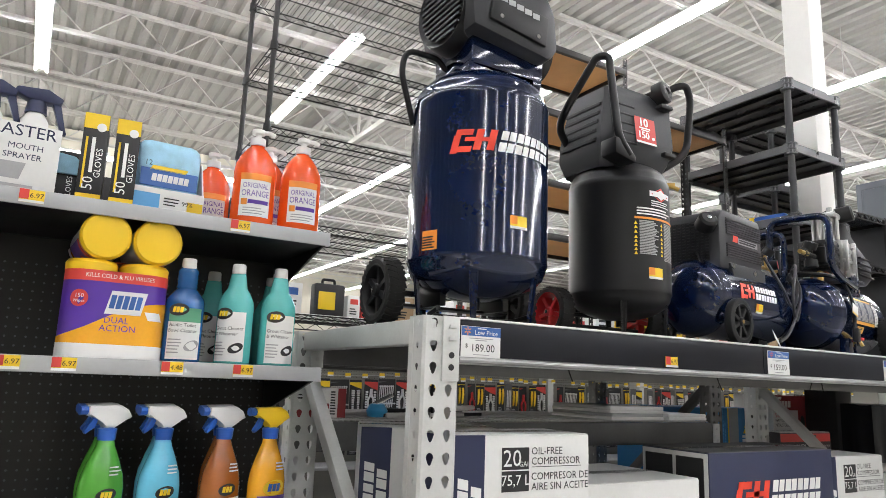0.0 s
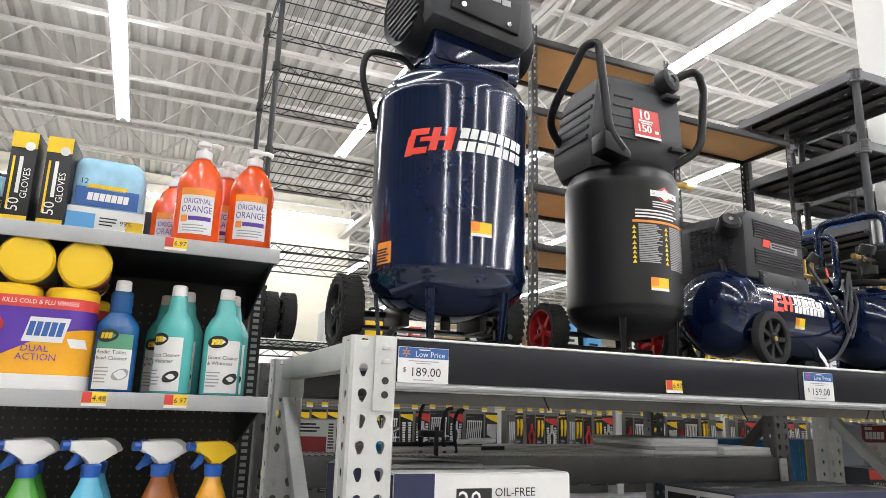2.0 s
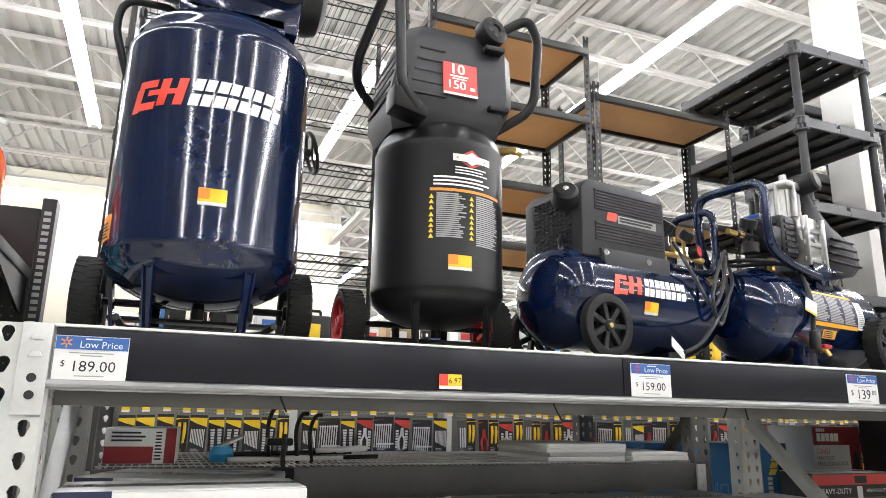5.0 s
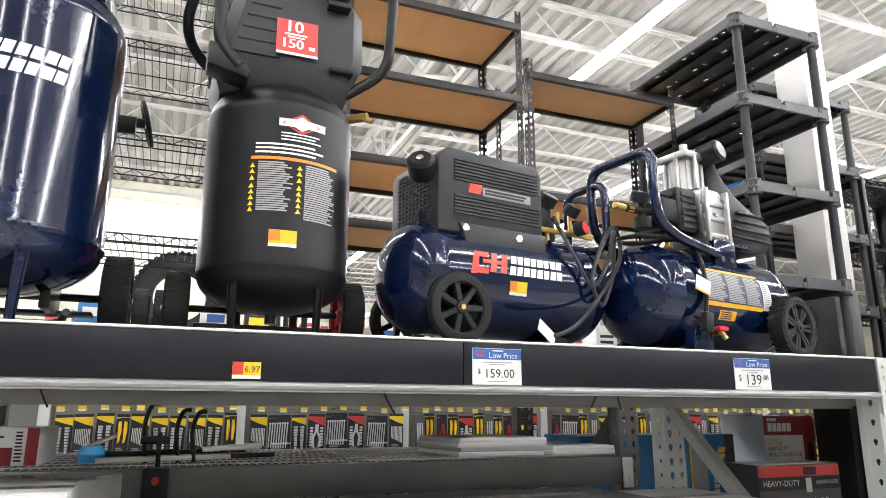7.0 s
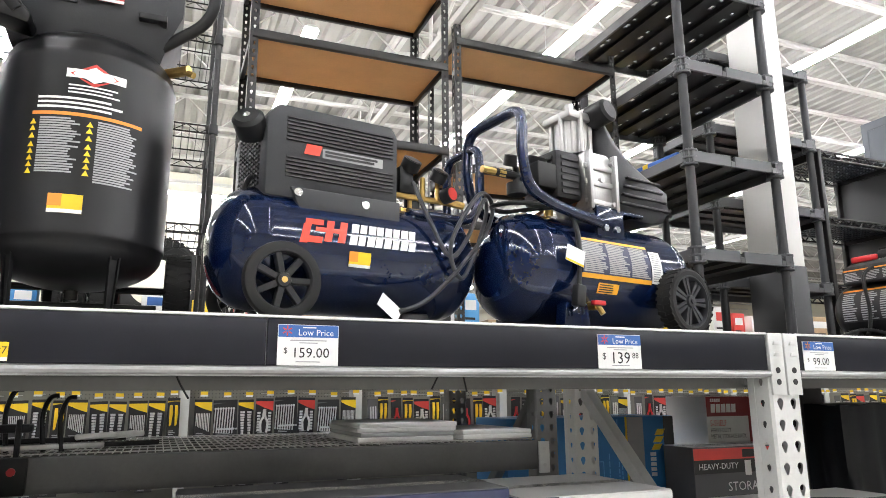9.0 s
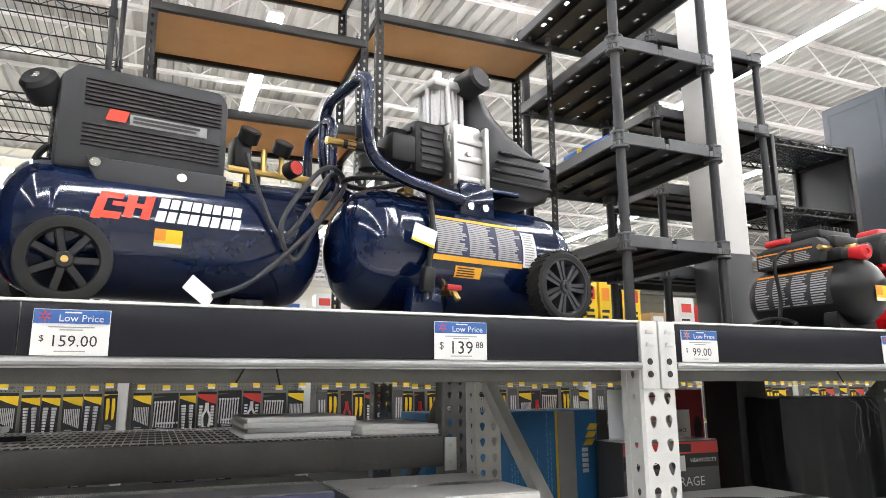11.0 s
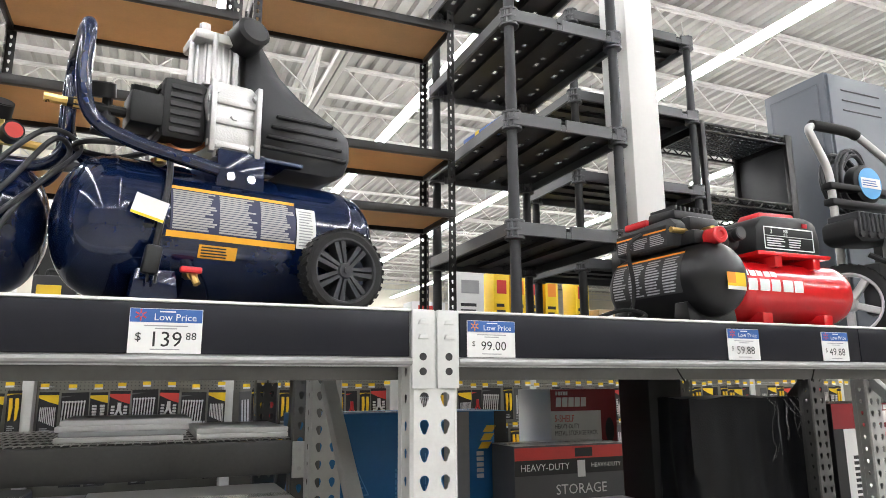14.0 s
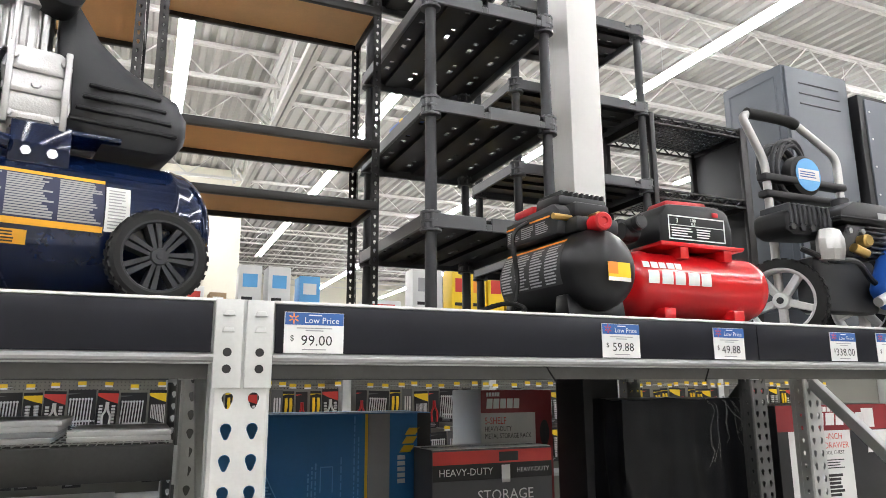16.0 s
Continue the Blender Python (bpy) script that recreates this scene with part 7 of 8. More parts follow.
compressor_carton(pose(0.958, 1.36, 0.421), 0.908, 0.19)
compressor_carton(pose(0.945, 1.86, 0.421, 0, 0, -22), 0.892, 0.28, False)
e = carton("flat_carton", pose(1.44, 1.43, 0.421), 0.47, 0.4, 0.765, CARDW, "plain white flat carton with a black line drawing")
e = carton("compressor_box", pose(1.96, 1.43, 0.421), 0.675, 0.28, 0.841, NAVYPR, "navy carton with red emblem and white block lettering", "", GREYBOX)
brand_mark(e, front(), 0.12, 0.66, 0.085)
part("white_side", box(B(), -0.0015, -0.0005, 0.004, 0.276, 0.02, 0.835), CARDW, e, "white side with photographs")
for y0_, y1_ in ((0.02, 0.13), (0.145, 0.262)):
    ph = part("photo_panel", box(B(), -0.003, -0.0016, y0_, y1_, 0.6, 0.82), INK, e, "dark photograph panel")
    part("photo_shape", prism(B(), [(y0_ + 0.02, 0.68), (y0_ + 0.05, 0.66), (y0_ + 0.09, 0.7), (y0_ + 0.07, 0.76), (y0_ + 0.03, 0.75)], -0.0045, -0.0031, "yz"), KRAFT, ph)
compressor_carton(pose(2.72, 1.52, 0.421), 0.8, 0.4)
e = carton("long_carton", pose(3.42, 1.42, 0.421, 0, 0, 1), 0.82, 0.5, 0.7, CARDW, "long white carton with a black drawing on the lid")
bm = B()
for r_ in (0.12, 0.08):
    v = [bm.verts.new((0.4 + 2.0 * r_ * math.cos(a), 0.25 + r_ * math.sin(a), 0.702 + 0.0006 * (r_ < 0.1))) for a in [math.pi * k / 14 for k in range(28)]]
    if r_ > 0.1:
        bm.faces.new(v)
part("lid_drawing", bm, INK, e)
e = carton("mower_carton", pose(4.3, 1.45, 0.421), 0.6, 0.5, 0.62, GREYBOX, "low grey carton at the front of the shelf")

# blue carton, standing at the back
e = carton("blue_carton", pose(3.41, 2.95, 0.521), 0.955, 0.34, 0.83, BLUEBOX, "tall blue carton with grey and yellow print", "")
h = 0.83
bm = B()
decal(bm, front(), 0.67, 0.765, 0.1, h - 0.002)
part("grey_field", bm, GREYPR, e)
bm = B()
decal(bm, front(0.002), 0.655, 0.668, 0.1, h - 0.002)
for k in range(3):
    decal(bm, front(), 0.808 + 0.012 * k, 0.858 + 0.012 * k, 0.665 + 0.036 * k, 0.694 + 0.036 * k, 2, 1, 0.02)
part("yellow_print", bm, YELLOW, e, "yellow line and leaf shape")
bm = B()
for k in range(5):
    decal(bm, front(), 0.8, 0.835, 0.54 + 0.024 * k, 0.558 + 0.024 * k)
part("white_lettering", bm, WHITE, e)
bm = B()
# upright lines of small print
for x, z0, z1 in ((0.555, 0.45, 0.65), (0.61, 0.33, 0.79), (0.628, 0.36, 0.74), (0.42, 0.47, 0.6), (0.435, 0.47, 0.62), (0.45, 0.48, 0.62)):
    z = z0
    while z < z1:
        q = rng.uniform(0.008, 0.03)
        decal(bm, front(0.0016), x - 0.003, x + 0.003, z, z + q)
        z += q + 0.007
for p, q in (((0.2, 0.5), (0.3, 0.5)), ((0.3, 0.5), (0.25, 0.6)), ((0.25, 0.6), (0.2, 0.5)), ((0.47, 0.62), (0.52, 0.62)), ((0.47, 0.52), (0.47, 0.62)), ((0.52, 0.52), (0.52, 0.62))):
    dx, dz = q[0] - p[0], q[1] - p[1]
    l_ = math.hypot(dx, dz)
    nx, nz = -dz / l_ * 0.0022, dx / l_ * 0.0022
    bm.faces.new([bm.verts.new(front(0.0016)(x, z)) for x, z in ((p[0] + nx, p[1] + nz), (p[0] - nx, p[1] - nz), (q[0] - nx, q[1] - nz), (q[0] + nx, q[1] + nz))])
bars(bm, front(0.0016), 0.222, 0.278, 0.51, 0.56, 4, rng, 0.6)
tagged(part("pale_print", bm, SKYPR, e), kind="stuff")
bm = B()
decal(bm, front(), 0.89, 0.953, 0.02, h - 0.002)
part("dark_edge", bm, INK, e, "black printed edge")

e = carton("shelf_rack_carton", pose(4.633, 3.0, 0.521) @ Matrix.Diagonal((0.72, 1, 1, 1)), 0.53, 0.32, 0.924, CARDW, "white and dark red carton of a steel storage rack")
h = 0.924
bm = B()
decal(bm, front(), 0.001, 0.529, h - 0.105, h - 0.001)
box(bm, 0.5302, 0.531, 0.002, 0.318, 0.2, h - 0.004)
decal(bm, front(), 0.4, 0.529, 0.3, h - 0.105)
rd = part("red_field", bm, mat("dark_red_print", (0.22, 0.015, 0.02), 0.45), e, "dark red printed field")
bm = B()
slant_word(bm, front(0.002), 0.04, h - 0.085, 0.045, 5, 0.1, 0.15, 1.1)
slant_word(bm, front(0.002), 0.04, h - 0.03, 0.018, 5, 0.1, 0.2, 1.1)
part("white_lettering", bm, WHITE, rd)
bm = B()
text(bm, front(), "5-SHELF", 0.03, h - 0.142, 0.045, "LEFT")
part("red_lettering", bm, REDPR, e)
bm = B()
text(bm, front(), "HEAVY-DUTY", 0.03, h - 0.178, 0.032, "LEFT")
text(bm, front(), "METAL STORAGE RACK", 0.03, h - 0.21, 0.032, "LEFT")
bm.faces.new([bm.verts.new(front(0.002)(0.468 + 0.036 * math.cos(x), h - 0.2 + 0.06 * math.sin(x))) for x in [math.pi * k / 10 for k in range(20)]])
part("black_lettering", bm, INK, e)

e = carton("storage_carton", pose(4.276, 2.72, 0.521), 0.554, 0.21, 0.69, GREYBOX, "grey carton with red, black and white bands, for shelving", "", CARDW)
h = 0.69
bm = B()
decal(bm, front(), 0.001, 0.553, h - 0.062, h - 0.01)
rd = part("red_band", bm, REDPR, e)
bm = B()
decal(bm, front(), 0.001, 0.553, h - 0.125, h - 0.062)
decal(bm, front(0.002), 0.3, 0.39, h - 0.055, h - 0.018)
part("black_band", bm, INK, e)
bm = B()
text(bm, front(0.002), "HEAVY-DUTY", 0.03, h - 0.094, 0.04, "LEFT")
text(bm, front(0.002), "HEAVY-DUTY", 0.54, h - 0.094, 0.026, "RIGHT")
text(bm, front(), "STORAGE", 0.2, h - 0.19, 0.06, "LEFT")
decal(bm, front(0.003), 0.31, 0.35, h - 0.14, h - 0.07)
part("white_lettering", bm, WHITE, e)

# covered stack
def covered_stack():
    e = thing("covered_stack", pose(5.11, 2.58, 0.501), "dark plastic cover hanging in folds over stacked goods, in clear wrap", "covered goods")
    bm = B()
    n, W, D = 60, 0.73, 0.5
    rows = []
    for j in range(13):
        z = 0.9 * (1 - j / 12)
        amp = 0.004 + 0.022 * (j / 12)
        ring = []
        for i in range(n):
            s = i / n * 4
            k, t = int(s), s - int(s)
            x, y = ((t * W, 0), (W, t * D), (W - t * W, D), (0, D - t * D))[k]
            cx, cy = x - W / 2, y - D / 2
            q = 1 + (amp * math.sin(i * 1.9 + 0.6 * math.sin(j * 0.7)) + amp * 0.7 * noise.noise((i * 0.4, j * 0.35, 3))) / 0.3
            ring.append((W / 2 + cx * q, D / 2 + cy * q, z + (0.012 * noise.noise((i * 0.3, 0, 9)) if j == 0 else 0)))
        rows.append(ring)
    loft(bm, rows)
    part("cover", bm, PVC, e, "dark blue-grey plastic cover", 60)
    bm = B()
    rf = random.Random(12)
    for k in range(9):
        x, z = rf.uniform(0.42, 0.7), rf.uniform(0.84, 0.9)
        pts = [(x, 0.03, 0.908), (x + rf.uniform(-0.03, 0.03), -0.03, z)]
        for j in range(rf.randint(2, 5)):
            x, z = x + rf.uniform(-0.035, 0.04), z - rf.uniform(0.03, 0.09)
            pts.append((x, -0.038 + rf.uniform(-0.008, 0.006), z))
        tube(bm, smooth_path(pts), rf.uniform(0.0015, 0.004), 6)
    part("plastic_fold", bm, WRAP, e, "crumpled clear plastic folds")


covered_stack()

e = carton("tool_chest_carton", pose(6.0, 2.57, 0.521), 0.8, 0.4, 0.842, INK, "black, white and dark red carton of a tool chest")
h = 0.842
bm = B()
decal(bm, front(), 0.001, 0.799, h - 0.125, h - 0.001)
rd = part("red_field", bm, bpy.data.materials["dark_red_print"], e)
bm = B()
stroke_word(bm, front(0.002), 0.26, h - 0.1, 0.06, 5, 0.072, 0.12)
stroke_word(bm, front(0.002), 0.26, h - 0.034, 0.024, 5, 0.03, 0.12)
part("white_lettering", bm, WHITE, rd)
bm = B()
decal(bm, front(), 0.07, 0.5, h - 0.5, h - 0.125)
wf = part("white_field", bm, CARDW, e)
bm = B()
text(bm, front(0.002), "11-INCH", 0.29, h - 0.155, 0.042, "LEFT")
text(bm, front(0.002), "DRAWER", 0.31, h - 0.198, 0.042, "LEFT")
part("red_lettering", bm, REDPR, wf)
bm = B()
text(bm, front(0.002), "TOOL CHEST", 0.29, h - 0.232, 0.026, "LEFT")
bars(bm, front(0.002), 0.29, 0.45, h - 0.31, h - 0.26, 4, rng, 0.4)
bars(bm, front(0.002), 0.12, 0.24, h - 0.47, h - 0.25, 8, rng, 0.6)
bars(bm, front(0.002), 0.3, 0.42, h - 0.44, h - 0.33, 6, rng, 0.7)
part("black_lettering", bm, INK, wf)
bm = B()
decal(bm, front(0.002), 0.6, 0.69, h - 0.115, h - 0.02)
decal(bm, front(), 0.62, 0.78, h - 0.24, h - 0.13, 1, 1, 0.02)
part("paper_sticker", bm, CARDW, e, "torn white paper sticker")

# boards and loose things on the middle level
def board(x0, x1, y0, y1, z, t, material, turn=0.0):
    e = part("shelf_board", box(B(), 0, x1 - x0, 0, y1 - y0, 0, t, 0.003), material, None)
    e.matrix_basis = pose(x0, y0, z, 0, 0, turn)
    tagged(e, "light grey laminated shelf board lying in a stack", "board", "stacked boards")


z = 1.296
for k in range(4):
    board(2.58 + 0.012 * (k % 2), 2.95 + 0.008 * k, 2.49 + 0.006 * k, 2.95, z, 0.0165, (CARDW, LIPGREY, CARDW, CARDW)[k], 0.5 * (k % 2))
    z += 0.0168
for k in range(2):
    board(2.99, 3.285, 2.49 + 0.004 * k, 2.95, 1.296 + 0.0168 * k, 0.0165, COLWHITE)
e = carton("snap_rack_carton", pose(0.96, 2.55, 1.297, 0, 0, -4), 0.22, 0.28, 0.115, CARDW, "small white and red carton on the wire deck")
bm = B()
decal(bm, front(), 0.001, 0.15, 0.001, 0.055)
decal(bm, front(), 0.185, 0.219, 0.001, 0.114)
tagged(part("red_field", bm, bpy.data.materials["dark_red_print"], e), kind="stuff")
bm = B()
bars(bm, front(), 0.02, 0.14, 0.068, 0.105, 3, rng, 0.5)
bars(bm, front(), 0.155, 0.18, 0.01, 0.105, 9, rng, 0.5)
part("small_print", bm, INK, e)
e = thing("small_tool", pose(1.33, 2.56, 1.297), "small blue and silver wrapped tool on the wire deck", "tool")
part("blue_body", lathe(B(), [(0.002, 0), (0.04, 0.005), (0.045, 0.03), (0.03, 0.055), (0.002, 0.06)], None, 20), mat("blue_cap_plastic", (0.02, 0.25, 0.5), 0.3), e)
part("blade", box(B(), 0.0, 0.09, -0.02, 0.02, 0.05, 0.065, 0.004, m=pose(0.01, 0, 0, 0, -25, 0)), CHROME, e)


def clamp_tool(x, y):
    e = thing("bar_clamp", pose(x, y, 1.297), "bundle of black and silver bar clamps lying on the wire deck", "clamp")
    for k, (z, dy, l, a) in enumerate(((0.012, 0.0, 0.6, 14), (0.012, 0.03, 0.56, 11), (0.03, 0.012, 0.5, 16), (0.014, -0.025, 0.42, 9))):
        part("bar", box(B(), 0, l, dy - 0.006, dy + 0.006, z - 0.008, z + 0.008, 0.002, m=pose(-0.15, 0, 0, 0, 0, a)), ZINC if k % 2 else BLACKPL, e)
    for q, l, a in ((0.3, 0.17, 12), (0.36, 0.13, 16), (0.28, 0.12, 8)):
        part("white_sleeve", box(B(), 0, l, -0.012, 0.012, 0.028, 0.046, 0.005, m=pose(q - 0.1, 0.03 + 0.2 * q, 0.0, 0, -3, a)), WHITEPL, e)
    for q, h_ in ((0.0, 0.19), (0.1, 0.17), (0.15, 0.165)):
        bm = B()
        tube(bm, smooth_path([(q, 0.02, 0.0), (q - 0.012, 0.02, h_ * 0.6), (q + 0.004, 0.02, h_ * 0.95), (q + 0.03, 0.02, h_)]), 0.0075, 8)
        part("handle", bm, BLACKPL, e, "black hooked clamp handle")
    part("jaw", box(B(), -0.02, 0.07, -0.045, 0.02, 0.06, 0.085, 0.006), BLACKPL, e)
    bm = B()
    box(bm, 0.03, 0.045, -0.05, -0.03, -0.06, 0.1, 0.004)
    box(bm, -0.005, 0.075, -0.075, -0.035, -0.12, -0.01, 0.008)
    hd = part("clamp_head", bm, BLACKPL, e, "black clamp head hanging over the beam")
    bm = B()
    cyl(bm, (0.035, -0.082, -0.05), (0.035, -0.074, -0.05), 0.012, 14)
    part("red_button", bm, REDPL, hd)


clamp_tool(1.49, 2.525)
# loose cable ends hanging under the deck
for k, (x, l, dx) in enumerate(((1.32, 0.05, 0.02), (1.93, 0.06, 0.03), (2.45, 0.045, -0.02), (2.5, 0.05, 0.01), (3.98, 0.05, 0.03), (4.45, 0.05, -0.02))):
    bm = B()
    tube(bm, smooth_path([(0, 0, 0), (dx * 0.4, 0, -l * 0.5), (dx, 0, -l)]), 0.002, 6)
    ob = part("cable_tie", bm, BLACKPL, None)
    ob.matrix_basis = pose(x, YF + 0.06, TOP - 0.09)
    tagged(ob, "black cable tie end hanging below the beam", "cable tie", "hanging cable ties")


# ---- tool aisle behind ----
PY = 5.62
e = thing("tool_wall", Matrix(), "ivory pegboard shop shelving with grey uprights and a top shelf", "shelving unit")
part("pegboard", box(B(), -1.0, 15.0, PY + 0.03, PY + 0.06, 0.1, 1.75), PEGW, e, "ivory pegboard panels, darkened for shade")
bm = B()
for i in range(300):
    for j in range(6):
        for z0 in (1.46,):
            x, z = 1.2 + i * 0.0254, z0 + j * 0.0254
            box(bm, x - 0.003, x + 0.003, PY + 0.0285, PY + 0.031, z - 0.003, z + 0.003)
tagged(part("peg_hole", bm, INK, e, "", 0), kind="stuff")
x = 2.09 - 1.3 * 2
while x < 14:
    part("upright", box(B(), x - 0.035, x + 0.035, PY - 0.12, PY + 0.032, 0, 1.8, 0.003), RACKGREY, e, "grey slotted upright")
    x += 1.3
part("top_shelf", box(B(), -1.0, 15.0, PY - 0.28, PY + 0.3, 1.93, 1.96, 0.003), COLWHITE, e, "white top shelf")
part("base_shelf", box(B(), -1.0, 15.0, PY - 0.35, PY + 0.03, 0.1, 0.2, 0.004), LIPGREY, e)
part("low_shelf", box(B(), -1.0, 15.0, PY - 0.3, PY + 0.03, 0.72, 0.745, 0.004), LIPGREY, e)


def tool_card(kind):
    """a carded tool hanging from a hook, with its price flag"""
    label = {"socket": "carded set of chrome sockets with yellow header", "wrench": "carded row of chrome spanners on black backing", "plier": "carded pliers with red handles", "drill": "yellow and black carded drill bit set", "blade": "pale carded blades in clear plastic", "knife": "carded yellow utility knives", "red": "tool set with a red and white header"}[kind]
    e = thing("carded_tool", Matrix(), label, "hand tool", "hanging carded tools")
    w, h = {"socket": (0.11, 0.29), "wrench": (0.17, 0.27), "plier": (0.09, 0.3), "drill": (0.12, 0.28), "blade": (0.085, 0.27), "knife": (0.085, 0.27), "red": (0.13, 0.29)}[kind]
    back = {"socket": INK, "wrench": INK, "plier": INK, "drill": INK, "blade": GREYBOX, "knife": INK, "red": INK}[kind]
    part("card", box(B(), -w / 2, w / 2, -0.004, 0, -h, 0, 0.001, 1), back, e)
    hd = {"socket": YELLOW, "wrench": GREYBOX, "plier": REDPR, "drill": YELLOW, "blade": GREYBOX, "knife": YELLOW, "red": REDPR}[kind]
    bm = B()
    lo = {"socket": 0.075, "wrench": 0.02, "drill": 0.085, "plier": 0.02, "red": 0.09, "knife": 0.025, "blade": 0.02}[kind]
    prism(bm, [(-w / 2, -0.02), (w / 2, -0.02), (w / 2, -lo), (0, -lo * 0.7 - 0.006), (-w / 2, -0.03 - lo * 0.1)], -0.0055, -0.0041, "xz")
    part("header", bm, hd, e)
    bm = B()
    for k in range(3):
        box(bm, -w * 0.34, w * (0.05 + 0.12 * (k % 2)), -0.0068, -0.0056, -h + 0.012 + 0.012 * k, -h + 0.018 + 0.012 * k)
    part("small_print", bm, GREYPR, e)
    bm = B()
    if kind == "socket":
        for i in range(2):
            for j in range(9):
                cyl(bm, (-0.026 + 0.05 * i, -0.014, -0.085 - 0.019 * j), (-0.026 + 0.05 * i, -0.014, -0.099 - 0.019 * j), 0.016 - 0.0008 * j, 8)
        tm = BRIGHTST
    elif kind == "wrench":
        for j in range(8):
            x = -0.065 + 0.0185 * j
            box(bm, x - 0.004, x + 0.004, -0.012, -0.006, -0.24, -0.06, 0.001, 1, m=pose(0, 0, 0, 0, 4, 0))
            cyl(bm, (x - 0.005, -0.012, -0.062), (x - 0.005, -0.006, -0.062), 0.0085, 8)
            cyl(bm, (x + 0.014, -0.012, -0.21), (x + 0.014, -0.006, -0.21), 0.0075, 8)
        tm = BRIGHTST
    elif kind in ("plier", "red"):
        for s in (-1, 1):
            tube(bm, smooth_path([(0.004 * s, -0.012, -0.08), (0.008 * s, -0.012, -0.135), (0.026 * s, -0.012, -0.18), (0.02 * s, -0.012, -0.25)]), 0.0085, 6)
            if kind == "red":
                for j in range(7):
                    box(bm, 0.04 * s - 0.012, 0.04 * s + 0.012, -0.012, -0.005, -0.115 - 0.021 * j, -0.1 - 0.021 * j, 0.002, 1)
        tm = REDPL if kind == "plier" else BRIGHTST
    elif kind == "drill":
        for j in range(9):
            x = -0.044 + 0.011 * j
            cyl(bm, (x, -0.01, -0.1), (x, -0.01, -0.19 - 0.005 * j), 0.0035, 6)
        tm = BRIGHTST
    elif kind == "knife":
        for s in (-1, 1):
            prism(bm, [(0.018 * s - 0.01, -0.05), (0.018 * s + 0.01, -0.05), (0.018 * s + 0.014, -0.11), (0.018 * s + 0.006, -0.19), (0.018 * s - 0.008, -0.2)], -0.016, -0.005, "xz", 0.003)
        tm = LIDYEL
    else:
        for j in range(3):
            box(bm, -0.024 + 0.02 * j, -0.012 + 0.02 * j, -0.009, -0.005, -0.22, -0.06, 0.001, 1)
        tm = BRIGHTST
    tagged(part("tool", bm, tm, e), kind="stuff")
    bm = B()
    cyl(bm, (0, -0.18, 0.035), (0, 0.15, 0.035), 0.0025, 5)
    hk = part("hook", bm, ZINC, e)
    bm = B()
    box(bm, -0.025, 0.025, -0.183, -0.181, 0.02, 0.055)
    part("price_flag", bm, YELLOW, hk, "yellow price flag")
    bm = B()
    box(bm, -0.025, 0.025, -0.1842, -0.183, 0.02, 0.032)
    part("white_edge", bm, WHITE, hk)
    return e


kinds = {k: tool_card(k) for k in ("socket", "wrench", "plier", "drill", "blade", "knife", "red")}
widths = {"socket": 0.12, "wrench": 0.175, "plier": 0.1, "drill": 0.125, "blade": 0.09, "knife": 0.09, "red": 0.135}
used = set()


def hang(kind, x, y, z):
    m = pose(x, y, z, 0, rng.uniform(-2, 2), rng.uniform(-5, 5))
    if kind in used:
        copy_thing(kinds[kind], m)
    else:
        kinds[kind].matrix_basis = m
        used.add(kind)


runs = [(0.86, 2.03, ("socket", "drill", "socket", "knife", "drill", "socket")), (2.16, 3.35, ("drill", "wrench", "socket", "red", "wrench", "red", "wrench")), (3.46, 4.65, ("blade", "knife", "plier", "knife", "red", "knife")), (4.76, 5.95, ("plier", "wrench", "knife", "blade", "drill")), (6.06, 7.25, ("blade", "plier", "red", "blade", "socket")), (7.36, 8.55, ("knife", "drill", "plier", "knife")), (8.66, 9.85, ("blade", "socket", "knife", "red"))]
for z in (1.445, 1.11):
    for a, b, seq in runs:
        x, i = a, 0
        while True:
            k = seq[i % len(seq)] if z > 1.2 else seq[(i * 2 + 1) % len(seq)]
            x += widths[k] / 2
            if x > b:
                break
            hang(k, x, PY - 0.12 - rng.uniform(0, 0.04), z + rng.uniform(-0.012, 0.012))
            x += widths[k] / 2 + rng.uniform(0.0, 0.012)
            i += 1

# goods on the top shelf of the tool aisle
def goods(x, w, h, d, material, label, accent, z=1.96, name="boxed_goods", y=None):
    y = PY - 0.24 if y is None else y
    e = thing(name, pose(x, y, z, 0, 0, rng.uniform(-4, 4)), label, "boxed goods", "goods on the top shelf")
    part("box", box(B(), 0, w, 0, d, 0, h, 0.003), material, e)
    bm = B()
    decal(bm, front(), w * 0.18, w * 0.82, h * 0.6, h * 0.84)
    part("printed_panel", bm, accent, e)
    bm = B()
    bars(bm, front(), w * 0.15, w * 0.8, h * 0.12, h * 0.45, 3, rng, 0.5)
    part("small_print", bm, INK if material is not INK else WHITE, e)


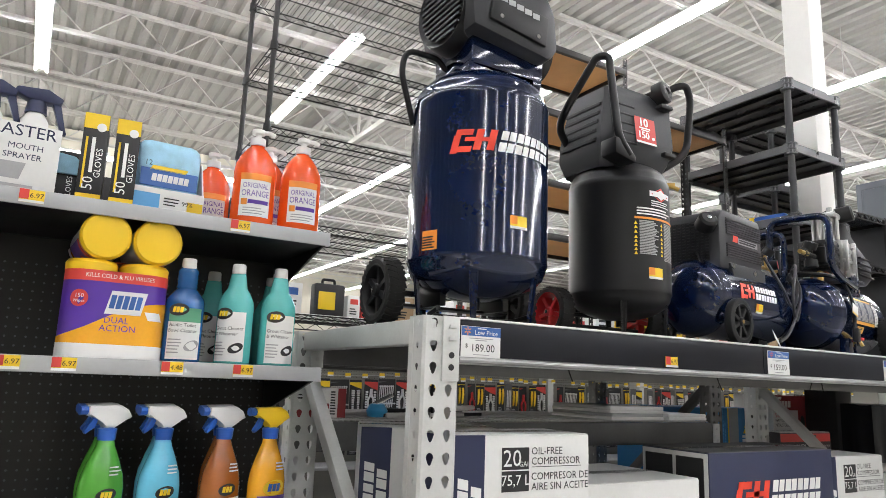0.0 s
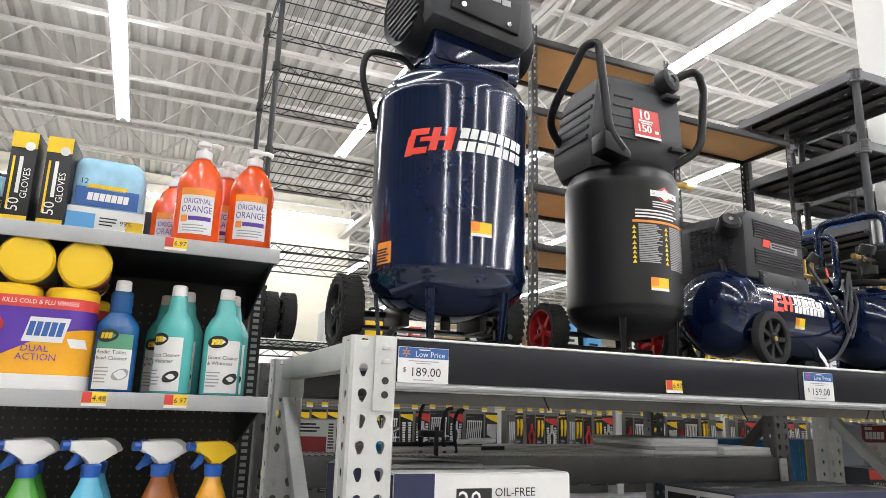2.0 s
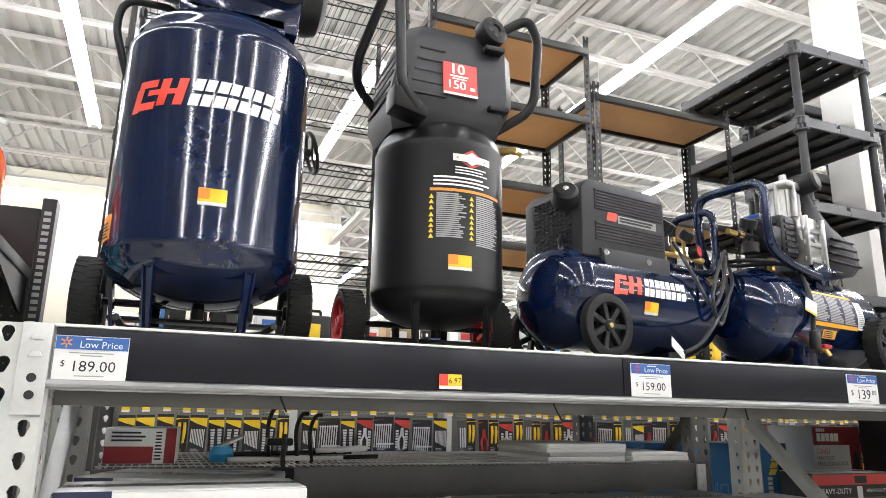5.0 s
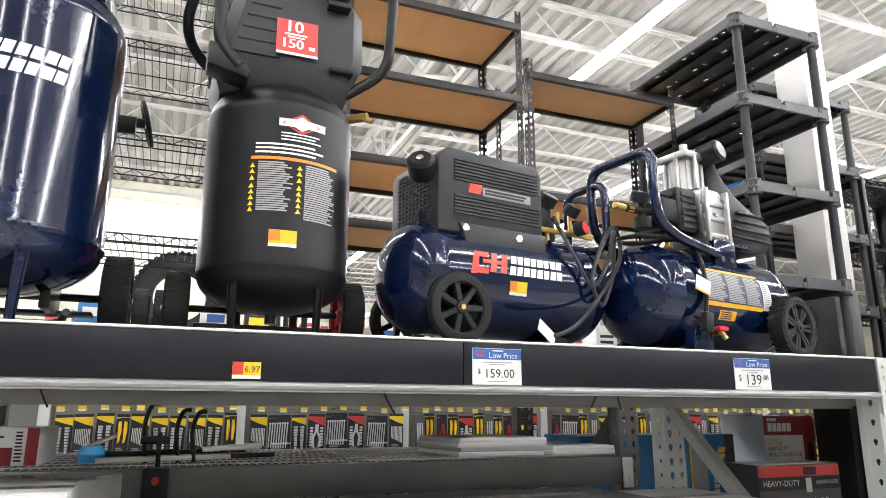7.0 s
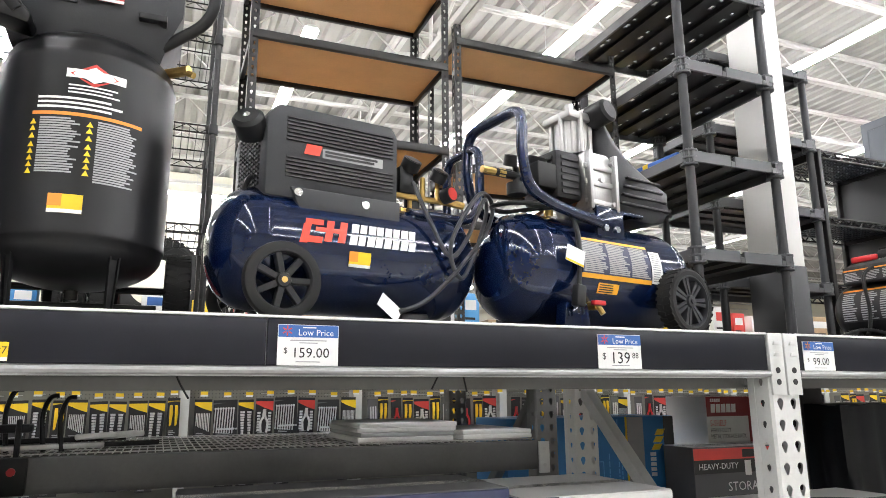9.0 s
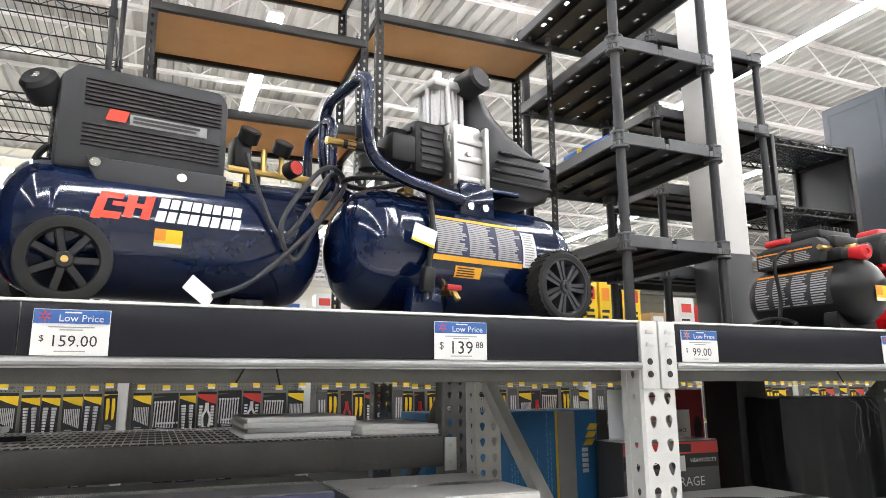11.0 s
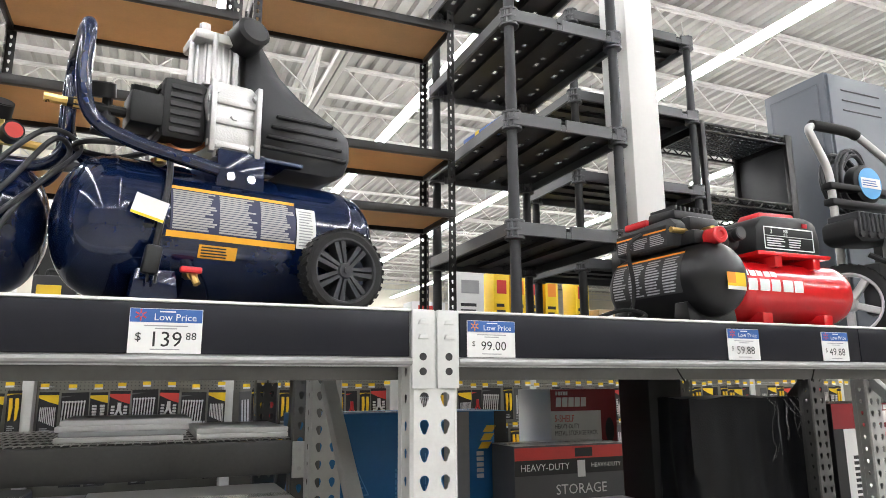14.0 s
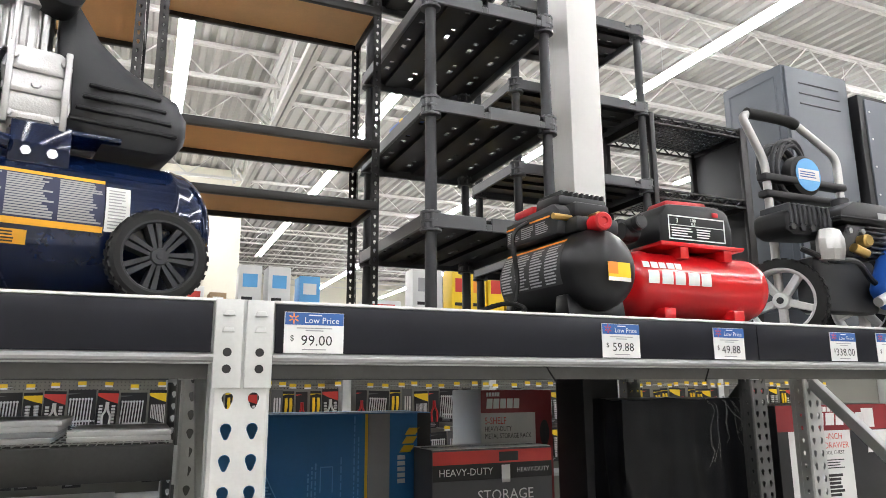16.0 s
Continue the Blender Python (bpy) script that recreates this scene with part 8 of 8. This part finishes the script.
for x, w, h, mt, lab, ac in (
        (0.7, 0.2, 0.2, CARDW, "white carton with a red panel", REDPR), (0.93, 0.16, 0.26, BLUEBOX, "blue carton with white panel", WHITE),
        (1.75, 0.2, 0.25, CARDW, "white carton with blue panel", BLUEPR),
        (2.36, 0.11, 0.19, CARDW, "white and red carton", REDPR), (2.49, 0.1, 0.18, REDPR, "red carton with white panel", WHITE), (2.62, 0.1, 0.19, CARDW, "white and red carton", REDPR),
        (2.78, 0.22, 0.22, KRAFT, "brown carton", WHITE), (3.05, 0.3, 0.18, CARDW, "long white carton", BLUEPR), (3.42, 0.14, 0.24, CARDW, "white carton with red panel", REDPR), (3.6, 0.12, 0.2, KRAFT, "brown carton", WHITE),
        (3.8, 0.17, 0.42, CARDW, "white and blue carton with black picture", SKYPR), (4.02, 0.17, 0.42, CARDW, "white and blue carton with black picture", SKYPR), (4.26, 0.16, 0.36, SKYPR, "sky blue carton with white panel", WHITE),
        (4.5, 0.22, 0.14, KRAFT, "low brown carton", WHITE), (4.8, 0.3, 0.2, CARDW, "long white carton", REDPR), (5.2, 0.26, 0.48, CARDW, "tall white carton", GREYPR),
        (5.56, 0.15, 0.5, YELLOW, "yellow bag of goods with red print", REDPR), (5.73, 0.15, 0.5, YELLOW, "yellow bag of goods with orange print", ORANGEPR), (5.9, 0.15, 0.5, YELLOW, "yellow bag of goods with red print", REDPR), (6.08, 0.13, 0.49, YELLOW, "yellow bag of goods with orange print", ORANGEPR), (6.4, 0.15, 0.48, YELLOW, "yellow bag of goods with red print", REDPR),
        (6.65, 0.2, 0.2, KRAFT, "brown carton", WHITE), (7.0, 0.2, 0.36, CARDW, "white carton with red panel", REDPR), (7.25, 0.15, 0.3, REDPR, "red carton", WHITE), (7.5, 0.25, 0.28, CARDW, "white carton", BLUEPR), (7.9, 0.25, 0.4, CARDW, "white carton", REDPR), (8.3, 0.3, 0.3, KRAFT, "brown carton", WHITE)):
    goods(x, w, h, 0.2, mt, lab + " on the top shelf", ac)


def tool_case(x):
    e = thing("tool_case", pose(x, PY - 0.24, 1.96), "black and yellow moulded tool case on the top shelf", "tool case")
    part("shell", box(B(), 0, 0.27, 0, 0.12, 0, 0.27, 0.02, 3), INK, e)
    part("yellow_panel", box(B(), 0.03, 0.18, -0.006, 0.0, 0.05, 0.2, 0.004), YELLOW, e)
    bm = B()
    tube(bm, round_path([(0.08, 0.06, 0.26), (0.08, 0.06, 0.31), (0.19, 0.06, 0.31), (0.19, 0.06, 0.26)], 0.02), 0.012, 8)
    part("handle", bm, BLACKPL, e)


tool_case(2.06)


def small_tyre(x, y, z, r, w, turn=0):
    e = thing("trailer_tire", pose(x, y, z, 0, 0, turn), "small black knobbly tyre on the top shelf", "tyre", "small tyres")
    wheel(e, (0, 0, r * 1.03), r, w, BLACKPL, 6, "x", ZINC)


for x in (1.18, 1.33, 1.47):
    small_tyre(x, PY - 0.1, 1.96, 0.19, 0.11)


def big_tyre():
    e = thing("tractor_tyre", pose(1.7, 14.0, 2.75), "large black tyre standing on a display plinth", "tyre")
    bm = B()
    r, w = 0.85, 0.45
    prof = [(0.48, -w * 0.4), (0.6, -w / 2), (0.78, -w / 2), (r, -w * 0.36), (r, w * 0.36), (0.78, w / 2), (0.6, w / 2), (0.48, w * 0.4), (0.48, -w * 0.4)]
    m = pose(0, 0, r, 90, 0, 0)
    loft(bm, [[m @ Vector((a * math.cos(2 * math.pi * k / 56), a * math.sin(2 * math.pi * k / 56), z)) for k in range(56)] for a, z in prof], False)
    t = part("tyre", bm, RUBBER, e)
    bm = B()
    for k in range(44):
        for s in (-1, 1):
            q = m @ pose(0, 0, 0, 0, 0, 360 / 44 * (k + 0.25 * s))
            box(bm, r - 0.02, r + 0.02, -0.03, 0.03, min(s * 0.02, s * 0.2), max(s * 0.02, s * 0.2), m=q)
    tagged(part("tread", bm, RUBBER, t, "", 0), kind="stuff")
    pl = thing("display_plinth", pose(1.7, 14.0, 0), "white plinth with a tyre on top", "plinth")
    part("body", box(B(), -1.4, 1.4, -0.5, 0.5, 0, 2.749, 0.01), COLWHITE, pl)


big_tyre()
